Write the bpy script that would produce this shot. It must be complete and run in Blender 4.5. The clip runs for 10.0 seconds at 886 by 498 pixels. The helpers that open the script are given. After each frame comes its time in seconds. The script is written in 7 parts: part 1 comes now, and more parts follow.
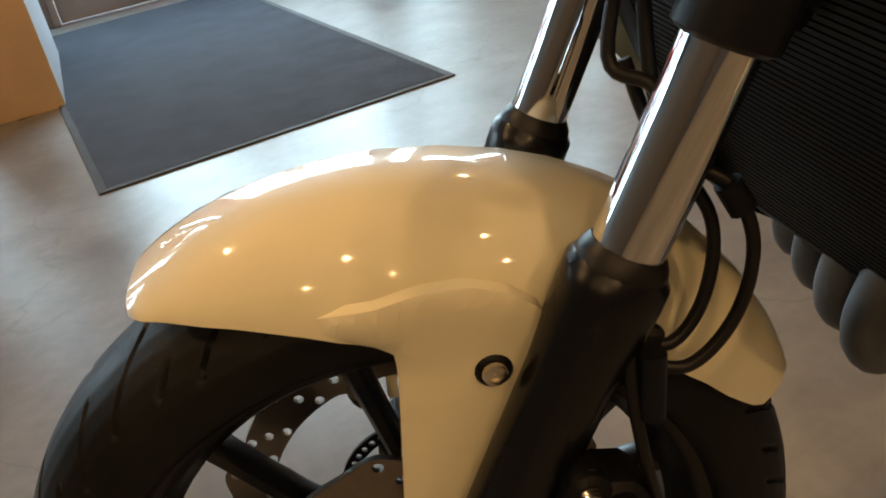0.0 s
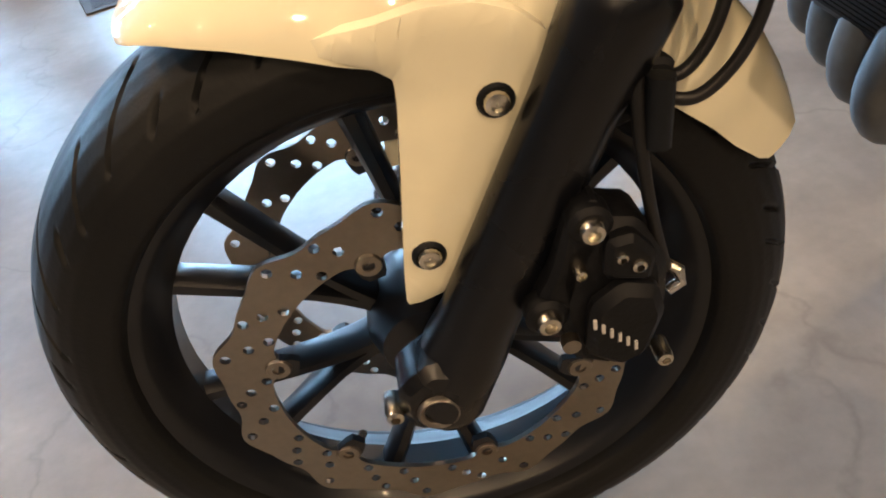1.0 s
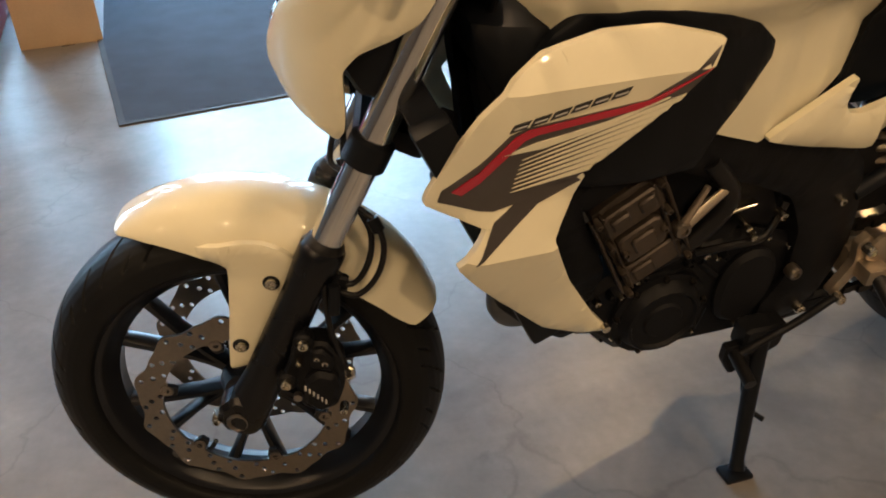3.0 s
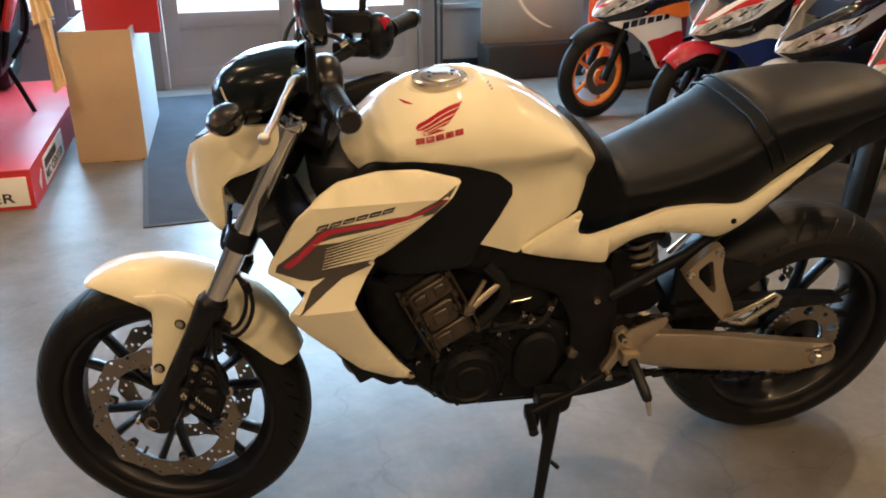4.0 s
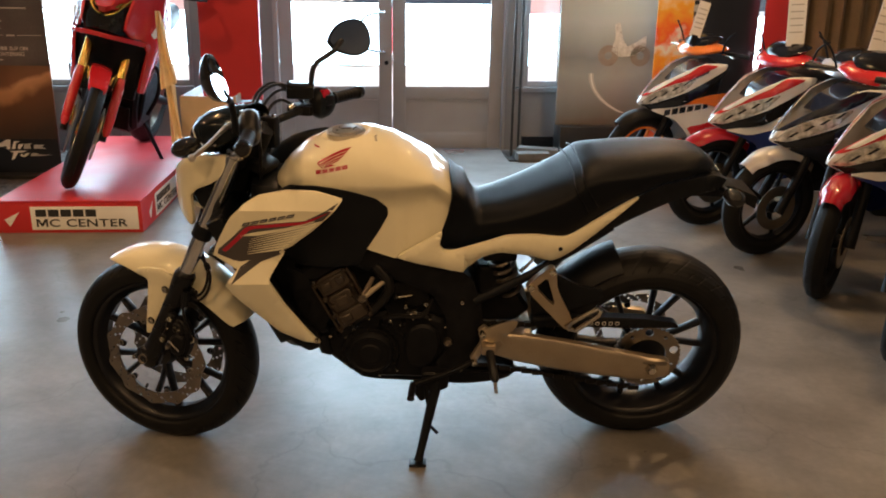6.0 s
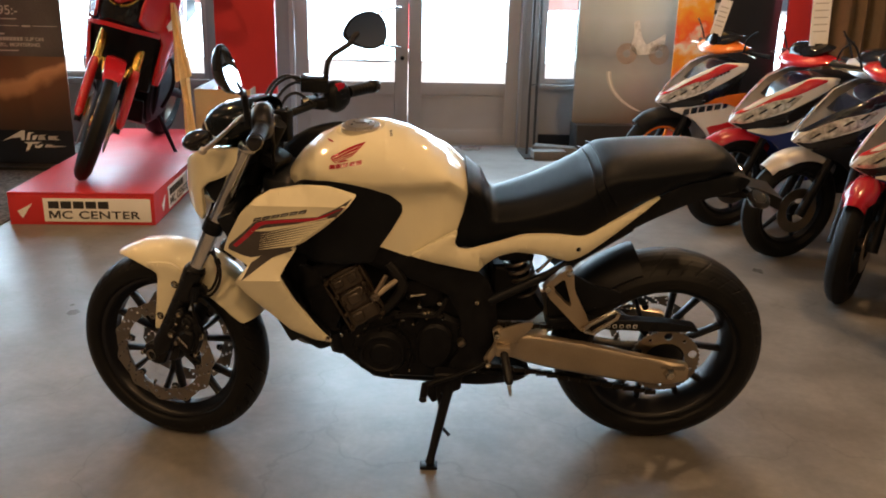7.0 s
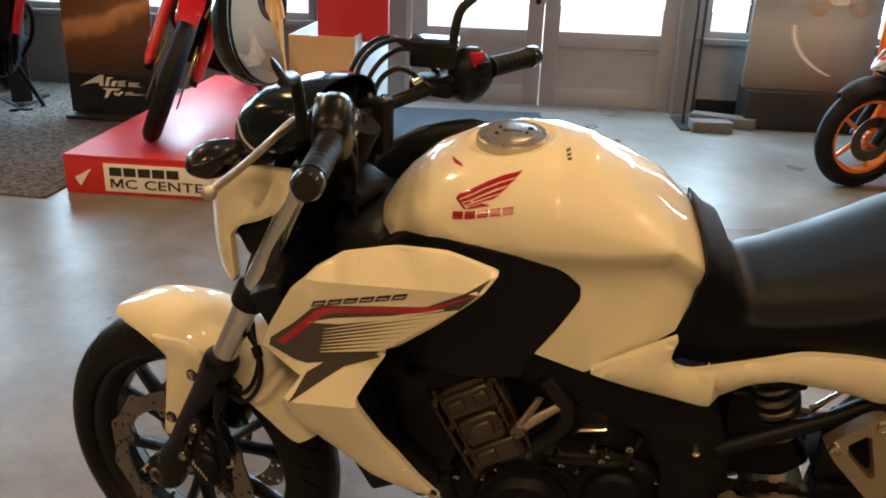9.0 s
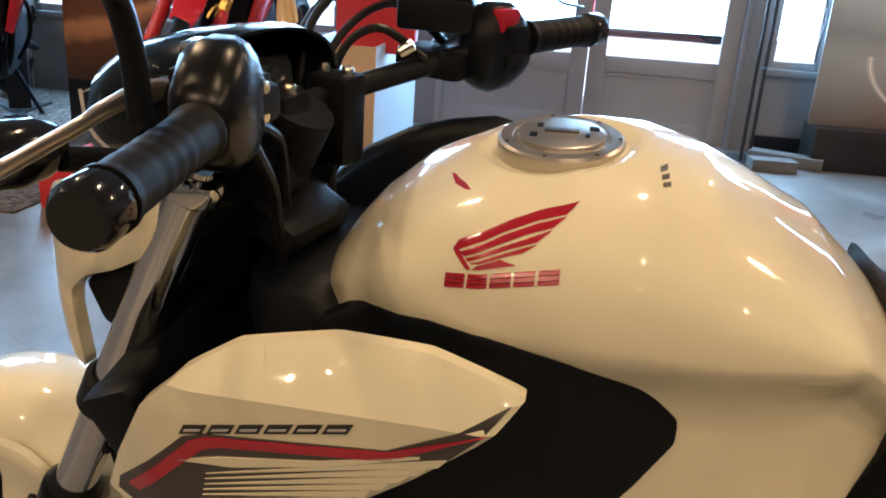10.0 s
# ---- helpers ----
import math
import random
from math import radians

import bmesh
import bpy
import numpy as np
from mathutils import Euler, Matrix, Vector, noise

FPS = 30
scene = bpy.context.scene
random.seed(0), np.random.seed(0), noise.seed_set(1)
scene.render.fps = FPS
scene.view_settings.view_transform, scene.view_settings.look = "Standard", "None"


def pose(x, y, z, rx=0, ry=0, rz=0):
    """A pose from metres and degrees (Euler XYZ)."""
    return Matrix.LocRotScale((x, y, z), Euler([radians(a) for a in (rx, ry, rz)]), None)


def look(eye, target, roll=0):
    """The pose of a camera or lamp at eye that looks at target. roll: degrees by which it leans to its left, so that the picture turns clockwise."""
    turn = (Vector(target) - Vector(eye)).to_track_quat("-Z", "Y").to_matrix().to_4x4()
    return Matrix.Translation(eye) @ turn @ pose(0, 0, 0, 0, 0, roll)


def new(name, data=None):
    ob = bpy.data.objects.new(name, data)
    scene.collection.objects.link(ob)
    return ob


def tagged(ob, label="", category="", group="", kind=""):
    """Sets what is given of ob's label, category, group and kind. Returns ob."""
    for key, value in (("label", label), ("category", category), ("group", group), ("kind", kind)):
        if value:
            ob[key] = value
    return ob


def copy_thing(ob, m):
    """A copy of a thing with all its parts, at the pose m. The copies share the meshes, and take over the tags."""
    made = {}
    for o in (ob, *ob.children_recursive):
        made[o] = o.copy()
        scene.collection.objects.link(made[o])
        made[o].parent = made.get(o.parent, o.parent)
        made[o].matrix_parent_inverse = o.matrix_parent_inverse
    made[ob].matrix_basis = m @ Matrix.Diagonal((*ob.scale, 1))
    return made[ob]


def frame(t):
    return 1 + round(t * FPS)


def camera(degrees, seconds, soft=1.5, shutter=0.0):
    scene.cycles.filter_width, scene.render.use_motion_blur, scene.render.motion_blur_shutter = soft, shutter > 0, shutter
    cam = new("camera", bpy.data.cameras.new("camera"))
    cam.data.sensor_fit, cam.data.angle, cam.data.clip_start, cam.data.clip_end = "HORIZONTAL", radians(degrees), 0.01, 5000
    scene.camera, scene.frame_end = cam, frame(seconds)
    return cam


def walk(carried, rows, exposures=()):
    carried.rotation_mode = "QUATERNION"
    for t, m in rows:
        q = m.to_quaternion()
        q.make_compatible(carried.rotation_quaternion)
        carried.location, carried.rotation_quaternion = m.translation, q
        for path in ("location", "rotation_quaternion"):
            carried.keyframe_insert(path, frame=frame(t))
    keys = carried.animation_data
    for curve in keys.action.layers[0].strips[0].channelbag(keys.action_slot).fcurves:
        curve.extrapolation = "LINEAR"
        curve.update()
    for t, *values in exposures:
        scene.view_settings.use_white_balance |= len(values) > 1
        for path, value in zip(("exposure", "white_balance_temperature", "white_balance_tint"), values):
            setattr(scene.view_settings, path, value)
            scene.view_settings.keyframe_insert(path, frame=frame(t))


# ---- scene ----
cam = camera(54.9, 10.0, soft=1.9)
DAYLIGHT, SPOT = 36.0, 12.3
PATH = [
    (0, (-0.051, -0.518, 0.803), (0.452, 1.168, -0.149), -11.2),
    (0.5, (-0.068, -0.523, 0.75), (0.332, 1.075, -0.384), -12.2),
    (1, (-0.072, -0.538, 0.738), (0.32, 0.989, -0.493), -12.0),
    (1.5, (-0.072, -0.543, 0.748), (0.299, 0.987, -0.485), -11.7),
    (2, (-0.065, -0.631, 0.842), (0.336, 0.852, -0.439), -7.2),
    (2.5, (-0.03, -0.826, 0.967), (0.443, 0.749, -0.171), -3.2),
    (3, (0.045, -1.085, 1.103), (0.501, 0.561, 0.063), -2.4),
    (4.5, (0.44, -1.94, 1.293), (0.739, -0.069, 0.651), 1.3),
    (5, (0.637, -2.162, 1.309), (0.761, -0.255, 0.722), 0.9),
    (5.5, (0.783, -2.33, 1.332), (0.791, -0.411, 0.77), 1.0),
    (6, (0.802, -2.395, 1.333), (0.842, -0.486, 0.738), 0.8),
    (7.5, (0.786, -2.226, 1.311), (0.776, -0.321, 0.702), 1.9),
    (8, (0.695, -1.935, 1.297), (0.684, -0.046, 0.639), 3.1),
    (8.5, (0.653, -1.638, 1.272), (0.551, 0.247, 0.609), 3.2),
    (9, (0.646, -1.34, 1.249), (0.412, 0.506, 0.515), 2.2),
    (9.5, (0.615, -1.05, 1.178), (0.409, 0.781, 0.402), 5.6),
    (10, (0.613, -0.827, 1.097), (0.3, 1.031, 0.428), 4.0),
]
EXPO = [(0, 0.80, 7250, 12), (0.5, 1.5, 6150, 12), (1, 2.0, 5500, 10), (1.5, 1.95, 5500, 10), (2, 1.8, 5400, 10), (2.5, 1.45, 5400, 10), (3, 1.3, 5800, 10), (4.5, 1.5, 6050, 11), (5, 1.08, 6500, 14), (5.5, 0.86, 6800, 15), (6, 0.86, 6850, 15), (7.5, 0.86, 7000, 17), (8.5, 1.05, 6800, 14), (9, 1.08, 6700, 13), (9.5, 1.08, 5850, 11), (10, 1.18, 5350, 10)]

walk(cam, [(t, look(eye, target, roll)) for t, eye, target, roll in PATH], exposures=EXPO)

# ---- world and lights ----
world = bpy.data.worlds.new("sky")
scene.world = world
world.use_nodes = True
wn = world.node_tree
sky = wn.nodes.new("ShaderNodeTexSky")
sky.sky_type, sky.sun_disc, sky.sun_elevation, sky.sun_rotation = "NISHITA", False, radians(38), radians(-20)
wn.nodes["Background"].inputs["Strength"].default_value = 0.15
wn.links.new(sky.outputs["Color"], wn.nodes["Background"].inputs["Color"])

sun_data = bpy.data.lights.new("sun", "SUN")
sun_data.energy, sun_data.angle, sun_data.color = 5.0, radians(4), (1.0, 0.95, 0.88)
sun = new("sun", sun_data)
sun.matrix_world = look((2, 12, 10), (0.5, 17, 0))


def area(name, eye, target, w, h, power, color):
    data = bpy.data.lights.new(name, "AREA")
    data.shape, data.size, data.size_y, data.energy, data.color = "RECTANGLE", w, h, power, color
    ob = new(name, data)
    ob.matrix_world = look(eye, target)
    return ob


WARM, DAY = (1.0, 0.635, 0.315), (0.50, 0.79, 1.0)
ROOM = pose(0, 0, 0, 0, 0, 4.0)


def rm(u, v, z=0.0):
    return ROOM @ Vector((u, v, z))


# ---- materials ----
def mat(name, color, rough=0.5, metal=0.0, coat=0.0, vary=0.12, scale=9.0, grain=90.0, bump=0.05, trans=0.0, emit=0.0, spec=0.5, rvary=0.12):
    """A surface with two scales of variation in colour and gloss, and a fine relief."""
    m = bpy.data.materials.new(name)
    m.use_nodes = True
    n, l = m.node_tree.nodes, m.node_tree.links
    b = n["Principled BSDF"]
    co = n.new("ShaderNodeTexCoord")
    big, fine = n.new("ShaderNodeTexNoise"), n.new("ShaderNodeTexNoise")
    big.inputs["Scale"].default_value, fine.inputs["Scale"].default_value = scale, grain
    big.inputs["Detail"].default_value, fine.inputs["Detail"].default_value = 5, 3
    for t in (big, fine):
        l.new(co.outputs["Object"], t.inputs["Vector"])
    both = n.new("ShaderNodeMath")
    both.operation = "MULTIPLY_ADD"
    both.inputs[1].default_value = 0.35
    l.new(fine.outputs["Fac"], both.inputs[0])
    l.new(big.outputs["Fac"], both.inputs[2])
    ramp = n.new("ShaderNodeMapRange")
    ramp.inputs[1].default_value, ramp.inputs[2].default_value = 0.45, 0.9
    ramp.inputs[3].default_value, ramp.inputs[4].default_value = 1 - vary, 1 + vary
    l.new(both.outputs[0], ramp.inputs[0])
    mix = n.new("ShaderNodeVectorMath")
    mix.operation = "SCALE"
    mix.inputs[0].default_value = color
    l.new(ramp.outputs[0], mix.inputs["Scale"])
    l.new(mix.outputs[0], b.inputs["Base Color"])
    rr = n.new("ShaderNodeMapRange")
    rr.inputs[1].default_value, rr.inputs[2].default_value = 0.3, 0.7
    rr.inputs[3].default_value, rr.inputs[4].default_value = max(rough * (1 - rvary), 0.02), min(rough * (1 + rvary), 1)
    l.new(big.outputs["Fac"], rr.inputs[0])
    l.new(rr.outputs[0], b.inputs["Roughness"])
    b.inputs["Metallic"].default_value = metal
    b.inputs["Coat Weight"].default_value, b.inputs["Coat Roughness"].default_value = coat, 0.04
    b.inputs["Transmission Weight"].default_value = trans
    b.inputs["Specular IOR Level"].default_value = spec
    if bump:
        bp = n.new("ShaderNodeBump")
        bp.inputs["Strength"].default_value, bp.inputs["Distance"].default_value = bump, 0.002
        l.new(fine.outputs["Fac"], bp.inputs["Height"])
        l.new(bp.outputs[0], b.inputs["Normal"])
    if emit:
        b.inputs["Emission Color"].default_value, b.inputs["Emission Strength"].default_value = (*color, 1), emit
    return m


PEARL = mat("pearl_white_paint", (0.755, 0.703, 0.505), 0.45, spec=0.3, coat=1.0, vary=0.02, bump=0.0, rvary=0.05)
SATIN = mat("black_satin_plastic", (0.006, 0.0072, 0.0098), 0.42, vary=0.2, grain=400, bump=0.06, spec=0.17)
GLOSS = mat("black_gloss_plastic", (0.010, 0.010, 0.012), 0.12, vary=0.1, bump=0.0)
FORKBLACK = mat("black_fork_paint", (0.003, 0.0034, 0.005), 0.27, vary=0.15, grain=300, bump=0.03, spec=0.34)
WHEELBLACK = mat("black_wheel_paint", (0.0035, 0.0045, 0.0075), 0.36, coat=0.12, vary=0.15, grain=200, bump=0.02, spec=0.38)
VINYL = mat("black_seat_vinyl", (0.0038, 0.0050, 0.0075), 0.40, vary=0.15, grain=900, bump=0.2, spec=0.12)
RUBBER = mat("grip_rubber", (0.007, 0.007, 0.008), 0.4, vary=0.2, grain=300, bump=0.1, spec=0.3)
CHROME = mat("chrome", (0.72, 0.72, 0.72), 0.06, 1.0, vary=0.04, bump=0.0)
STEEL = mat("brake_steel", (0.26, 0.23, 0.195), 0.34, 1.0, vary=0.15, grain=160, bump=0.05)
BOLT = mat("zinc_bolt", (0.62, 0.58, 0.50), 0.22, 1.0, vary=0.12, bump=0.03)
ALU = mat("cast_aluminium", (0.43, 0.365, 0.28), 0.38, 0.85, vary=0.12, grain=260, bump=0.08)
GRIPRUBBER = mat("handlebar_grip_rubber", (0.0045, 0.0045, 0.005), 0.55, vary=0.2, grain=300, bump=0.1, spec=0.14)
ENGINE = mat("engine_grey_metal", (0.064, 0.051, 0.040), 0.42, 0.5, vary=0.3, scale=25, grain=300, bump=0.12)
CASE = mat("engine_black_paint", (0.0065, 0.007, 0.0088), 0.46, 0.0, vary=0.3, scale=30, grain=260, bump=0.15, spec=0.13)
HEADER = mat("exhaust_steel", (0.10, 0.105, 0.11), 0.42, 0.35, vary=0.25, scale=20, bump=0.05)
DECALRED = mat("red_decal", (0.40, 0.012, 0.032), 0.25, coat=0.5, vary=0.05, bump=0.0)
LOGORED = mat("logo_red", (0.34, 0.010, 0.024), 0.25, coat=0.5, vary=0.05, bump=0.0)
DECALDARK = mat("charcoal_decal", (0.05, 0.043, 0.04), 0.35, coat=0.4, vary=0.1, bump=0.0)
MIRROR = mat("mirror_glass", (0.58, 0.60, 0.63), 0.015, 1.0, vary=0.01, bump=0.0)
SMOKE = mat("smoked_lens", (0.03, 0.035, 0.04), 0.05, coat=1.0, vary=0.05, bump=0.0)
REDPAINT = mat("red_gloss_paint", (0.50, 0.016, 0.022), 0.25, coat=0.8, vary=0.05, bump=0.0)
REDBOARD = mat("red_board", (0.52, 0.035, 0.04), 0.42, spec=0.3, vary=0.07, scale=4, bump=0.03)
GOLD = mat("gold_fork", (0.62, 0.38, 0.10), 0.25, 0.9, vary=0.08, bump=0.0)
WHITE = mat("white_board", (0.78, 0.77, 0.74), 0.5, vary=0.04, bump=0.02)
PAPER = mat("paper", (0.82, 0.82, 0.80), 0.7, vary=0.04, bump=0.03)
INK = mat("black_ink", (0.02, 0.02, 0.02), 0.5, vary=0.05, bump=0.0)
GREYINK = mat("grey_ink", (0.45, 0.44, 0.42), 0.5, vary=0.05, bump=0.0)
CARD = mat("tan_cardboard", (0.50, 0.36, 0.22), 0.6, vary=0.08, scale=5, bump=0.05)
# Bluish daylight on the box's side is put into this card's colour.
DAYCARD = mat("daylit_card", (0.42, 0.46, 0.50), 0.6, vary=0.06, scale=5, bump=0.05)
DOORPAINT = mat("grey_door_paint", (0.26, 0.25, 0.25), 0.42, vary=0.06, scale=6, bump=0.05)
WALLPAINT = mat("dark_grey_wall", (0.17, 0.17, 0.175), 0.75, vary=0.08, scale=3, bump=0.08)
# Unseen walls and ceiling: the room's dimness is put into their colour.
SHADEWALL = mat("shaded_plaster_wall", (0.07, 0.064, 0.058), 0.8, vary=0.06, scale=2, bump=0.08)
CEILING = mat("dimmed_ceiling", (0.06, 0.058, 0.055), 0.85, vary=0.06, scale=2, bump=0.05)
MATFAB = mat("grey_door_mat", (0.050, 0.056, 0.070), 0.95, vary=0.25, scale=7, grain=500, bump=0.6, spec=0.1)
MATEDGE = mat("mat_rubber_edge", (0.035, 0.036, 0.04), 0.7, vary=0.15, bump=0.1)
CLOTH = mat("cream_cloth", (0.85, 0.66, 0.38), 0.85, vary=0.12, scale=14, bump=0.2)
ORANGE = mat("orange_paint", (0.72, 0.17, 0.02), 0.25, coat=0.7, vary=0.06, bump=0.0)
BLUEPAINT = mat("navy_paint", (0.015, 0.03, 0.16), 0.25, coat=0.7, vary=0.06, bump=0.0)
SILVER = mat("silver_paint", (0.50, 0.50, 0.50), 0.3, 0.4, coat=0.5, vary=0.05, bump=0.0)
BLACKSTEEL = mat("black_steel_stand", (0.02, 0.02, 0.02), 0.4, 0.2, vary=0.1, bump=0.03)
TIMBER = mat("grey_timber", (0.10, 0.095, 0.09), 0.7, vary=0.25, scale=12, bump=0.2)
CURTAIN = mat("brown_curtain", (0.16, 0.11, 0.065), 0.85, vary=0.15, scale=10, bump=0.2)
# The strong colour mottle imitates bright glints and dark reflections of lamp facets.
LAMPLENS = mat("headlamp_reflector", (0.80, 0.76, 0.68), 0.16, 0.6, coat=1.0, vary=0.75, scale=38, grain=60, bump=1.0)
SCREEN = mat("smoked_flyscreen", (0.007, 0.010, 0.013), 0.14, vary=0.1, bump=0.0, spec=0.25)
DARKSTEEL = mat("oiled_chain_steel", (0.02, 0.018, 0.016), 0.4, 0.7, vary=0.2, bump=0.05)
BULB = mat("lit_ceiling_lamp", (1.0, 0.72, 0.42), 0.5, vary=0.0, bump=0.0, emit=60.0)


REDPALE = mat("pale_red_print", (0.66, 0.30, 0.28), 0.5, vary=0.05, bump=0.0)
INKBOARD = mat("black_display_board", (0.012, 0.014, 0.02), 0.3, vary=0.2, scale=3, bump=0.0)
WHITEPAINT = mat("white_gloss_paint", (0.72, 0.71, 0.69), 0.25, coat=0.8, vary=0.04, bump=0.0)
INKPAINT = mat("black_gloss_paint", (0.012, 0.016, 0.03), 0.15, coat=0.8, vary=0.1, bump=0.0)
BLOCKTYRE = mat("block_tyre_rubber", (0.007, 0.007, 0.007), 0.6, spec=0.2, vary=0.3, scale=60, grain=200, bump=0.5)
GRAVEL = mat("speckled_carpet", (0.10, 0.085, 0.075), 0.95, vary=0.9, scale=45, grain=160, bump=0.6, spec=0.1)


CAPMETAL = mat("brushed_cap_steel", (0.50, 0.47, 0.43), 0.32, 0.9, vary=0.1, bump=0.03)


def picture(name, stops, scale=2.0, rough=0.35, vertical=True, warp=0.25, slope=0.0):
    """A printed picture: soft bands of colour drifting with noise."""
    m = bpy.data.materials.new(name)
    m.use_nodes = True
    n, l = m.node_tree.nodes, m.node_tree.links
    b = n["Principled BSDF"]
    co, sep, no = n.new("ShaderNodeTexCoord"), n.new("ShaderNodeSeparateXYZ"), n.new("ShaderNodeTexNoise")
    no.inputs["Scale"].default_value, no.inputs["Detail"].default_value = scale, 6
    l.new(co.outputs["Object"], no.inputs["Vector"])
    l.new(co.outputs["Object"], sep.inputs[0])
    ad = n.new("ShaderNodeMath")
    ad.operation = "MULTIPLY_ADD"
    ad.inputs[1].default_value = warp
    l.new(no.outputs["Fac"], ad.inputs[0])
    tilt = n.new("ShaderNodeMath")
    tilt.operation = "MULTIPLY_ADD"
    tilt.inputs[1].default_value = -slope
    l.new(sep.outputs[0 if vertical else 2], tilt.inputs[0])
    l.new(sep.outputs[2 if vertical else 0], tilt.inputs[2])
    l.new(tilt.outputs[0], ad.inputs[2])
    rp = n.new("ShaderNodeValToRGB")
    rp.color_ramp.elements[0].position, rp.color_ramp.elements[0].color = stops[0][0], (*stops[0][1], 1)
    rp.color_ramp.elements[1].position, rp.color_ramp.elements[1].color = stops[-1][0], (*stops[-1][1], 1)
    for q, c in stops[1:-1]:
        rp.color_ramp.elements.new(q).color = (*c, 1)
    half = n.new("ShaderNodeMath")
    half.operation = "MULTIPLY"
    half.inputs[1].default_value = 0.5
    l.new(ad.outputs[0], half.inputs[0])
    l.new(half.outputs[0], rp.inputs[0])
    l.new(rp.outputs[0], b.inputs["Base Color"])
    b.inputs["Roughness"].default_value = rough
    return m


DUSK = picture("dusk_landscape_print", [(0.0, (0.012, 0.011, 0.012)), (0.15, (0.05, 0.034, 0.026)), (0.28, (0.15, 0.075, 0.038)), (0.303, (0.48, 0.26, 0.13)), (0.322, (0.56, 0.32, 0.17)), (0.340, (0.20, 0.105, 0.058)), (0.42, (0.14, 0.08, 0.048)), (1.0, (0.10, 0.07, 0.05))], 2.5, slope=0.30)
NIGHT = mat("charcoal_print", (0.085, 0.080, 0.082), 0.35, vary=0.35, scale=3, bump=0.0)
FLAME = picture("orange_racing_print", [(0.0, (0.75, 0.12, 0.02)), (0.40, (0.85, 0.10, 0.02)), (0.52, (0.9, 0.38, 0.03)), (0.58, (0.85, 0.82, 0.75)), (0.63, (0.9, 0.12, 0.03)), (0.72, (0.9, 0.45, 0.05)), (0.80, (0.88, 0.85, 0.78)), (1.0, (0.9, 0.6, 0.08))], 9, warp=0.5)
# Besides the print, the cool stops carry the window's reflection as colour.
HAZE = picture("misty_road_print", [(0.0, (0.10, 0.09, 0.08)), (0.2, (0.16, 0.145, 0.13)), (0.38, (0.34, 0.37, 0.38)), (0.45, (0.25, 0.27, 0.275)), (0.6, (0.47, 0.52, 0.55)), (1.0, (0.53, 0.59, 0.62))], 2.2, 0.2)


def tyre_material():
    """Black rubber with a dull sheen."""
    m = mat("tyre_rubber", (0.006, 0.0063, 0.007), 0.46, vary=0.25, scale=14, grain=220, bump=0.12, spec=0.18)
    return m


TYRE = tyre_material()


def floor_material():
    """Polished grey concrete with cloudy stains, fine cracks and worn gloss."""
    m = mat("polished_concrete", (0.165, 0.157, 0.148), 0.36, spec=0.45, vary=0.20, scale=1.6, grain=42, bump=0.02, rvary=0.3)
    n, l = m.node_tree.nodes, m.node_tree.links
    b = n["Principled BSDF"]
    co = n.new("ShaderNodeTexCoord")
    warp = n.new("ShaderNodeTexNoise")
    warp.inputs["Scale"].default_value, warp.inputs["Detail"].default_value = 2.2, 6
    l.new(co.outputs["Object"], warp.inputs["Vector"])
    mixv = n.new("ShaderNodeVectorMath")
    mixv.operation = "MULTIPLY_ADD"
    mixv.inputs[1].default_value = (0.7, 0.7, 0.0)
    l.new(warp.outputs["Color"], mixv.inputs[0])
    l.new(co.outputs["Object"], mixv.inputs[2])
    cell = n.new("ShaderNodeTexVoronoi")
    cell.feature, cell.inputs["Scale"].default_value = "DISTANCE_TO_EDGE", 1.1
    l.new(mixv.outputs[0], cell.inputs["Vector"])
    line = n.new("ShaderNodeMapRange")
    line.inputs[1].default_value, line.inputs[2].default_value = 0.0, 0.006
    line.inputs[3].default_value, line.inputs[4].default_value = 0.80, 1.0
    l.new(cell.outputs["Distance"], line.inputs[0])
    blot = n.new("ShaderNodeTexNoise")
    blot.inputs["Scale"].default_value, blot.inputs["Detail"].default_value, blot.inputs["Roughness"].default_value = 5.0, 8, 0.65
    l.new(co.outputs["Object"], blot.inputs["Vector"])
    br = n.new("ShaderNodeMapRange")
    br.inputs[1].default_value, br.inputs[2].default_value = 0.35, 0.7
    br.inputs[3].default_value, br.inputs[4].default_value = 0.74, 1.14
    l.new(blot.outputs["Fac"], br.inputs[0])
    mul = n.new("ShaderNodeMath")
    mul.operation = "MULTIPLY"
    l.new(line.outputs[0], mul.inputs[0])
    l.new(br.outputs[0], mul.inputs[1])
    sc = n.new("ShaderNodeVectorMath")
    sc.operation = "SCALE"
    l.new(b.inputs["Base Color"].links[0].from_socket, sc.inputs[0])
    l.new(mul.outputs[0], sc.inputs["Scale"])
    l.new(sc.outputs[0], b.inputs["Base Color"])
    return m


CONCRETE = floor_material()
GLASS = bpy.data.materials.new("window_glass")
GLASS.use_nodes = True
_b = GLASS.node_tree.nodes["Principled BSDF"]
_b.inputs["Transmission Weight"].default_value, _b.inputs["Roughness"].default_value, _b.inputs["IOR"].default_value = 1.0, 0.0, 1.45
_b.inputs["Base Color"].default_value = (0.97, 0.99, 1.0, 1)


# ---- mesh helpers ----
def finish(bm, sharp=38):
    bmesh.ops.remove_doubles(bm, verts=bm.verts, dist=1e-5)
    bmesh.ops.recalc_face_normals(bm, faces=bm.faces)
    for f in bm.faces:
        f.smooth = True
    lim = radians(sharp)
    for e in bm.edges:
        e.smooth = not (len(e.link_faces) == 2 and e.calc_face_angle(0) > lim)
    return bm


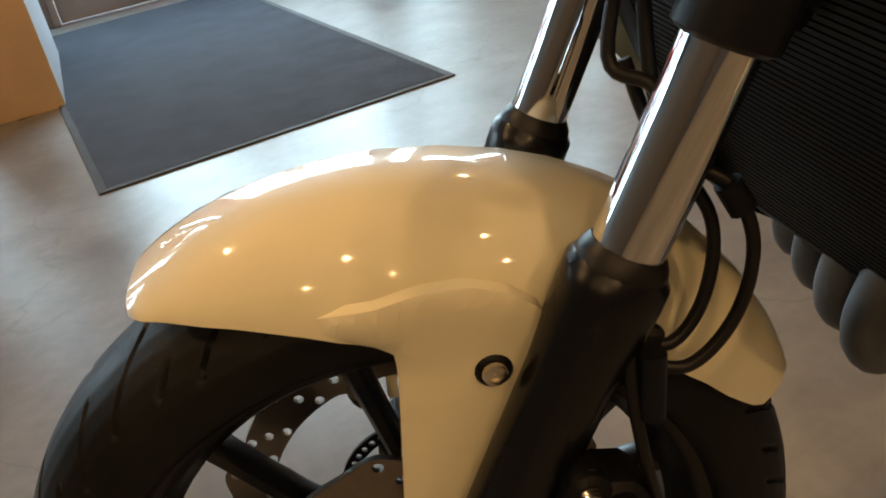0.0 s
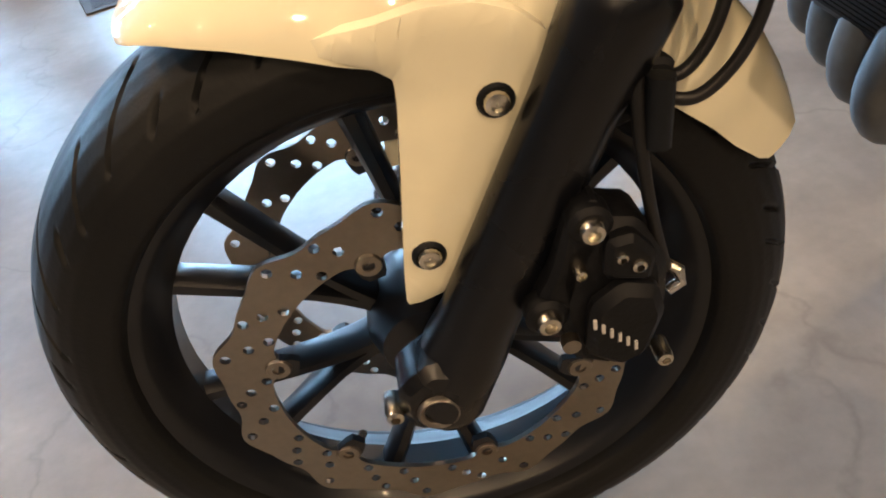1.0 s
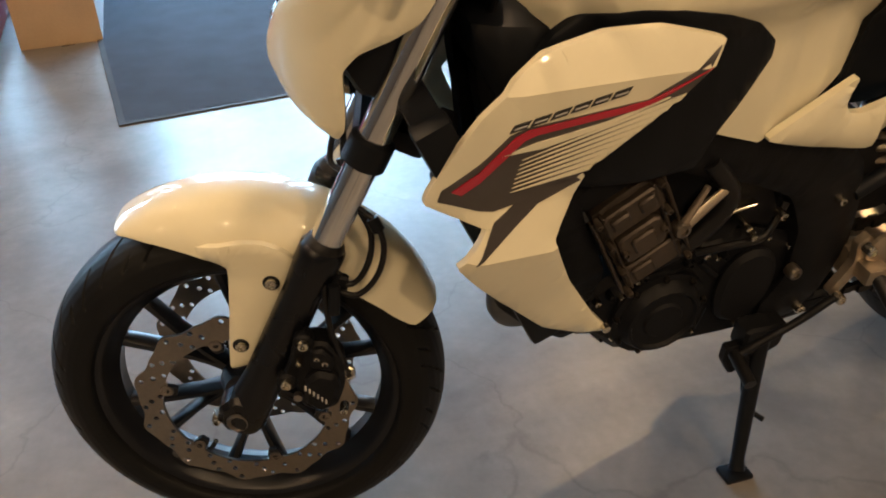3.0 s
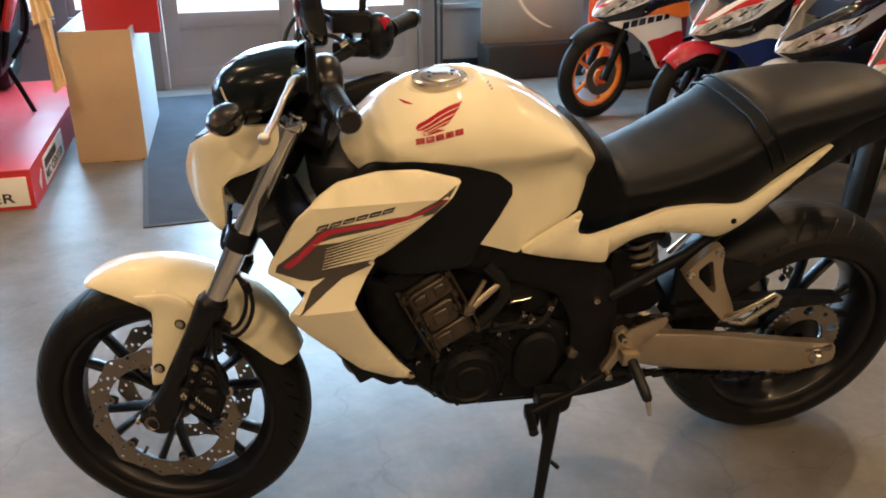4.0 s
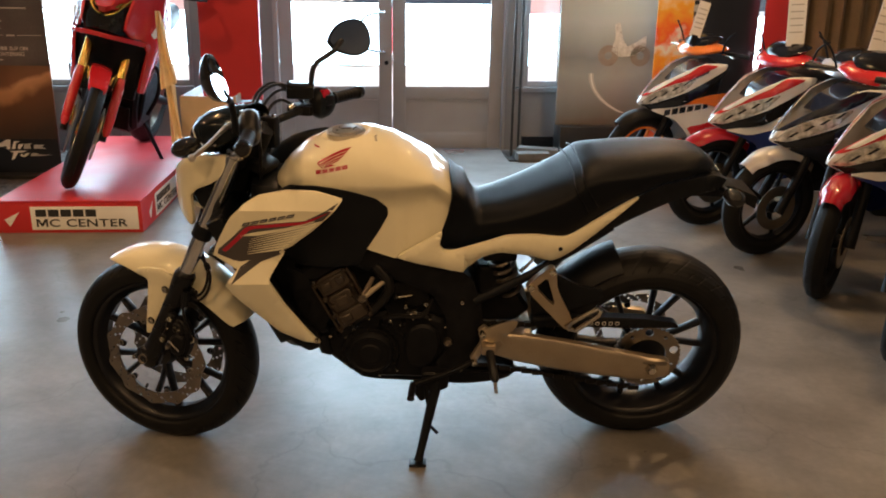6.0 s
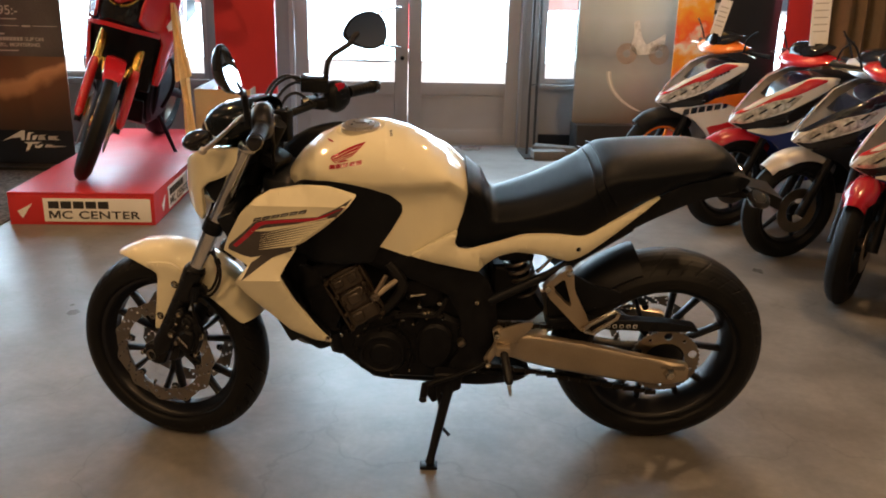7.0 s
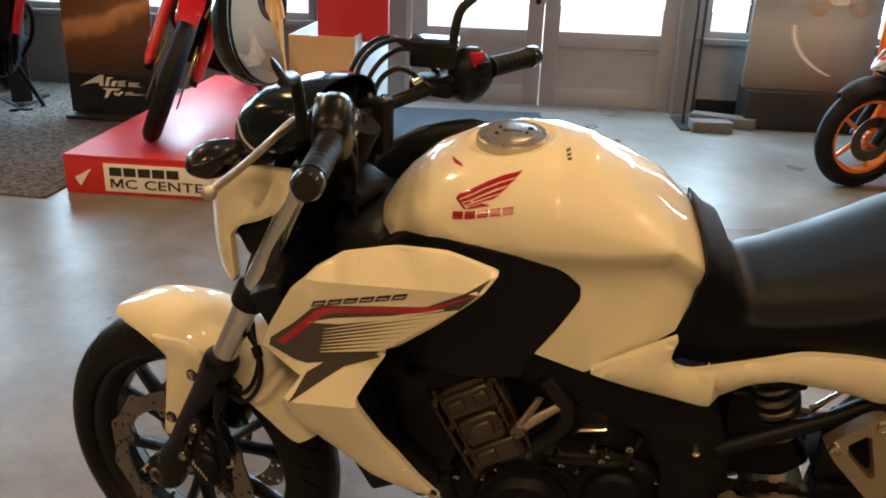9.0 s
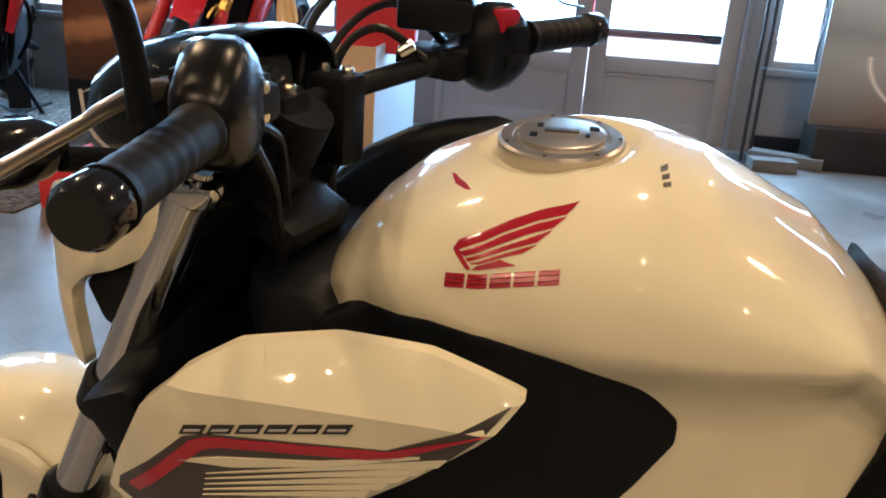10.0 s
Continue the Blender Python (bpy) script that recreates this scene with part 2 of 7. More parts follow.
def part(name, bm, material, parent, label="", m=None, sharp=38):
    """One mesh object, under a thing or a part."""
    data = bpy.data.meshes.new(name)
    finish(bm, sharp).to_mesh(data)
    bm.free()
    data.materials.append(material)
    ob = new(name, data)
    ob.parent = parent
    if m is not None:
        ob.matrix_local = m
    return tagged(ob, label) if label else ob


def thing(name, label, category, m=None, group="", kind=""):
    ob = new(name)
    ob.empty_display_size = 0.1
    if m is not None:
        ob.matrix_world = m
    return tagged(ob, label, category, group, kind)


def spline(pts, k=6, closed=False):
    """A smooth line through the points."""
    p = [Vector(q) for q in pts]
    n, out = len(p), []
    for i in range(n if closed else n - 1):
        a, b, c, d = (p[(i - 1) % n], p[i], p[(i + 1) % n], p[(i + 2) % n]) if closed else (p[max(i - 1, 0)], p[i], p[i + 1], p[min(i + 2, n - 1)])
        for j in range(k):
            t = j / k
            out.append(0.5 * (2 * b + (c - a) * t + (2 * a - 5 * b + 4 * c - d) * t * t + (3 * b - a - 3 * c + d) * t**3))
    return out if closed else out + [p[-1]]


def loft(bm, rings, closed=True, caps=True):
    """Skin between rings of equally many points."""
    vs = [[bm.verts.new(p) for p in ring] for ring in rings]
    n = len(vs[0])
    for a, b in zip(vs, vs[1:]):
        for i in range(n if closed else n - 1):
            j = (i + 1) % n
            bm.faces.new((a[i], a[j], b[j], b[i]))
    if caps:
        bm.faces.new(list(reversed(vs[0])))
        bm.faces.new(vs[-1])
    return bm


def tube(bm, path, r, n=10, caps=True, flat=1.0):
    """A round bar along a path; r is one radius or one for each point."""
    path = [Vector(p) for p in path]
    rs = r if isinstance(r, (list, tuple)) else [r] * len(path)
    side, rings = None, []
    for i, p in enumerate(path):
        d = (path[min(i + 1, len(path) - 1)] - path[max(i - 1, 0)]).normalized()
        if side is None:
            side = d.orthogonal().normalized()
        side = (side - d * side.dot(d)).normalized()
        up = d.cross(side)
        rings.append([p + rs[i] * (math.cos(2 * math.pi * k / n) * side + flat * math.sin(2 * math.pi * k / n) * up) for k in range(n)])
    return loft(bm, rings, True, caps)


def bar(a, b, r, n=12, r2=None):
    return tube(bmesh.new(), [a, b], [r, r if r2 is None else r2], n)


def lathe(bm, profile, n=48, c=(0, 0, 0), closed=False, a0=0.0, a1=360.0):
    """A profile of (radius, y) turned about the y axis through c."""
    full = a1 - a0 >= 360
    steps = n if full else n + 1
    rings = []
    for k in range(steps):
        a = radians(a0 + (a1 - a0) * k / n)
        rings.append([Vector((c[0] + r * math.cos(a), c[1] + y, c[2] + r * math.sin(a))) for r, y in profile])
    vs = [[bm.verts.new(p) for p in ring] for ring in rings]
    m = len(profile)
    for k in range(n):
        a, b = vs[k], vs[(k + 1) % steps]
        for i in range(m if closed else m - 1):
            bm.faces.new((a[i], a[(i + 1) % m], b[(i + 1) % m], b[i]))
    return bm


def box(bm, lo, hi, bevel=0.0, m=None):
    r = bmesh.ops.create_cube(bm, size=1.0)
    size, mid = Vector(hi) - Vector(lo), (Vector(hi) + Vector(lo)) / 2
    bmesh.ops.scale(bm, vec=size, verts=r["verts"])
    bmesh.ops.translate(bm, vec=mid, verts=r["verts"])
    if m is not None:
        bmesh.ops.transform(bm, matrix=m, verts=r["verts"])
    if bevel:
        es = {e for v in r["verts"] for e in v.link_edges}
        bmesh.ops.bevel(bm, geom=list(es), offset=bevel, segments=2, affect="EDGES", profile=0.6)
    return bm


def chaikin(pts, cut=0.18, times=2):
    p = [Vector((a, b)) for a, b in pts]
    for _ in range(times):
        p = [q for i in range(len(p)) for q in (p[i].lerp(p[(i + 1) % len(p)], cut), p[i].lerp(p[(i + 1) % len(p)], 1 - cut))]
        cut = 0.25
    return p


def edge_gap(p, line):
    best = 1e9
    for i in range(len(line)):
        a, b = line[i], line[(i + 1) % len(line)]
        d = b - a
        t = max(0, min(1, (p - a).dot(d) / max(d.length_squared, 1e-12)))
        best = min(best, (a + d * t - p).length)
    return best


def panel(outline, depth, thick=0.006, grid=0.02, side=-1, rim=0.004, rw=0.008, cut=0.12, times=2, lift=0.0):
    """A curved sheet: an outline in x and z, laid at the distance depth(x, z) from the middle plane, with rounded edges."""
    line = chaikin(outline, cut, times) if times else [Vector(p) for p in outline]
    bm = bmesh.new()
    f = bm.faces.new([bm.verts.new((p.x, 0, p.y)) for p in line])
    if rim:
        for w in (rw * 0.3, rw * 0.7):
            inner = [q for q in bm.faces if len(q.verts) > 4] or list(bm.faces)
            bmesh.ops.inset_region(bm, faces=inner[:1], thickness=w, use_even_offset=True)
    bmesh.ops.triangulate(bm, faces=[q for q in bm.faces if len(q.verts) > 4])
    xs, zs = [p.x for p in line], [p.y for p in line]
    for lo, hi, no in ((min(xs), max(xs), (1, 0, 0)), (min(zs), max(zs), (0, 0, 1))):
        k = math.floor(lo / grid) + 1
        while k * grid < hi:
            bmesh.ops.bisect_plane(bm, geom=list(bm.verts) + list(bm.edges) + list(bm.faces), plane_co=Vector(no) * (k * grid), plane_no=no)
            k += 1
    bmesh.ops.remove_doubles(bm, verts=bm.verts, dist=1e-5)
    for v in bm.verts:
        y = depth(v.co.x, v.co.z) + lift
        if rim:
            g = edge_gap(Vector((v.co.x, v.co.z)), line)
            y -= rim * max(0.0, 1 - g / rw) ** 2
        v.co.y = side * y
    top = list(bm.faces)
    ext = bmesh.ops.extrude_face_region(bm, geom=top)
    for v in ext["geom"]:
        if isinstance(v, bmesh.types.BMVert):
            v.co.y -= side * thick
    return bm


def slab(outline, y0, y1, bevel=0.003, cut=0.12, times=1):
    """An outline in x and z drawn out from y0 to y1."""
    line = chaikin(outline, cut, times) if times else [Vector(p) for p in outline]
    bm = bmesh.new()
    f = bm.faces.new([bm.verts.new((p.x, y0, p.y)) for p in line])
    ext = bmesh.ops.extrude_face_region(bm, geom=[f])
    bmesh.ops.translate(bm, vec=(0, y1 - y0, 0), verts=[v for v in ext["geom"] if isinstance(v, bmesh.types.BMVert)])
    if bevel:
        es = [e for e in bm.edges if len(e.link_faces) == 2 and e.calc_face_angle(0) > 1.2 and abs(e.verts[0].co.y - e.verts[1].co.y) < 1e-6]
        bmesh.ops.bevel(bm, geom=es, offset=bevel, segments=1, affect="EDGES")
    return bm


def holed(outer, holes, y0, y1):
    """A flat plate with holes through it; loops of (x, z)."""
    bm = bmesh.new()
    es = []
    for loop in (outer, *holes):
        vs = [bm.verts.new((x, y0, z)) for x, z in loop]
        es += [bm.edges.new((vs[i], vs[(i + 1) % len(vs)])) for i in range(len(vs))]
    bmesh.ops.triangle_fill(bm, edges=es, use_beauty=True, use_dissolve=False)
    ext = bmesh.ops.extrude_face_region(bm, geom=list(bm.faces))
    bmesh.ops.translate(bm, vec=(0, y1 - y0, 0), verts=[v for v in ext["geom"] if isinstance(v, bmesh.types.BMVert)])
    return bm


def ring_pts(cx, cz, r, n=10, a0=0.0):
    return [(cx + r * math.cos(a0 + 2 * math.pi * k / n), cz + r * math.sin(a0 + 2 * math.pi * k / n)) for k in range(n)]


def lerp(table, x):
    """Straight lines between (x, value) pairs."""
    if x <= table[0][0]:
        return table[0][1]
    for (a, p), (b, q) in zip(table, table[1:]):
        if x <= b:
            return p + (q - p) * (x - a) / (b - a)
    return table[-1][1]


def bolt(parent, p, r=0.009, out=0.006, material=None, side=-1, m=None):
    """A button-head bolt whose axis is y."""
    bm = lathe(bmesh.new(), [(0.0005, out * 0.45), (r * 0.45, out * 0.45), (r * 0.5, out), (r * 0.85, out * 0.85), (r, out * 0.3), (r, -0.012)], 14)
    return part("bolt", bm, material or BOLT, parent, m=(m or Matrix()) @ Matrix.Translation(p) @ Matrix.Diagonal((1, -1 if side < 0 else 1, 1, 1)))


def lettering(parent, text, size, m, material, name="lettering", depth=0.001, bold=0.0):
    """Raised letters lying in their own x and y plane."""
    c = bpy.data.curves.new(name, "FONT")
    c.body, c.size, c.extrude, c.offset = text, size, depth, bold
    tmp = new(name + "_curve", c)
    bpy.context.view_layer.update()
    data = bpy.data.meshes.new_from_object(tmp.evaluated_get(bpy.context.evaluated_depsgraph_get()))
    bpy.data.objects.remove(tmp)
    bpy.data.curves.remove(c)
    data.name = name
    data.materials.append(material)
    ob = new(name, data)
    ob.parent, ob.matrix_local = parent, m
    return ob


# ---- the room ----
def structure(name, bm, material, label, category, sharp=30):
    data = bpy.data.meshes.new(name)
    finish(bm, sharp).to_mesh(data)
    bm.free()
    data.materials.append(material)
    ob = new(name, data)
    return tagged(ob, label, category, kind="structure")


U0, U1, V0, V1, H = -4.6, 4.7, -5.2, 4.6, 3.1
structure("floor", box(bmesh.new(), (U0 - 0.2, V0 - 0.2, -0.1), (U1 + 0.2, V1 + 0.02, 0), m=ROOM), CONCRETE, "polished grey concrete showroom floor with stains and cracks", "floor")
structure("ceiling", box(bmesh.new(), (U0 - 0.2, V0 - 0.2, H), (U1 + 0.2, V1 + 0.2, H + 0.1), m=ROOM), CEILING, "plain showroom ceiling coloured dark to dim reflections", "ceiling")
structure("wall_south", box(bmesh.new(), (U0, V0 - 0.2, 0), (U1, V0, H), m=ROOM), SHADEWALL, "plain plaster wall with shade put into its colour", "wall")
structure("wall_west", box(bmesh.new(), (U0 - 0.2, V0 - 0.2, 0), (U0, V1 + 0.2, H), m=ROOM), SHADEWALL, "plain plaster wall with shade put into its colour", "wall")
structure("wall_east", box(bmesh.new(), (U1, V0 - 0.2, 0), (U1 + 0.2, V1 + 0.2, H), m=ROOM), WALLPAINT, "dark painted showroom wall", "wall")

# north wall: low dark wall under the panes, posts between them, a lintel above
GL0, GL1 = 0.52, 2.25
posts = [(-4.6, -4.3), (-2.95, -2.85), (-1.42, -1.34), (-0.74, -0.66), (-0.24, -0.10), (1.77, 1.92), (2.26, 2.36), (3.4, 3.5), (4.5, 4.7)]
bm = bmesh.new()
box(bm, (U0, V1, GL1), (U1, V1 + 0.2, H), m=ROOM)
for a, b in posts:
    box(bm, (a, V1, 0), (b, V1 + 0.14, GL1), 0.004, m=ROOM)
for (a, b), (c, d) in zip(posts, posts[1:]):
    if b > 0 and c < 1.8:
        continue
    if (b, c) == (-0.10, 1.77):
        continue
    box(bm, (b, V1 + 0.02, 0), (c, V1 + 0.16, GL0 - 0.04), m=ROOM)
    box(bm, (b, V1 - 0.01, GL0 - 0.04), (c, V1 + 0.16, GL0), 0.004, m=ROOM)
structure("wall_north", bm, WALLPAINT, "dark grey shopfront wall with low sill and window posts", "wall")
structure("baseboard", box(bmesh.new(), (1.93, V1 - 0.012, 0), (4.5, V1 + 0.019, 0.11), 0.004, m=ROOM), SATIN, "black skirting board below the shopfront windows", "baseboard")

k = 0
for (a, b), (c, d) in zip(posts, posts[1:]):
    if (b, c) == (-0.10, 1.77):
        continue
    k += 1
    w = thing("window_%d" % k, "tall fixed shopfront window pane in a grey frame", "window", ROOM @ pose((b + c) / 2, V1 + 0.07, GL0), kind="structure")
    hw = (c - b) / 2
    bm = box(bmesh.new(), (-hw, -0.03, 0), (-hw + 0.045, 0.03, GL1 - GL0), 0.003)
    box(bm, (hw - 0.045, -0.03, 0), (hw, 0.03, GL1 - GL0), 0.003)
    box(bm, (-hw + 0.045, -0.03, 0), (hw - 0.045, 0.03, 0.045), 0.003)
    box(bm, (-hw + 0.045, -0.03, GL1 - GL0 - 0.045), (hw - 0.045, 0.03, GL1 - GL0), 0.003)
    part("window_frame", bm, DOORPAINT, w)
    pane = part("pane", box(bmesh.new(), (-hw + 0.045, -0.003, 0.045), (hw - 0.045, 0.003, GL1 - GL0 - 0.045)), GLASS, w)
    pane.visible_shadow = False


def door_leaf(name, a, b, handle_at, hinge):
    """A glazed door leaf with a panelled lower part."""
    d = thing(name, "closed grey painted glazed shop door with panelled lower part", "door", ROOM @ pose((a + b) / 2, V1 + 0.05, 0), kind="structure")
    h, top = (b - a) / 2, GL1
    bm = bmesh.new()
    box(bm, (-h, -0.022, 0.01), (-h + 0.105, 0.022, top), 0.004)
    box(bm, (h - 0.105, -0.022, 0.01), (h, 0.022, top), 0.004)
    box(bm, (-h + 0.105, -0.021, 0.01), (h - 0.105, 0.021, 0.13), 0.004)
    box(bm, (-h + 0.105, -0.021, 0.42), (h - 0.105, 0.021, 0.52), 0.004)
    box(bm, (-h + 0.105, -0.021, top - 0.11), (h - 0.105, 0.021, top), 0.004)
    part("leaf_frame", bm, DOORPAINT, d)
    part("lower_panel", box(bmesh.new(), (-h + 0.1, -0.011, 0.125), (h - 0.1, 0.011, 0.425)), DOORPAINT, d)
    bm = bmesh.new()
    for z in (0.135, 0.405):
        box(bm, (-h + 0.107, -0.017, z - 0.008), (h - 0.107, -0.011, z + 0.008), 0.002)
    part("moulding", bm, DOORPAINT, d)
    pane = part("pane", box(bmesh.new(), (-h + 0.1, -0.003, 0.515), (h - 0.1, 0.003, top - 0.105)), GLASS, d)
    pane.visible_shadow = False
    s = 1 if handle_at > 0 else -1
    x = s * (h - 0.055)
    if hinge:
        part("door_handle", tube(bmesh.new(), spline([(x, -0.02, 1.10), (x - s * 0.02, -0.07, 1.105), (x - s * 0.16, -0.075, 1.07), (x - s * 0.20, -0.075, 0.95), (x - s * 0.16, -0.075, 0.83), (x - s * 0.02, -0.07, 0.80), (x, -0.02, 0.80)], 5), 0.010, 10), CHROME, d, "bent steel pull handle")
        part("lock", lathe(bmesh.new(), [(0.0005, -0.012), (0.014, -0.012), (0.018, -0.006), (0.018, 0.0)], 16, (x + s * 0.012, -0.021, 0.71)), SATIN, d)
    return d


door_leaf("door_1", -0.06, 0.838, 1, True)
door_leaf("door_2", 0.846, 1.745, -1, False)
bm = box(bmesh.new(), (-0.10, V1 - 0.01, 0), (-0.065, V1 + 0.12, GL1), 0.003, m=ROOM)
box(bm, (1.75, V1 - 0.01, 0), (1.775, V1 + 0.12, GL1), 0.003, m=ROOM)
box(bm, (-0.065, V1 + 0.0, GL1 - 0.02), (1.75, V1 + 0.12, GL1 + 0.03), 0.003, m=ROOM)
structure("trim", bm, DOORPAINT, "grey painted door frame", "door frame")

# outside: pale paving, a road, a red house front across the street
structure("ground", box(bmesh.new(), (-300, V1 + 0.2, -0.12), (300, 400, -0.02), m=ROOM), mat("pale_paving", (0.50, 0.50, 0.50), 0.8, vary=0.1, scale=0.6, bump=0.1), "pale sunlit street paving outside the shop", "pavement")
house = thing("house", "reddish plaster house front across the street", "house", ROOM @ pose(-0.5, 17, 0))
FACADE = mat("red_plaster", (0.55, 0.34, 0.33), 0.85, vary=0.08, scale=0.7, bump=0.1)
PALE = mat("pale_plaster", (0.75, 0.72, 0.68), 0.85, vary=0.06, scale=0.7, bump=0.1)
bm = box(bmesh.new(), (-14, 0, -0.02), (14, 6, 7.5))
part("wall", bm, PALE, house, "pale plaster wall")
for x in (-8.5, -3.1, 5.2, 9.8):
    part("pilaster", box(bmesh.new(), (x - 0.8, -0.06, 0.3), (x + 0.8, 0.01, 6.5), 0.01), FACADE, house)
for x in (-6, -0.2, 2.6, 7.5):
    w = part("window", box(bmesh.new(), (x - 0.8, -0.05, 1.0), (x + 0.8, 0.02, 2.9), 0.01), WHITE, house)
    part("pane", box(bmesh.new(), (x - 0.7, -0.07, 1.1), (x + 0.7, -0.052, 2.8)), SMOKE, w)
bm = bmesh.new()
loft(bm, [[(-14.3, -0.4, 7.5), (-14.3, 6.4, 7.5), (-14.3, 3, 10)], [(14.3, -0.4, 7.5), (14.3, 6.4, 7.5), (14.3, 3, 10)]])
part("roof", bm, mat("roof_tile", (0.42, 0.30, 0.26), 0.8), house)
sign = thing("shop_sign", "dark red shop sign with two pale lines", "sign", ROOM @ pose(-0.85, 16.85, 2.35))
part("board", box(bmesh.new(), (-0.9, -0.04, -0.9), (0.9, 0.04, 0.9), 0.01), mat("dark_red_sign", (0.30, 0.12, 0.13), 0.5), sign)
for z in (0.25, 0.0):
    part("line_bar", box(bmesh.new(), (-0.6, -0.055, z - 0.06), (0.6, -0.041, z + 0.06), 0.01), WHITE, sign)
post = thing("bollard", "pale blue-green cast street bollard with round cap", "bollard", ROOM @ pose(-0.9, 11.5, -0.02))
TEAL = mat("teal_paint", (0.16, 0.32, 0.34), 0.5)
part("post", lathe(bmesh.new(), [(0.0005, 0), (0.16, 0), (0.16, 0.1), (0.09, 0.16), (0.08, 0.6), (0.12, 0.66), (0.2, 0.7), (0.2, 0.78), (0.1, 0.84), (0.0005, 0.86)], 24), TEAL, post, m=pose(0, 0, 0, 90))


def parked_car(u, v, rz, color, label):
    c = thing("car", label, "car", ROOM @ pose(u, v, -0.02, 0, 0, rz), group="cars in the street")
    rings = []
    for x, w, z0, z1 in ((-2.1, 0.62, 0.35, 0.75), (-2.0, 0.8, 0.25, 0.88), (-1.2, 0.85, 0.22, 0.95), (1.2, 0.85, 0.22, 0.95), (1.95, 0.8, 0.25, 0.85), (2.1, 0.6, 0.35, 0.7)):
        rings.append([(x, -w, z0), (x, w, z0), (x, w + 0.03, (z0 + z1) / 2), (x, w - 0.05, z1), (x, -w + 0.05, z1), (x, -w - 0.03, (z0 + z1) / 2)])
    part("body", loft(bmesh.new(), rings), color, c)
    rings = []
    for x, w, z1 in ((-1.5, 0.72, 0.96), (-0.9, 0.66, 1.38), (0.5, 0.66, 1.42), (1.25, 0.72, 0.96)):
        rings.append([(x, -0.76, 0.94), (x, 0.76, 0.94), (x, w, z1), (x, -w, z1)])
    part("cabin", loft(bmesh.new(), rings), SMOKE, c)
    for x in (-1.3, 1.3):
        for y in (-0.8, 0.8):
            wh = part("wheel", lathe(bmesh.new(), [(0.001, -0.09), (0.2, -0.09), (0.3, -0.08), (0.31, 0), (0.3, 0.08), (0.2, 0.09), (0.001, 0.09)], 20), TYRE, c, m=pose(x, y, 0.31))
    return c


parked_car(1.7, 13.2, 6, REDPAINT, "red car parked across the street")
parked_car(8.6, 13.6, 4, SILVER, "silver car parked across the street")

# daylight that enters at the shopfront panes, and the warm ceiling spots
for (a, b), (c, d) in zip(posts, posts[1:]):
    e = rm((b + c) / 2, V1 - 0.03, 1.45)
    t = rm((b + c) / 2, V1 - 2.0, 0.9)
    area("pane_daylight", e, t, max(c - b - 0.1, 0.1), 1.6, DAYLIGHT * (c - b), DAY)


def ceiling_spot(u, v, power):
    s = thing("ceiling_spot", "lit round ceiling spotlight with white rim", "ceiling light", ROOM @ pose(u, v, H), group="ceiling spotlights")
    part("rim", lathe(bmesh.new(), [(0.045, -0.02), (0.075, -0.02), (0.08, 0.0), (0.045, 0.0)], 20, closed=True), WHITE, s, m=pose(0, 0, 0, 90))
    part("bulb", lathe(bmesh.new(), [(0.0005, -0.018), (0.03, -0.016), (0.042, -0.006), (0.042, 0.0)], 16), BULB, s, m=pose(0, 0, 0, -90))
    data = bpy.data.lights.new("spot_glow", "AREA")
    data.shape, data.size, data.energy, data.color = "DISK", 0.10, SPOT * power, WARM
    ob = new("spot_glow", data)
    ob.matrix_world = look(rm(u, v, H - 0.03), rm(u, v + 0.001, 0))
    return s


for u, v in ((-3.2, -3.6), (-1.1, -3.6), (1.0, -3.6), (3.1, -3.6), (-3.2, -1.6), (-1.1, -1.6), (1.0, -1.6), (3.1, -1.6), (-3.2, 0.9), (-1.3, 1.1), (0.95, 0.40), (3.2, 1.0), (2.5, 2.7)):
    ceiling_spot(u, v, 1.8 if v < -3 else 0.6 if v < 0 else 1.35 if u < 0 else 0.75 if u < 2 else 1.35)


# ---- the white motorcycle ----
BIKE = pose(0, 0.012, 0, 9.5, 0, 1.0)
bike = thing("motorcycle", "pearl white naked motorcycle with black frame leaning on its side stand", "motorcycle", BIKE)
RAKE = radians(25.5)
AX = Vector((math.sin(RAKE), 0, math.cos(RAKE)))
AXP = Vector((-0.101, 0, 0))
STEER = Matrix.Translation(AXP) @ Matrix.Rotation(radians(-17), 4, AX) @ Matrix.Translation(-AXP)
BARS = Matrix.Translation((0.022, 0.030, 0)) @ pose(0, 0, 1.0, 2.4) @ Matrix.Translation((0, 0, -1.0)) @ Matrix.Translation(AXP) @ Matrix.Rotation(radians(-18), 4, AX) @ Matrix.Translation(-AXP)
FC = Vector((0.031, 0, 0.288))
RC = Vector((1.444, 0, 0.310))


def y_spokes(bm, n, r0, rs, r1, half, spread, a0):
    """Forked spokes from hub to rim."""
    for k in range(n):
        a = a0 + 2 * math.pi * k / n
        for s in (-1, 1):
            path = []
            for r, off in ((r0, 0.15), (rs, 0.48), (r1, 1.0)):
                b = a + s * spread * off
                path.append(Vector((r * math.cos(b), 0, r * math.sin(b))))
            pts = spline(path, 4)
            rings = []
            for i, p in enumerate(pts):
                d = (pts[min(i + 1, len(pts) - 1)] - pts[max(i - 1, 0)]).normalized()
                e = Vector((-d.z, 0, d.x))
                w = 0.0095 - 0.0025 * math.sin(math.pi * i / (len(pts) - 1))
                h = half * (1 - 0.25 * i / (len(pts) - 1))
                rings.append([p + e * (w * c) + Vector((0, h * q, 0)) for c, q in ((-1, -0.55), (-0.45, -1), (0.45, -1), (1, -0.55), (1, 0.55), (0.45, 1), (-0.45, 1), (-1, 0.55))])
            loft(bm, rings)
    return bm


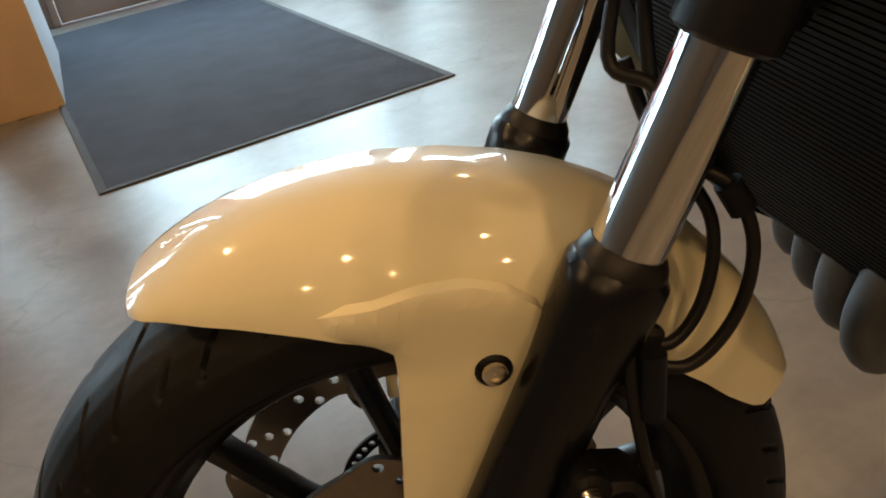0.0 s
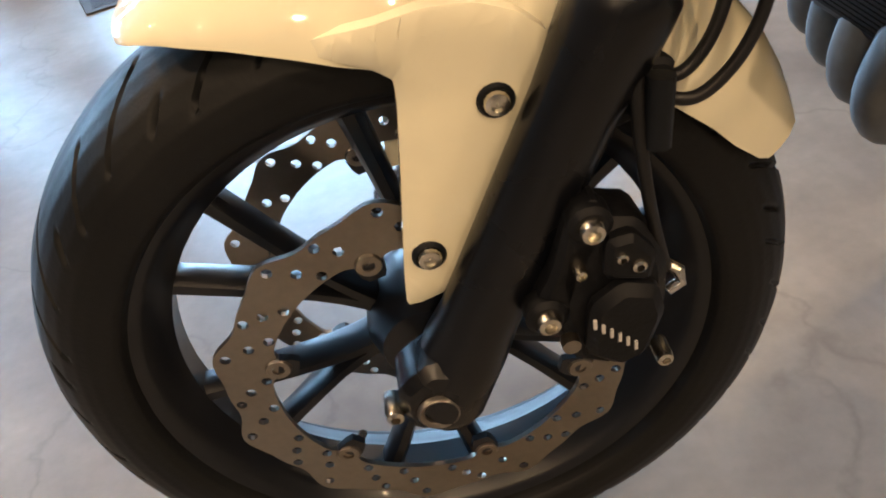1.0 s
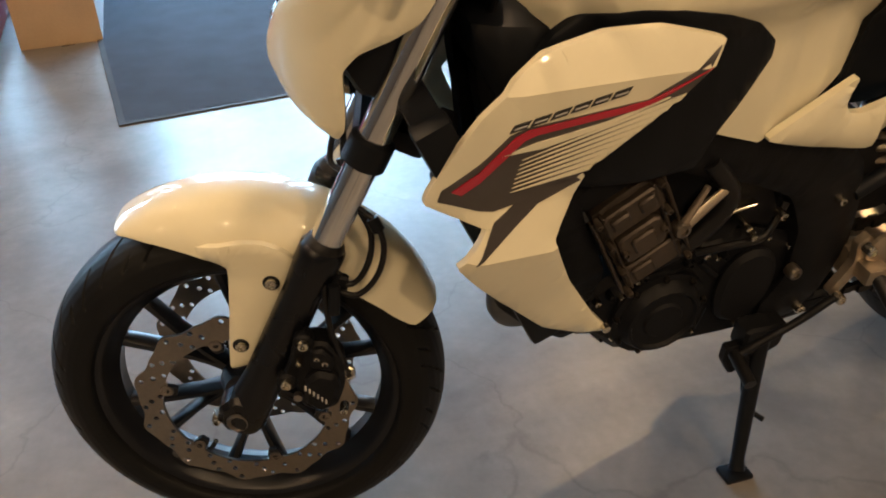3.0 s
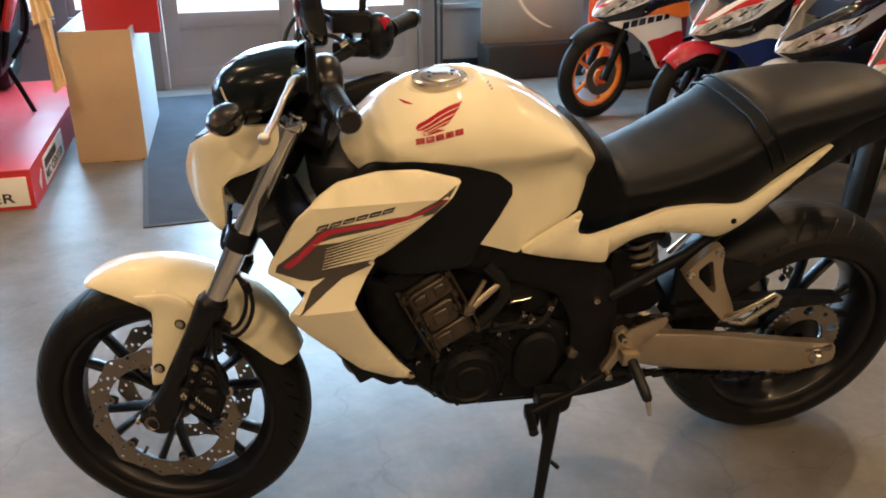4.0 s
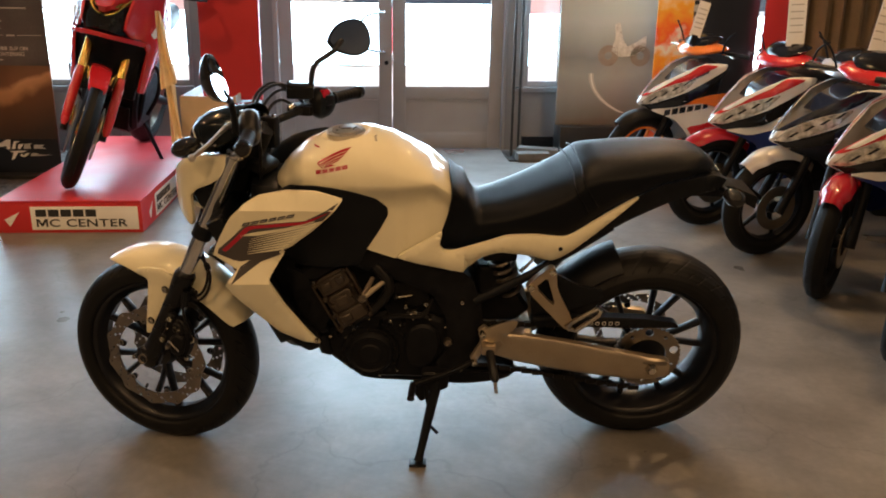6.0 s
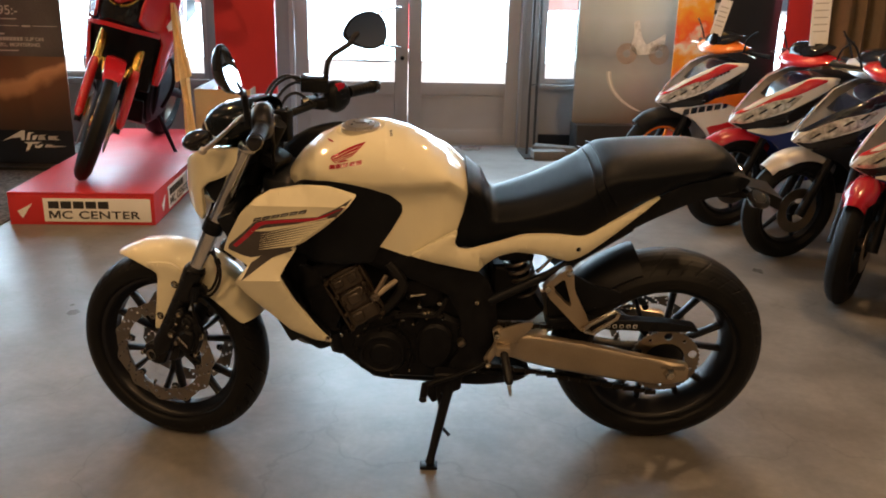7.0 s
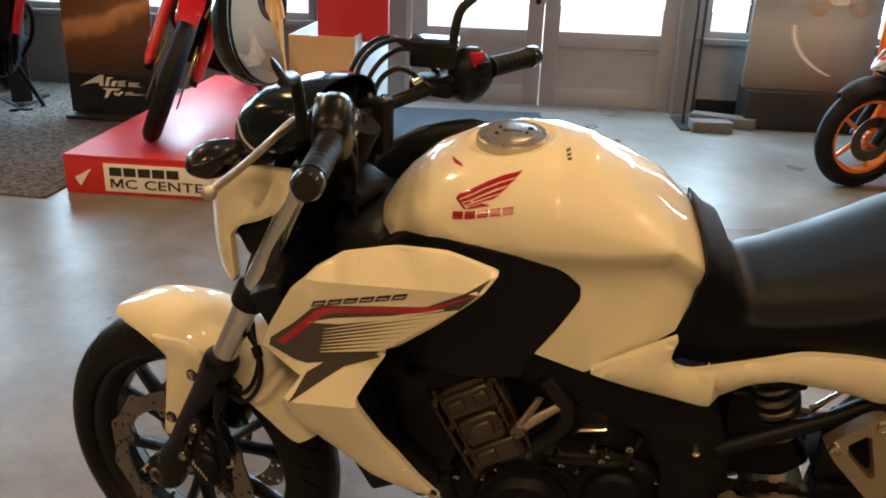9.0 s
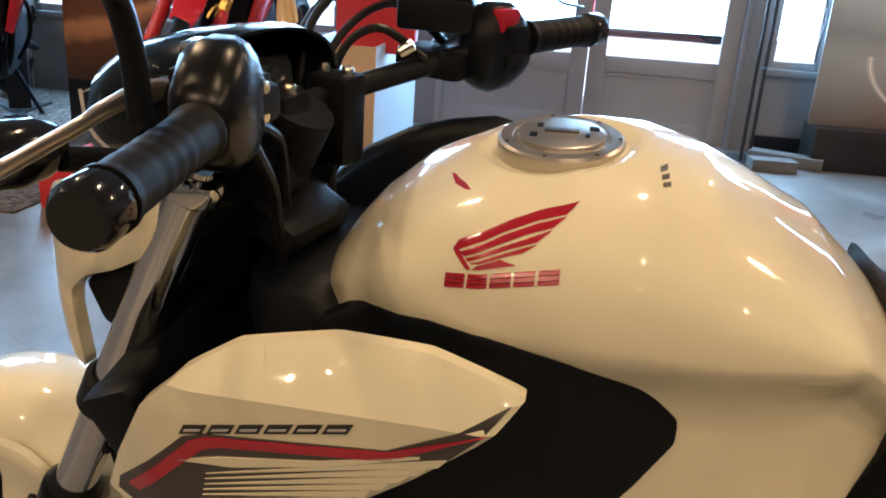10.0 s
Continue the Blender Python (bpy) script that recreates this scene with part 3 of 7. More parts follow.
def grooved_tyre(rimr, h, w, half, cut):
    """A tyre whose tread carries long curved cuts and short hooked ones, offset from side to side."""
    line = [(-u, v) for u, v in reversed(half)] + list(half[1:])
    prof = []
    for (u0, v0), (u1, v1) in zip(line, line[1:]):
        n = max(1, round(math.hypot((u1 - u0) * w, (v1 - v0) * h) / 0.0024))
        prof += [(u0 + (u1 - u0) * k / n, v0 + (v1 - v0) * k / n) for k in range(n)]
    prof.append(line[-1])
    steps, period = 756, 2 * math.pi / 14
    verts, faces = [], []
    for k in range(steps):
        b = 2 * math.pi * k / steps
        for u, v in prof:
            q = abs(u)
            a = b + period * 0.55 * q ** 1.6
            deep = 0.0
            if v > 0.42:
                t = (b / period + (0.5 if u < 0 else 0.0)) % 1.0
                for c, lo, hi, wide in ((0.10, 0.10, 0.88, 0.026), (0.45, 0.42, 0.93, 0.024), (0.74, 0.70, 0.90, 0.022)):
                    d = abs((t - c + 0.5) % 1.0 - 0.5)
                    if lo < q < hi and d < wide:
                        deep = max(deep, cut * min(1.0, 2.2 * (1 - d / wide)) * min(1.0, (q - lo) / 0.04, (hi - q) / 0.04))
            r = rimr + h * v
            f = 1 - deep / max(r, 0.01)
            verts.append((r * f * math.cos(a), w * u * (1 - deep * 9 * (q > 0.6)), r * f * math.sin(a)))
    m = len(prof)
    for k in range(steps):
        p, q = k * m, ((k + 1) % steps) * m
        faces += [(p + i, p + i + 1, q + i + 1, q + i) for i in range(m - 1)]
    me = bpy.data.meshes.new("tyre")
    me.from_pydata(verts, [], faces)
    bm = bmesh.new()
    bm.from_mesh(me)
    bpy.data.meshes.remove(me)
    return bm


def wheel(name, c, r, w, m, spokes_a):
    """A cast wheel with tyre, rim, hub and forked spokes."""
    M = (m or Matrix()) @ Matrix.Translation(c)
    rimr = 0.216
    bm = bmesh.new()
    prof = [(rimr - 0.002, -w * 0.72), (rimr + 0.008, -w * 0.78), (rimr + 0.006, -w * 0.6), (rimr - 0.010, -w * 0.34), (rimr - 0.017, -w * 0.18), (rimr - 0.017, w * 0.18), (rimr - 0.010, w * 0.34), (rimr + 0.006, w * 0.6), (rimr + 0.008, w * 0.78), (rimr - 0.002, w * 0.72),
            (rimr - 0.007, w * 0.66), (rimr - 0.015, w * 0.40), (rimr - 0.024, w * 0.22), (rimr - 0.024, -w * 0.22), (rimr - 0.015, -w * 0.40), (rimr - 0.007, -w * 0.66)]
    lathe(bm, prof, 72, closed=True)
    ob = part(name, bm, WHEELBLACK, bike, "black cast wheel with forked spokes", M)
    h = r - rimr
    half = [(0.0, 1.0), (0.2, 0.987), (0.4, 0.945), (0.58, 0.875), (0.74, 0.775), (0.87, 0.65), (0.96, 0.51), (1.0, 0.38), (0.995, 0.25), (0.965, 0.15), (0.90, 0.085), (0.80, 0.05), (0.70, 0.03)]
    prof = [(rimr + h * v, -w * u) for u, v in reversed(half)] + [(rimr + h * v, w * u) for u, v in half[1:]]
    part("tyre", grooved_tyre(rimr, h, w, half, 0.0036 if w < 0.07 else 0.0016), TYRE, ob, "black road tyre with curved tread cuts", None, 50)
    part("spokes", y_spokes(bmesh.new(), 6, 0.03, 0.088, rimr - 0.018, 0.018, 0.212, spokes_a), WHEELBLACK, ob)
    part("hub", lathe(bmesh.new(), [(0.0005, -0.05), (0.02, -0.05), (0.036, -0.045), (0.042, -0.028), (0.046, -0.02), (0.046, 0.02), (0.042, 0.028), (0.036, 0.045), (0.02, 0.05), (0.0005, 0.05)], 32), WHEELBLACK, ob)
    part("valve", bar((0.19 * math.cos(4.2), 0, 0.19 * math.sin(4.2)), (0.155 * math.cos(4.2), -0.006, 0.155 * math.sin(4.2)), 0.004), BOLT, ob)
    return ob


fw = wheel("front_wheel", FC, 0.289, 0.060, STEER, 0.435)
rw = wheel("rear_wheel", RC, 0.308, 0.090, None, 0.15)


def drilled_ring(r0, r1, rows, cols, holes, hr, y0, y1):
    """A flat ring of cells between the radii r0(a) and r1(a); cells in holes are bored through."""
    bm = bmesh.new()
    memo = {}

    def vert(i2, k2):
        key = (i2, k2 % (2 * cols))
        if key not in memo:
            a = math.pi * key[1] / cols
            r = r0(a) + (r1(a) - r0(a)) * i2 / (2 * rows)
            memo[key] = bm.verts.new((r * math.cos(a), y0, r * math.sin(a)))
        return memo[key]

    for i in range(rows):
        for k in range(cols):
            rim = [vert(2 * i + di, 2 * k + dk) for di, dk in ((0, 0), (1, 0), (2, 0), (2, 1), (2, 2), (1, 2), (0, 2), (0, 1))]
            if (i, k) not in holes:
                bm.faces.new(rim)
                continue
            c = sum((v.co for v in rim), Vector()) / 8
            ring = [bm.verts.new(c + (v.co - c).normalized() * hr) for v in rim]
            for q in range(8):
                bm.faces.new((rim[q], rim[(q + 1) % 8], ring[(q + 1) % 8], ring[q]))
    ext = bmesh.ops.extrude_face_region(bm, geom=list(bm.faces))
    bmesh.ops.translate(bm, vec=(0, y1 - y0, 0), verts=[v for v in ext["geom"] if isinstance(v, bmesh.types.BMVert)])
    return bm


def wave_disc(parent, y, r1, r0, lobes, name="brake_disc"):
    """A petal brake disc with drilled holes and floating rivets."""
    cols = lobes * 7
    holes = {(i, (7 * k + c) % cols) for k in range(lobes) for i, c in ((0, 1), (1, 2), (2, 3), (1, 5), (0, 4), (2, 6))}

    def inner(a):
        return r0 - 0.010 * max(0.0, math.cos(6 * (a - 0.777))) ** 8

    def outer(a):
        return r1 - 0.0045 + 0.0045 * math.cos(lobes * a) + 0.0016 * math.cos(2 * lobes * a + 0.9)

    ob = part(name, drilled_ring(inner, outer, 3, cols, holes, 0.0041, y - 0.0022, y + 0.0022), STEEL, parent, "drilled wavy steel brake disc")
    for k in range(6):
        arms = bmesh.new()
        a = 0.777 + 2 * math.pi * k / 6
        d, e = Vector((math.cos(a), 0, math.sin(a))), Vector((-math.sin(a), 0, math.cos(a)))
        rings = [[d * r + e * (w * c) + Vector((0, y * f + q, 0)) for c, q in ((-1, -0.003), (1, -0.003), (1, 0.003), (-1, 0.003))] for r, w, f in ((r0 - 0.020, 0.006, 0.97), (r0 - 0.014, 0.009, 0.985), (r0 - 0.005, 0.010, 1.0))]
        loft(arms, rings)
        part("disc_arm", arms, WHEELBLACK, ob)
    return ob


for s in (-1, 1):
    wave_disc(fw, s * 0.066, 0.1580, 0.1185, 11)
    for k in range(6):
        a = 0.777 + 2 * math.pi * k / 6
        bm = lathe(bmesh.new(), [(0.0005, -0.001), (0.0038, -0.001), (0.0045, -0.004), (0.0085, -0.0042), (0.0098, -0.002), (0.0098, 0.004)], 18, (0.1135 * math.cos(a), s * 0.066, 0.1135 * math.sin(a)))
        part("rivet", bm, STEEL, fw)
part("sensor_ring", drilled_ring(lambda a: 0.05, lambda a: 0.062, 1, 40, {(0, k) for k in range(40)}, 0.0028, 0.070, 0.073), SATIN, fw)

# fork
fork0 = Vector((0.0255, 0, 0.277))


def on_fork(d, y=0.0):
    return fork0 + AX * d + Vector((0, y, 0))


for s in (-1, 1):
    y = s * 0.100
    bm = tube(bmesh.new(), [on_fork(q, y) for q in (0.004, 0.012, 0.024, 0.07, 0.10, 0.26, 0.302, 0.317, 0.329, 0.338)], [0.018, 0.027, 0.031, 0.0295, 0.0265, 0.0265, 0.0295, 0.030, 0.0295, 0.0225], 28)
    leg = part("fork_slider", bm, FORKBLACK, bike, "black fork slider", STEER)
    part("fork_tube", tube(bmesh.new(), [on_fork(q, y) for q in (0.33, 0.5, 0.712)], 0.0205, 28), CHROME, bike, "polished chrome fork tube", STEER)
    part("dust_seal", tube(bmesh.new(), [on_fork(q, y) for q in (0.324, 0.330, 0.338, 0.344)], [0.026, 0.027, 0.025, 0.0212], 24), RUBBER, bike, "", STEER)
    part("fork_collar", tube(bmesh.new(), [on_fork(q, y) for q in (0.455, 0.458, 0.49, 0.494)], [0.0225, 0.0275, 0.0275, 0.0225], 24), SATIN, bike, "", STEER)
    part("fork_cap", tube(bmesh.new(), [on_fork(q, y) for q in (0.708, 0.712, 0.724, 0.729, 0.731, 0.735, 0.7355)], [0.021, 0.0245, 0.0245, 0.021, 0.012, 0.011, 0.003], 24), CHROME, bike, "", STEER)
    lug = slab([(0.004, 0.308), (0.012, 0.288), (0.046, 0.287), (0.062, 0.305), (0.066, 0.335), (0.030, 0.350), (0.006, 0.332)], y - 0.027, y + 0.016, 0.007)
    part("axle_lug", lug, FORKBLACK, leg)
    part("axle_end", lathe(bmesh.new(), [(0.0005, 0.004), (0.009, 0.004), (0.0105, -0.001), (0.0135, -0.003), (0.0155, 0.0), (0.0155, 0.012)], 20, (FC.x - 0.001, y - 0.028, FC.z + 0.0215)), STEEL, leg) if s < 0 else None
    if s < 0:
        bolt(leg, (0.000, y - 0.018, 0.309), 0.007, 0.010)
part("axle", bar((FC.x, -0.105, FC.z), (FC.x, 0.105, FC.z), 0.010), STEEL, bike, "", STEER)

# front mudguard
EDGE = [(20, 0.305), (24, 0.285), (28, 0.270), (34, 0.262), (45, 0.258), (80, 0.252), (92, 0.258), (100, 0.272), (108, 0.292), (114, 0.306), (119, 0.314)]


def guard_size(a):
    """Crown radius, edge radius and half width of the mudguard at an angle."""
    rc = 0.325 - 0.010 * max(0, (a - 95) / 24) ** 2 - 0.020 * max(0, (45 - a) / 25)
    w = lerp([(22, 0.045), (30, 0.060), (42, 0.072), (58, 0.082), (66, 0.0885), (86, 0.0890), (94, 0.082), (98, 0.077), (108, 0.066), (115, 0.048), (119, 0.02)], a)
    return rc, lerp(EDGE, a), w


def guard_ring(a, inset):
    rc, re, w = guard_size(a)
    rc, w = rc - inset, w - inset
    pts = []
    for t in (-1, -0.985, -0.93, -0.82, -0.62, -0.33, 0, 0.33, 0.62, 0.82, 0.93, 0.985, 1):
        f = (1 - abs(t) ** 3.2) ** 0.8
        r = re + (rc - re) * max(f, 0)
        pts.append(FC + Vector((r * math.cos(radians(a)), w * math.copysign(min(abs(t) ** 0.9, 1), t), r * math.sin(radians(a)))))
    return pts


angs = [26.5, 28, 30, 34, 40, 48, 54, 60, 66, 72, 79, 86, 90, 94, 98, 101, 105, 108.5, 111.5, 113.2, 114.6, 115.6, 116.3]
bm = loft(bmesh.new(), [guard_ring(a, 0) + list(reversed(guard_ring(a, 0.004))) for a in angs])
guard = part("front_mudguard", bm, PEARL, bike, "glossy pearl white front mudguard", STEER, 60)
leg_line = [(-0.012, 0.559), (0.012, 0.553), (0.032, 0.547), (0.0415, 0.539), (0.041, 0.522), (0.0345, 0.47), (0.021, 0.370), (0.058, 0.382), (0.083, 0.44), (0.128, 0.534), (0.126, 0.552), (0.110, 0.567), (0.088, 0.5765), (0.062, 0.578), (0.028, 0.572)]


def guard_side(x, z):
    """Half width of the mudguard's skin at x and z."""
    dx, dz = x - FC.x, z - FC.z
    a, r = math.degrees(math.atan2(dz, dx)), math.hypot(dx, dz)
    rc, re, w = guard_size(a)
    f = min(max((r - re) / max(rc - re, 1e-6), 0.0), 1.0)
    return w * (1 - f ** 1.25) ** (0.9 / 3.2)


def leg_depth(x, z):
    flat = 0.0905 + 0.0065 * min(max((z - 0.525) / 0.045, 0), 1)
    near = min(max((x + 0.006) / 0.045, 0.0), 1.0) if z > 0.52 else 1.0
    near = near * near * (3 - 2 * near)
    return (guard_side(x, z) + 0.0015) * (1 - near) + max(flat, guard_side(x, z) + 0.0015) * near


for s in (-1, 1):
    part("guard_leg", panel(leg_line, leg_depth, 0.010, 0.012, s, 0.0035, 0.008, 0.1), PEARL, guard)
    for x, z in ((0.095, 0.516), (0.043, 0.415)):
        q = part("grommet", lathe(bmesh.new(), [(0.006, -0.001), (0.0095, -0.003), (0.0112, -0.001), (0.0112, 0.004)], 18, (x, 0, z)), SATIN, guard, m=Matrix.Translation((0, s * 0.0905, 0)) @ Matrix.Diagonal((1, -s, 1, 1)))
        bolt(guard, (x, s * 0.0925, z), 0.0082, 0.005, side=s)

# calipers and hoses
for s in (-1, 1):
    yb = s * 0.118
    c = part("brake_caliper", slab([(0.116, 0.438), (0.142, 0.452), (0.165, 0.446), (0.182, 0.412), (0.182, 0.375), (0.169, 0.338), (0.145, 0.328), (0.122, 0.340), (0.115, 0.375), (0.111, 0.41)], yb - 0.018, yb + 0.024, 0.007, 0.14, 1), CASE, bike, "black two-piston brake caliper", STEER)
    part("caliper_face", slab([(0.127, 0.358), (0.148, 0.342), (0.166, 0.350), (0.177, 0.383), (0.172, 0.405), (0.150, 0.412), (0.131, 0.398)], yb + s * 0.014, yb + s * 0.032, 0.006, 0.12, 1), CASE, c)
    part("caliper_bridge", slab([(0.140, 0.415), (0.168, 0.408), (0.172, 0.428), (0.158, 0.446), (0.142, 0.444)], yb + s * 0.012, yb + s * 0.027, 0.004), CASE, c)
    part("caliper_bracket", slab([(0.093, 0.382), (0.104, 0.372), (0.122, 0.386), (0.130, 0.412), (0.148, 0.452), (0.138, 0.468), (0.122, 0.460), (0.112, 0.42)], yb - s * 0.004, yb + s * 0.018, 0.004), CASE, c)
    for x, z in ((0.134, 0.453), (0.106, 0.388)):
        part("bolt_boss", lathe(bmesh.new(), [(0.0005, -0.006), (0.010, -0.006), (0.0135, -0.003), (0.0135, 0.010)], 18), CASE, c, m=Matrix.Translation((x, yb + s * 0.016, z)) @ Matrix.Diagonal((1, -s, 1, 1)))
        bolt(c, (x, yb + s * 0.022, z), 0.0078, 0.007, side=s)
    for x, z, r in ((0.178, 0.340, 0.006), (0.160, 0.424, 0.005), (0.150, 0.432, 0.004), (0.126, 0.425, 0.004)):
        bolt(c, (x, yb + s * 0.024, z), r, 0.006, side=s)
    part("pad_pin", bar((0.119, yb + s * 0.018, 0.365), (0.119, yb + s * 0.026, 0.365), 0.006, 10), STEEL, c)
    part("hose_union", tube(bmesh.new(), [(0.184, yb, 0.397), (0.192, yb + s * 0.006, 0.394), (0.193, yb + s * 0.008, 0.386), (0.184, yb + s * 0.010, 0.382)], [0.0045, 0.0045, 0.004, 0.0035], 10), BOLT, c)
    if s < 0:
        for k in range(6):
            x, z = 0.132 + 0.0050 * k, 0.388 - 0.0048 * k
            box_bm = box(bmesh.new(), (x - 0.0010, yb - 0.0335, z - 0.0034), (x + 0.0010, yb - 0.0315, z + 0.0034))
            part("letter_bar", box_bm, GREYINK, c)
HOSES = [
    [(0.184, -0.122, 0.397), (0.170, -0.128, 0.46), (0.166, -0.118, 0.53), (0.182, -0.105, 0.585), (0.200, -0.09, 0.62), (0.198, -0.075, 0.66), (0.18, -0.055, 0.675), (0.20, -0.045, 0.75)],
    [(0.180, -0.102, 0.508), (0.203, -0.105, 0.503), (0.224, -0.105, 0.520), (0.238, -0.103, 0.548), (0.241, -0.100, 0.580), (0.230, -0.095, 0.608), (0.210, -0.085, 0.625), (0.198, -0.070, 0.660), (0.200, -0.050, 0.740)],
    [(0.178, -0.094, 0.517), (0.198, -0.094, 0.513), (0.214, -0.092, 0.529), (0.224, -0.088, 0.556), (0.225, -0.083, 0.584), (0.214, -0.076, 0.608), (0.202, -0.062, 0.626), (0.190, -0.050, 0.670)],
]
for h in HOSES:
    part("brake_hose", tube(bmesh.new(), spline(h, 7), 0.0040, 10), RUBBER, bike, "black rubber brake hose", STEER)
for p, q in (((0.175, -0.125, 0.49), (0.178, -0.12, 0.53)), ((0.163, -0.10, 0.50), (0.18, -0.09, 0.53)), ((0.2365, -0.098, 0.594), (0.2285, -0.0945, 0.610))):
    part("hose_guide", bar(p, q, 0.008, 10), SATIN, bike, "", STEER)
part("hose_bracket", slab([(0.14, 0.48), (0.19, 0.495), (0.195, 0.525), (0.15, 0.53)], -0.098, -0.085, 0.003), CASE, bike, "", STEER)

# yokes, headstock
for d, x in ((0.475, 0.0), (0.688, 0.0)):
    c = on_fork(d)
    bm = bmesh.new()
    T = Matrix.Translation(c) @ Matrix.Rotation(RAKE, 4, "Y")
    box(bm, (-0.020, -0.105, -0.016), (0.020, 0.105, 0.016), 0.008, T)
    box(bm, (0.0, -0.05, -0.015), (0.075, 0.05, 0.015), 0.012, T)
    part("fork_yoke", bm, CASE, bike, "black fork yoke", STEER)
part("steering_head", tube(bmesh.new(), [AXP + AX * q for q in (0.90, 0.96, 1.08)], 0.032, 20), CASE, bike)

# headlamp cowl
cowl = [(0.113, 0.790), (0.117, 0.82), (0.138, 0.866), (0.190, 0.902), (0.25, 0.917), (0.318, 0.921), (0.330, 0.905), (0.300, 0.862), (0.262, 0.840), (0.226, 0.826), (0.207, 0.806), (0.208, 0.768), (0.205, 0.732), (0.195, 0.717), (0.172, 0.730), (0.138, 0.752)]


def cowl_depth(x, z):
    return 0.122 - 8.0 * max(0, 0.225 - x) ** 2 - 1.6 * max(0, 0.81 - z) ** 2 - 4.0 * max(0, z - 0.875) ** 2


for s in (-1, 1):
    part("headlamp_cowl", panel(cowl, cowl_depth, 0.014, 0.008, s, 0.004, 0.012, 0.14), PEARL, bike, "pearl white headlamp cowl", STEER)
rings = []
for x, w, z0, z1 in ((0.098, 0.022, 0.785, 0.82), (0.104, 0.034, 0.766, 0.845), (0.122, 0.040, 0.758, 0.872), (0.19, 0.080, 0.755, 0.90), (0.26, 0.100, 0.815, 0.91)):
    rings.append([(x + 0.02 * (abs(t) > 0.6), w * t, z0 + (z1 - z0) * q) for t, q in ((-0.7, 0), (0.7, 0), (1, 0.25), (1, 0.8), (0.7, 1), (-0.7, 1), (-1, 0.8), (-1, 0.25))])
part("headlamp", loft(bmesh.new(), rings), SMOKE, bike, "dark glass headlamp", STEER)
part("cowl_inner", slab([(0.20, 0.81), (0.222, 0.772), (0.24, 0.765), (0.275, 0.795), (0.31, 0.845), (0.30, 0.86)], -0.098, 0.098, 0.006), SATIN, bike, "", STEER)
rings = []
for x, w, z0, z1 in ((0.172, 0.03, 0.925, 0.945), (0.181, 0.070, 0.91, 0.972), (0.204, 0.090, 0.905, 1.002), (0.236, 0.100, 0.905, 1.020), (0.276, 0.104, 0.91, 1.031), (0.314, 0.100, 0.93, 1.037), (0.332, 0.092, 0.945, 1.035)):
    rings.append([(x + 0.012 * abs(math.cos(a)) ** 2, w * math.copysign(abs(math.cos(a)) ** 0.72, math.cos(a)), z0 + (z1 - z0) * (0.5 + 0.5 * math.copysign(abs(math.sin(a)) ** 0.8, math.sin(a)))) for a in [2 * math.pi * k / 36 for k in range(36)]])
bm = loft(bmesh.new(), rings, True, False)
bmesh.ops.recalc_face_normals(bm, faces=bm.faces)
bmesh.ops.solidify(bm, geom=list(bm.faces), thickness=0.003)
visor = part("flyscreen", bm, SCREEN, bike, "smoked black flyscreen over the meter", STEER, 50)
# Pale lines stand in for the gauge bezel seen through the screen.
for s in (-1, 1):
    part("bezel_line", tube(bmesh.new(), spline([(0.215, s * 0.094, 0.980), (0.228, s * 0.101, 0.955), (0.255, s * 0.106, 0.940), (0.285, s * 0.108, 0.945)], 5), 0.0016, 8), GREYINK, visor)
part("meter_face", slab([(0.270, 0.940), (0.322, 0.945), (0.312, 1.005), (0.270, 1.000)], -0.068, 0.068, 0.008), SMOKE, bike, "dark instrument display", STEER)

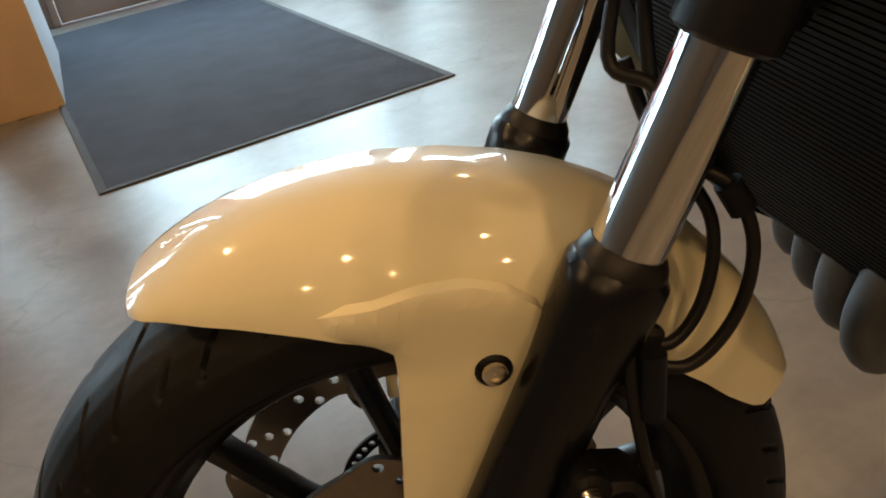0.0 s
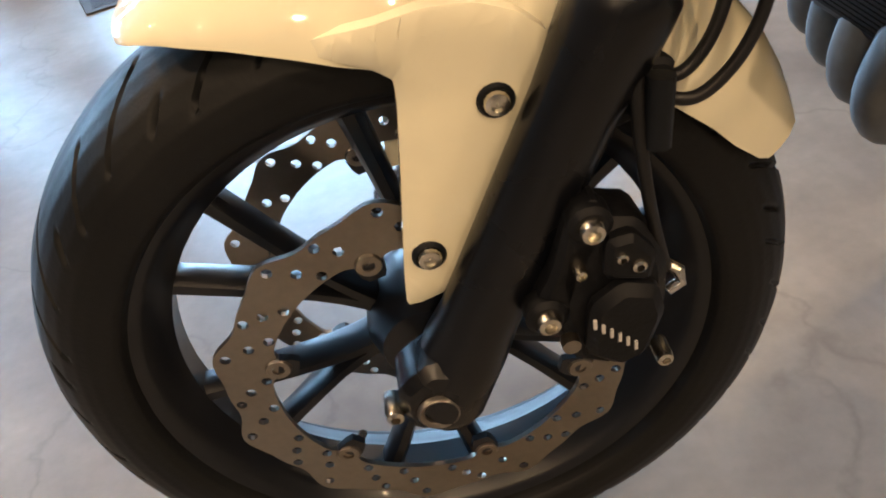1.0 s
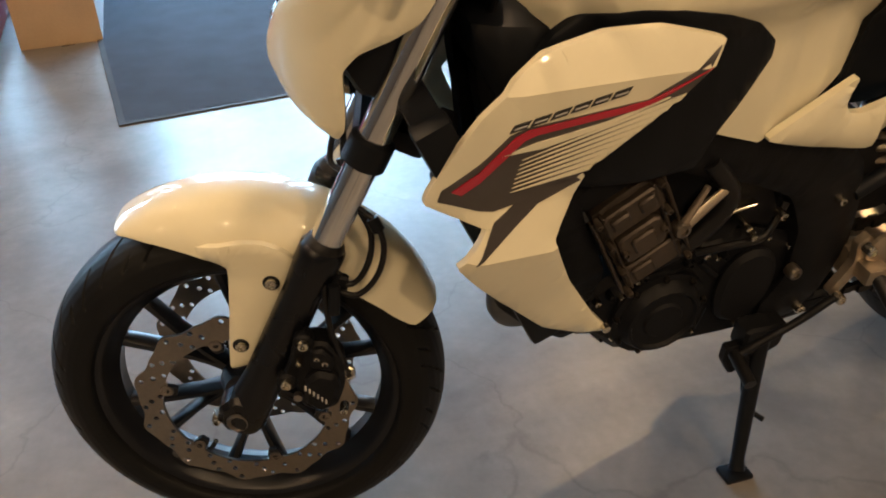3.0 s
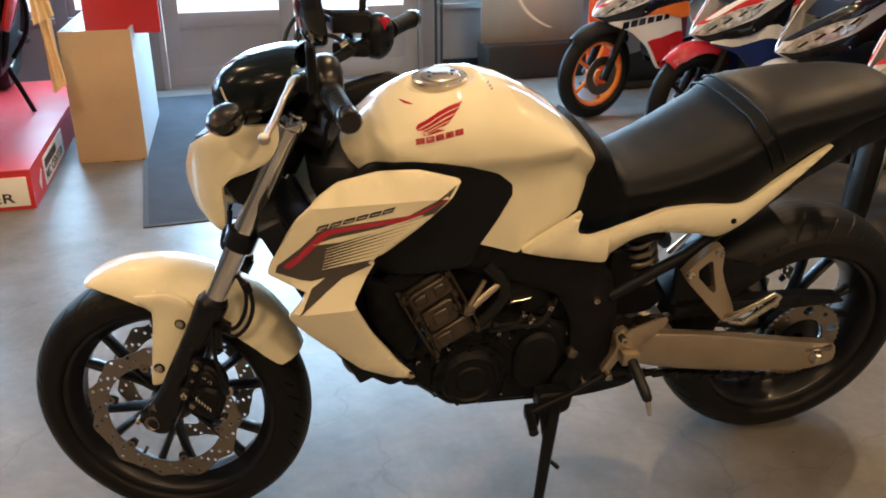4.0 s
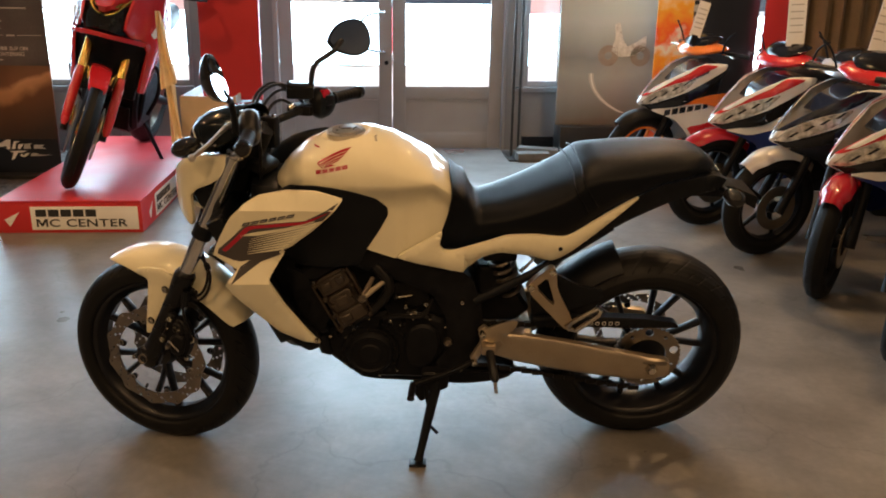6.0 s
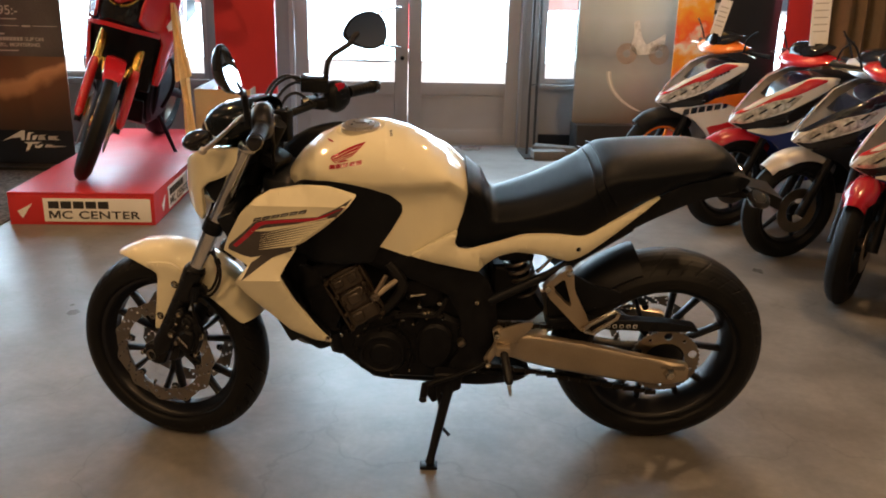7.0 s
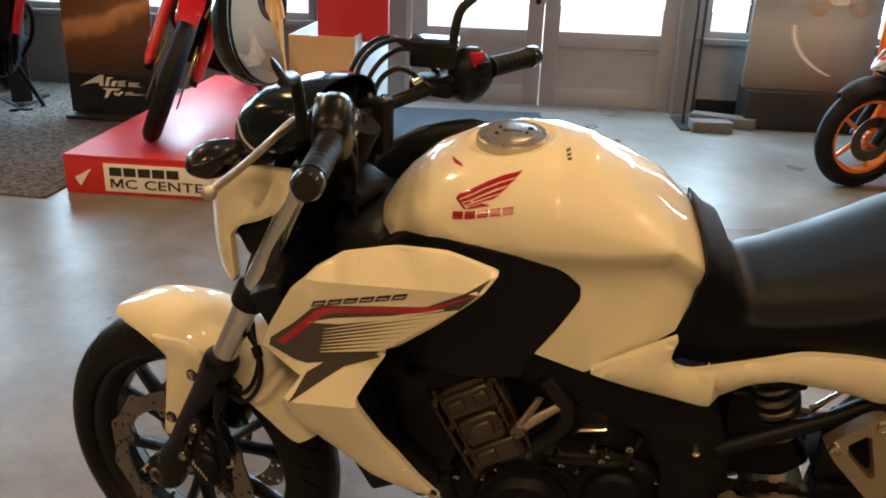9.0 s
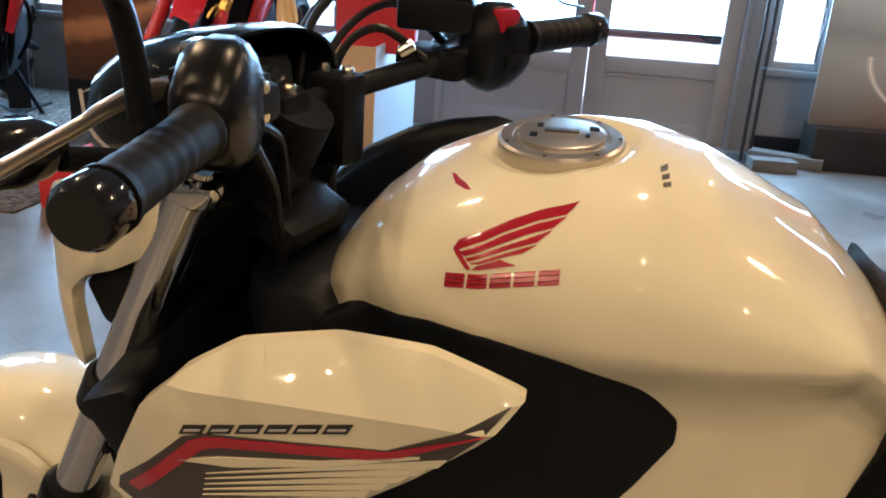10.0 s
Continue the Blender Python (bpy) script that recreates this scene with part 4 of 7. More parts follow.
# handlebar group
bar_path = [(0.455, -0.348, 1.004), (0.412, -0.235, 1.004), (0.365, -0.125, 0.975), (0.335, -0.06, 0.965), (0.335, 0.06, 0.965), (0.372, 0.125, 0.980), (0.446, 0.222, 1.008), (0.480, 0.345, 1.007)]
hb = part("handlebar", tube(bmesh.new(), spline(bar_path, 6), 0.011, 14), SATIN, bike, "black tubular handlebar", BARS)
bm = bmesh.new()
for y in (-0.045, 0.045):
    box(bm, (0.312, y - 0.02, 0.90), (0.358, y + 0.02, 0.985), 0.008)
part("bar_clamp", bm, CASE, bike, "", BARS)
for s in (-1, 1):
    A, Bq = (Vector((0.411, -0.228, 1.004)), Vector((0.453, -0.343, 1.004))) if s < 0 else (Vector((0.447, 0.228, 1.008)), Vector((0.479, 0.343, 1.007)))
    d = (Bq - A)
    path, rr = [], []
    for k in range(33):
        path.append(A + d * (k / 32))
        rr.append(0.0165 + (0.0006 if k % 4 < 2 or k < 8 or k > 24 else 0) if 1 < k < 31 else 0.0190)
    g = part("grip", tube(bmesh.new(), path, rr, 22), GRIPRUBBER, hb, "ribbed black rubber grip")
    e = d.normalized()
    part("bar_end", tube(bmesh.new(), [Bq, Bq + e * 0.004, Bq + e * 0.020, Bq + e * 0.026, Bq + e * 0.027], [0.014, 0.0185, 0.0185, 0.015, 0.004], 22), GLOSS, hb, "black bar end weight")
    # switch box and lever
    S = Vector((0.394, -0.188, 1.004)) if s < 0 else Vector((0.428, 0.200, 0.996))
    T = Matrix.Translation(S) @ Matrix.Rotation(math.atan2(d.y, d.x) , 4, "Z")
    rings = []
    for t, w, z0, z1 in ((-0.040, 0.014, -0.018, 0.020), (-0.034, 0.022, -0.030, 0.036), (-0.016, 0.026, -0.040, 0.050), (0.008, 0.027, -0.038, 0.050), (0.026, 0.024, -0.030, 0.036), (0.036, 0.020, -0.022, 0.024), (0.040, 0.012, -0.014, 0.016)):
        rings.append([T @ Vector((t, w * math.copysign(abs(math.cos(q)) ** 0.7, math.cos(q)), (z0 + z1) / 2 + (z1 - z0) / 2 * math.copysign(abs(math.sin(q)) ** 0.75, math.sin(q)))) for q in [2 * math.pi * j / 18 for j in range(18)]])
    sw = part("switch_box", loft(bmesh.new(), rings), FORKBLACK if s < 0 else SATIN, hb)
    for dz in (-0.012, 0.016):
        part("switch_rocker", box(bmesh.new(), (-0.016, -0.030, dz), (0.010, -0.022, dz + 0.014), 0.003, T), SATIN, sw)
    bm = box(bmesh.new(), (-0.024, -0.024, 0.022), (0.006, -0.010, 0.046), 0.004, T)
    part("switch_button", bm, DECALRED if s > 0 else BOLT, sw)
    P = Vector((0.362, s * 0.165, 0.982))
    L = Vector((0.338, -0.372, 0.976)) if s < 0 else Vector((0.385, 0.345, 0.985))
    if s < 0:
        P = Vector((0.354, -0.165, 1.004))
        lp = spline([P, (0.343, -0.197, 1.013), (0.344, -0.235, 1.009), (0.340, -0.258, 1.000), (0.341, -0.315, 0.988), L], 6)
    else:
        lp = spline([P, P.lerp(L, 0.25) + Vector((-0.006, 0, 0.012)), P.lerp(L, 0.5) + Vector((-0.004, 0, 0.012)), L.lerp(P, 0.15), L], 6)
    part("lever", tube(bmesh.new(), lp, [0.012 - 0.0045 * min(i / 16, 1) for i in range(len(lp))], 12, flat=0.65), CAPMETAL if s < 0 else SATIN, hb, "cast aluminium clutch lever" if s < 0 else "black brake lever")
    bm = bmesh.new()
    bmesh.ops.create_icosphere(bm, subdivisions=2, radius=0.0095, matrix=Matrix.Translation(L))
    part("lever_ball", bm, CAPMETAL if s < 0 else SATIN, hb)
    part("lever_bracket", box(bmesh.new(), (P.x - 0.018, P.y - 0.028, P.z - 0.012), (P.x + 0.055, P.y + 0.028, P.z + 0.016), 0.008), CASE, hb)
    if s < 0:
        part("lever_pivot", lathe(bmesh.new(), [(0.0005, 0.012), (0.005, 0.012), (0.0075, 0.009), (0.0075, -0.012)], 14), BOLT, hb, m=Matrix.Translation((P.x + 0.004, P.y - 0.012, P.z + 0.008)) @ pose(0, 0, 0, 90))
        part("cable_adjuster", tube(bmesh.new(), [(0.345, -0.150, 1.008), (0.335, -0.128, 1.008), (0.334, -0.126, 1.008), (0.324, -0.106, 1.006)], [0.007, 0.007, 0.0105, 0.0105], 12), BOLT, hb)
        part("clamp_cap", box(bmesh.new(), (0.384, -0.172, 0.990), (0.402, -0.140, 1.026), 0.005), CASE, hb)
        for dz in (-0.010, 0.010):
            part("clamp_bolt", lathe(bmesh.new(), [(0.0005, -0.006), (0.0035, -0.006), (0.0055, -0.004), (0.0055, 0.004)], 12), BOLT, hb, m=Matrix.Translation((0.403, -0.156, 1.008 + dz)) @ pose(0, 0, 0, 0, 0, 90))
# master cylinder reservoir on the right
T = Matrix.Translation((0.372, 0.175, 1.035)) @ Matrix.Rotation(radians(20), 4, "Z")
part("brake_reservoir", box(bmesh.new(), (-0.038, -0.032, -0.02), (0.038, 0.032, 0.014), 0.006, T), SATIN, hb, "black square brake reservoir")
part("reservoir_lid", box(bmesh.new(), (-0.040, -0.034, 0.0145), (0.040, 0.034, 0.021), 0.003, T), GLOSS, hb)

# mirrors
MIR = [(0, 0.058), (0.05, 0.062), (0.092, 0.045), (0.108, 0.005), (0.095, -0.035), (0.05, -0.052), (-0.01, -0.048), (-0.06, -0.03), (-0.088, -0.008), (-0.082, 0.012), (-0.045, 0.042)]
for s, base, c, yaw, tilt, big in ((-1, (0.385, -0.248, 1.012), (0.424, -0.388, 1.156), 16, -10, 0.76), (1, (0.398, 0.19, 1.03), (0.436, 0.385, 1.156), -42, -17, 0.74)):
    base, c = Vector(base), Vector(c)
    if s < 0:
        st = [base, base + Vector((0, -0.004, 0.045)), base + Vector((0.004, -0.022, 0.080)), base.lerp(c, 0.62) + Vector((0.008, 0.0, 0.008)), c + Vector((-0.002, 0.022, -0.024)), c + Vector((-0.012, 0.008, -0.008))]
    else:
        st = [base, base + Vector((0.0, s * 0.006, 0.04)), base + Vector((0.004, s * 0.03, 0.075)), base.lerp(c, 0.62) + Vector((0, 0, 0.022)), c + Vector((-0.016, -s * 0.05, -0.018)), c + Vector((-0.014, -s * 0.015, -0.004))]
    mr = part("mirror", tube(bmesh.new(), spline(st, 7), [0.0078 + 0.004 * max(0, i / (7 * (len(st) - 1)) - 0.6) for i in range(7 * (len(st) - 1) + 1)], 12), SATIN, hb, "black stalk mirror")
    T = Matrix.Translation(c) @ pose(0, 0, 0, -32 if s < 0 else 0, tilt, yaw)
    out = chaikin([(s * a * big, b * (0.98 if s > 0 else min(1, big * 1.1))) for a, b in MIR], 0.25, 2)
    n = len(out)
    rings = [[(f * (0.65 if s < 0 and f < 0 else 1), p.x * g, p.y * g) for p in out] for f, g in ((0.004, 0.965), (0.004, 1.0), (-0.006, 1.02), (-0.022, 0.92), (-0.036, 0.66), (-0.043, 0.3), (-0.044, 0.05))]
    bm = loft(bmesh.new(), rings)
    bmesh.ops.transform(bm, matrix=T, verts=bm.verts)
    part("mirror_shell", bm, GLOSS, mr)
    bm = bmesh.new()
    f = bm.faces.new([bm.verts.new((0.0055, p.x * 0.93, p.y * 0.93)) for p in out])
    bmesh.ops.solidify(bm, geom=[f], thickness=0.001)
    bmesh.ops.transform(bm, matrix=T, verts=bm.verts)
    part("mirror_glass", bm, MIRROR, mr, "clear mirror glass")
# turn signals
for s in (-1, 1):
    stalk = part("turn_signal", tube(bmesh.new(), [(0.275, s * 0.11, 0.935), (0.268, s * 0.165, 0.948)], 0.010, 12), SATIN, bike, "black indicator with stalk", STEER)
    rings = []
    for k, (t, r) in enumerate(((0, 0.008), (0.006, 0.020), (0.02, 0.028), (0.045, 0.031), (0.068, 0.025), (0.084, 0.014), (0.090, 0.005))):
        rings.append([(0.262 + r * math.cos(a) * (1.15 if math.cos(a) < 0 else 0.7) - 0.010 * k / 5, s * (0.156 + t), 0.958 + 0.82 * r * math.sin(a) - 0.006 * k / 6) for a in [2 * math.pi * j / 18 for j in range(18)]])
    part("lamp_body", loft(bmesh.new(), rings), GLOSS, stalk)
for y in (-0.045, 0.045):
    for x in (0.322, 0.348):
        part("clamp_bolt", lathe(bmesh.new(), [(0.0005, 0.006), (0.0045, 0.006), (0.006, 0.004), (0.006, -0.004)], 14), BOLT, hb, m=Matrix.Translation((x, y, 0.986)) @ pose(0, 0, 0, 90))
part("ignition_lock", lathe(bmesh.new(), [(0.0005, 0.012), (0.010, 0.012), (0.017, 0.009), (0.019, 0.0), (0.019, -0.03)], 24), SATIN, hb, "black ignition lock", Matrix.Translation((0.31, 0.0, 0.965)) @ pose(0, 0, 0, 90))
for p, q in (((0.352, -0.148, 1.008), (0.372, -0.148, 1.012)), ((0.345, -0.120, 0.992), (0.352, -0.112, 1.004)), ((0.366, 0.110, 0.998), (0.378, 0.116, 1.006))):
    part("cable_nut", bar(p, q, 0.0065, 10), BOLT, hb)
# cables in front of the bars
for h in ([(0.36, -0.13, 0.985), (0.27, -0.12, 1.005), (0.235, -0.07, 0.96), (0.27, -0.02, 0.86)], [(0.36, 0.16, 1.02), (0.30, 0.15, 1.055), (0.262, 0.10, 1.01), (0.265, 0.05, 0.88)], [(0.38, 0.18, 1.00), (0.31, 0.19, 1.03), (0.275, 0.13, 0.985), (0.28, 0.06, 0.86)], [(0.375, 0.15, 1.03), (0.33, 0.12, 1.06), (0.29, 0.07, 1.02), (0.30, 0.03, 0.9)], [(0.385, 0.13, 0.99), (0.345, 0.10, 1.02), (0.315, 0.075, 0.98), (0.33, 0.05, 0.86)], [(0.39, -0.15, 0.99), (0.375, -0.10, 0.965), (0.36, -0.07, 0.93), (0.35, -0.05, 0.85)], [(0.40, -0.165, 0.985), (0.392, -0.13, 0.94), (0.375, -0.10, 0.90), (0.36, -0.07, 0.82)]):
    part("control_cable", tube(bmesh.new(), spline(h, 7), 0.0045, 8), RUBBER, hb)

# ---- tank ----
TOP = [(0.395, 0.845), (0.41, 0.868), (0.431, 0.893), (0.473, 0.932), (0.538, 0.963), (0.60, 0.977), (0.655, 0.976), (0.706, 0.960), (0.758, 0.932), (0.811, 0.896), (0.86, 0.855), (0.88, 0.835)]
HALF = [(0.395, 0.035), (0.405, 0.062), (0.43, 0.098), (0.48, 0.128), (0.54, 0.148), (0.62, 0.158), (0.72, 0.158), (0.80, 0.142), (0.86, 0.112), (0.88, 0.10)]
LOW = [(0.395, 0.80), (0.43, 0.78), (0.50, 0.70), (0.637, 0.689), (0.716, 0.657), (0.837, 0.724), (0.88, 0.745)]


def tank_side(x, z):
    """Half width of the tank at x and z."""
    zt, w, zl = lerp(TOP, x), lerp(HALF, x), lerp(LOW, x)
    zc = 0.872 - 0.02 * max(0, (0.5 - x) / 0.1)
    zc = min(zc, zt - 0.02)
    if z >= zc:
        t = min(1, (z - zc) / max(zt - zc, 1e-6))
        return w * (1 - t**2.3) ** (1 / 2.0)
    tuck = lerp([(0.45, 0.0), (0.6, 0.020), (0.75, 0.031), (0.84, 0.020)], x)
    d = (zc - z)
    return w - tuck * min(1, d / 0.042) ** 1.25 + 0.004 * min(1, max(0, d - 0.05) / 0.1)


def cap_dip(x, y):
    """How far the top is sunk round the filler cap."""
    t = min(max((0.064 - math.hypot(x - CAP_X, y)) / 0.009, 0.0), 1.0)
    return 0.0075 * t * t * (3 - 2 * t)


CAP_X = 0.585
rings = []
for i in range(109):
    x = 0.395 + (0.88 - 0.395) * i / 108
    zt, zl = lerp(TOP, x), lerp(LOW, x)
    zc = min(0.872 - 0.02 * max(0, (0.5 - x) / 0.1), zt - 0.02)
    half = []
    for k in range(41):
        z = zc + (zt - zc) * math.cos(math.pi / 2 * k / 40) ** (2 / 2.3) if k < 40 else zc
        half.append((tank_side(x, z) if k else 0.0, z))
    for k in range(1, 13):
        z = zc + (zl - zc) * k / 12
        half.append((tank_side(x, z), z))
    half = [(y, z - cap_dip(x, y) * (k <= 40)) for k, (y, z) in enumerate(half)]
    rings.append([(x, -y, z) for y, z in half] + [(x, y, z) for y, z in reversed(half[1:])])
tank = part("fuel_tank", loft(bmesh.new(), rings), PEARL, bike, "pearl white fuel tank with red wing mark", None, 50)
# seam along the tank's lower edge, filler cap
cap = part("filler_cap", lathe(bmesh.new(), [(0.0005, 0.0065), (0.033, 0.006), (0.0355, 0.005), (0.036, 0.001), (0.039, 0.001), (0.040, 0.0026), (0.049, 0.0026), (0.0515, 0.0005), (0.0515, -0.02)], 48), CAPMETAL, tank, "brushed steel filler cap", m=pose(CAP_X, 0.0, 0.9695, 0, -2.0, 0) @ pose(0, 0, 0, 90, 0, 0))
for k in range(7):
    a = k * 2 * math.pi / 7
    part("cap_bolt", lathe(bmesh.new(), [(0.0005, 0.0032), (0.0016, 0.003), (0.002, 0.001)], 8, (0.047 * math.cos(a), 0, 0.047 * math.sin(a))), SATIN, cap)
for x, z, w in ((-0.022, 0.010, 0.003), (0.021, 0.006, 0.002), (0.026, -0.010, 0.004), (-0.018, -0.012, 0.0025)):
    part("cap_mark", box(bmesh.new(), (x - w, 0.0050, z - 0.005), (x + w, 0.0066, z + 0.005), 0.0005), SATIN, cap)
part("key_cover", box(bmesh.new(), (-0.014, 0.0055, -0.004), (0.014, 0.008, 0.004), 0.001), STEEL, cap)


def tank_decal(outline, material, name="wing_blade", parent=None, thick=0.0016, grid=0.012):
    return part(name, panel(outline, tank_side, thick, grid, -1, 0, 0, times=0, lift=0.0011), material, parent or tank)


# red wing of five blades over a row of plain letter bars
WING = (
    ((0.5183, 0.9223), (0.5214, 0.9266), (0.5367, 0.9343), (0.5584, 0.9441), (0.5797, 0.9520), (0.6049, 0.9591), (0.5971, 0.9530), (0.5766, 0.9467), (0.5534, 0.9376), (0.5316, 0.9271), (0.5224, 0.9222)),
    ((0.5239, 0.9213), (0.5339, 0.9265), (0.5556, 0.9370), (0.5788, 0.9460), (0.5969, 0.9518), (0.5882, 0.9455), (0.5698, 0.9393), (0.5504, 0.9308), (0.5346, 0.9234), (0.5273, 0.9201)),
    ((0.5288, 0.9192), (0.5369, 0.9230), (0.5547, 0.9308), (0.5741, 0.9386), (0.5876, 0.9441), (0.5784, 0.9371), (0.5610, 0.9309), (0.5432, 0.9239), (0.5312, 0.9183)),
    ((0.5327, 0.9174), (0.5475, 0.9240), (0.5652, 0.9309), (0.5779, 0.9356), (0.5695, 0.9302), (0.5557, 0.9257), (0.5398, 0.9191)),
    ((0.5342, 0.9145), (0.5380, 0.9174), (0.5539, 0.9238), (0.5655, 0.9228)),
    ((0.5179, 0.9219), (0.5202, 0.9198), (0.5304, 0.9136), (0.5333, 0.9146), (0.5250, 0.9204), (0.5219, 0.9223)),
)
for blade in WING:
    tank_decal(list(blade), LOGORED)
for k in range(5):
    x = 0.5152 + 0.0168 * k
    z = 0.8990 + 0.228 * (x - 0.515)
    for lo, hi in ((0.0, 0.0023), (0.0030, 0.0054), (0.0061, 0.0084)):
        tank_decal([(x, z + lo), (x + 0.0148, z + lo + 0.0033), (x + 0.0146, z + hi + 0.0033), (x, z + hi)], LOGORED, "letter_bar")
for k in range(3):
    tank_decal([(0.662 + 0.001 * k, 0.9708 - 0.0022 * k), (0.668 + 0.001 * k, 0.9702 - 0.0022 * k), (0.668 + 0.001 * k, 0.9690 - 0.0022 * k), (0.662 + 0.001 * k, 0.9696 - 0.0022 * k)], DECALDARK, "letter_bar")
tank_decal([(0.502, 0.9440), (0.506, 0.9452), (0.517, 0.9470), (0.522, 0.9468), (0.518, 0.9456), (0.508, 0.9438)], LOGORED, "warning_mark")

# ---- side shroud ----
SH = [(0.243, 0.690), (0.262, 0.735), (0.300, 0.805), (0.335, 0.838), (0.372, 0.857), (0.445, 0.868), (0.515, 0.866), (0.552, 0.858), (0.586, 0.850), (0.555, 0.815), (0.507, 0.769), (0.450, 0.724), (0.424, 0.712), (0.432, 0.705), (0.389, 0.639), (0.424, 0.556), (0.478, 0.465), (0.512, 0.420), (0.468, 0.428), (0.405, 0.462), (0.335, 0.540), (0.273, 0.617), (0.311, 0.664)]


def shroud_depth(x, z):
    y = lerp([(0.414, 0.189), (0.522, 0.205), (0.630, 0.230), (0.684, 0.203), (0.702, 0.200), (0.792, 0.205), (0.828, 0.207), (0.873, 0.171)], z)
    return y - 0.35 * max(0, 0.30 - x) + 0.02 * max(0, x - 0.5)


def shroud_decal(outline, material, name, lift=0.0011):
    return part(name, panel(outline, shroud_depth, 0.0016, 0.015, -1, 0, 0, times=0, lift=lift), material, shroud)


for s in (-1, 1):
    sh = part("side_shroud", panel(SH, shroud_depth, 0.010, 0.018, s, 0.004, 0.009, 0.06), PEARL, bike, "angular pearl white side shroud with red and grey stripes", None, 28)
    if s < 0:
        shroud = sh
shroud_decal([(0.258, 0.698), (0.262, 0.712), (0.332, 0.782), (0.350, 0.788), (0.49, 0.800), (0.575, 0.846), (0.535, 0.8005), (0.480, 0.758), (0.426, 0.716), (0.418, 0.709), (0.352, 0.690), (0.318, 0.684)], DECALDARK, "grey_stripe")
shroud_decal([(0.272, 0.712), (0.282, 0.708), (0.348, 0.773), (0.362, 0.778), (0.49, 0.791), (0.56, 0.829), (0.49, 0.799), (0.352, 0.786), (0.338, 0.780)], DECALRED, "red_stripe", 0.0024)
shroud_decal([(0.322, 0.757), (0.36, 0.7675), (0.44, 0.780), (0.515, 0.8005), (0.515, 0.7985), (0.44, 0.7745), (0.37, 0.7590)], PEARL, "white_swoosh", 0.0024)
for k in range(8):
    t = (k + 0.5) / 8.5
    ax, az = 0.348 - 0.012 * t, 0.7505 - 0.052 * t
    rx, rz = 0.538 - 0.118 * t, 0.8015 - 0.0915 * t
    w = 0.0040
    shroud_decal([(ax, az), (rx + 0.003, rz + 0.002 + w * 0.8), (rx + 0.001 - w, rz - w * 0.8)], PEARL, "white_line", 0.0024)
shroud_decal([(0.335, 0.682), (0.318, 0.672), (0.297, 0.634), (0.292, 0.628), (0.345, 0.666), (0.372, 0.684), (0.424, 0.704), (0.416, 0.710), (0.36, 0.701)], DECALDARK, "grey_stripe")
# plain slanted bars where the model's letters stand
for k in range(6):
    x = 0.330 + 0.0225 * k
    z = 0.7845 + 0.0045 * k
    shroud_decal([(x, z), (x + 0.0190, z + 0.0038), (x + 0.0240, z + 0.0133), (x + 0.005, z + 0.0095)], INK, "letter_bar")
    shroud_decal([(x + 0.0045, z + 0.0042), (x + 0.0180, z + 0.0069), (x + 0.0190, z + 0.0087), (x + 0.0055, z + 0.0060)], GREYINK, "letter_inlay", 0.0022)
part("shroud_screw", lathe(bmesh.new(), [(0.0005, -0.005), (0.006, -0.004), (0.007, 0.004)], 12, (0.500, -0.194, 0.434)), BOLT, shroud)

# black cover between shroud and tank, over the frame
CV = [(0.385, 0.80), (0.415, 0.842), (0.445, 0.860), (0.506, 0.869), (0.55, 0.869), (0.612, 0.857), (0.666, 0.834), (0.697, 0.806), (0.698, 0.785), (0.672, 0.738), (0.641, 0.690), (0.62, 0.64), (0.46, 0.63), (0.40, 0.66)]
for s in (-1, 1):
    part("side_cover", panel(CV, lambda x, z: max(tank_side(max(x, 0.43), max(z, 0.70)), 0.11) + 0.006, 0.012, 0.02, s, 0.004, 0.009, 0.08), SATIN, bike, "matt black side cover")
FR = [(0.34, 0.79), (0.40, 0.81), (0.50, 0.70), (0.64, 0.70), (0.72, 0.672), (0.80, 0.645), (0.885, 0.622), (0.932, 0.575), (0.955, 0.50), (0.968, 0.40), (0.945, 0.32), (0.91, 0.275), (0.835, 0.265), (0.83, 0.31), (0.862, 0.36), (0.858, 0.46), (0.82, 0.535), (0.74, 0.575), (0.64, 0.61), (0.54, 0.655), (0.46, 0.655), (0.43, 0.60), (0.47, 0.50), (0.53, 0.41), (0.50, 0.405), (0.42, 0.50), (0.37, 0.60), (0.36, 0.68)]
for s in (-1, 1):
    part("frame_spar", panel(FR, lambda x, z: lerp([(0.34, 0.07), (0.45, 0.120), (0.7, 0.128), (0.97, 0.122)], x), 0.035, 0.03, s, 0.008, 0.016, 0.12), CASE, bike, "black frame spar")
for x, z, r in ((0.863, 0.387, 0.012), (0.625, 0.538, 0.013), (0.80, 0.515, 0.007), (0.76, 0.485, 0.006), (0.745, 0.505, 0.006), (0.90, 0.30, 0.009), (0.90, 0.52, 0.007)):
    bolt(bike, (x, -0.131 if r != 0.013 else -0.142, z), r, 0.007, STEEL if r > 0.01 else BOLT)
# twin bright struts to the cylinder head
part("engine_hanger", tube(bmesh.new(), [(0.625, -0.138, 0.538), (0.655, -0.135, 0.600)], [0.010, 0.0075], 8, flat=0.6), ALU, bike, "bare aluminium engine hanger")
part("engine_hanger", tube(bmesh.new(), [(0.625, -0.138, 0.538), (0.690, -0.135, 0.592)], [0.010, 0.006], 8, flat=0.6), ALU, bike, "bare aluminium engine hanger")

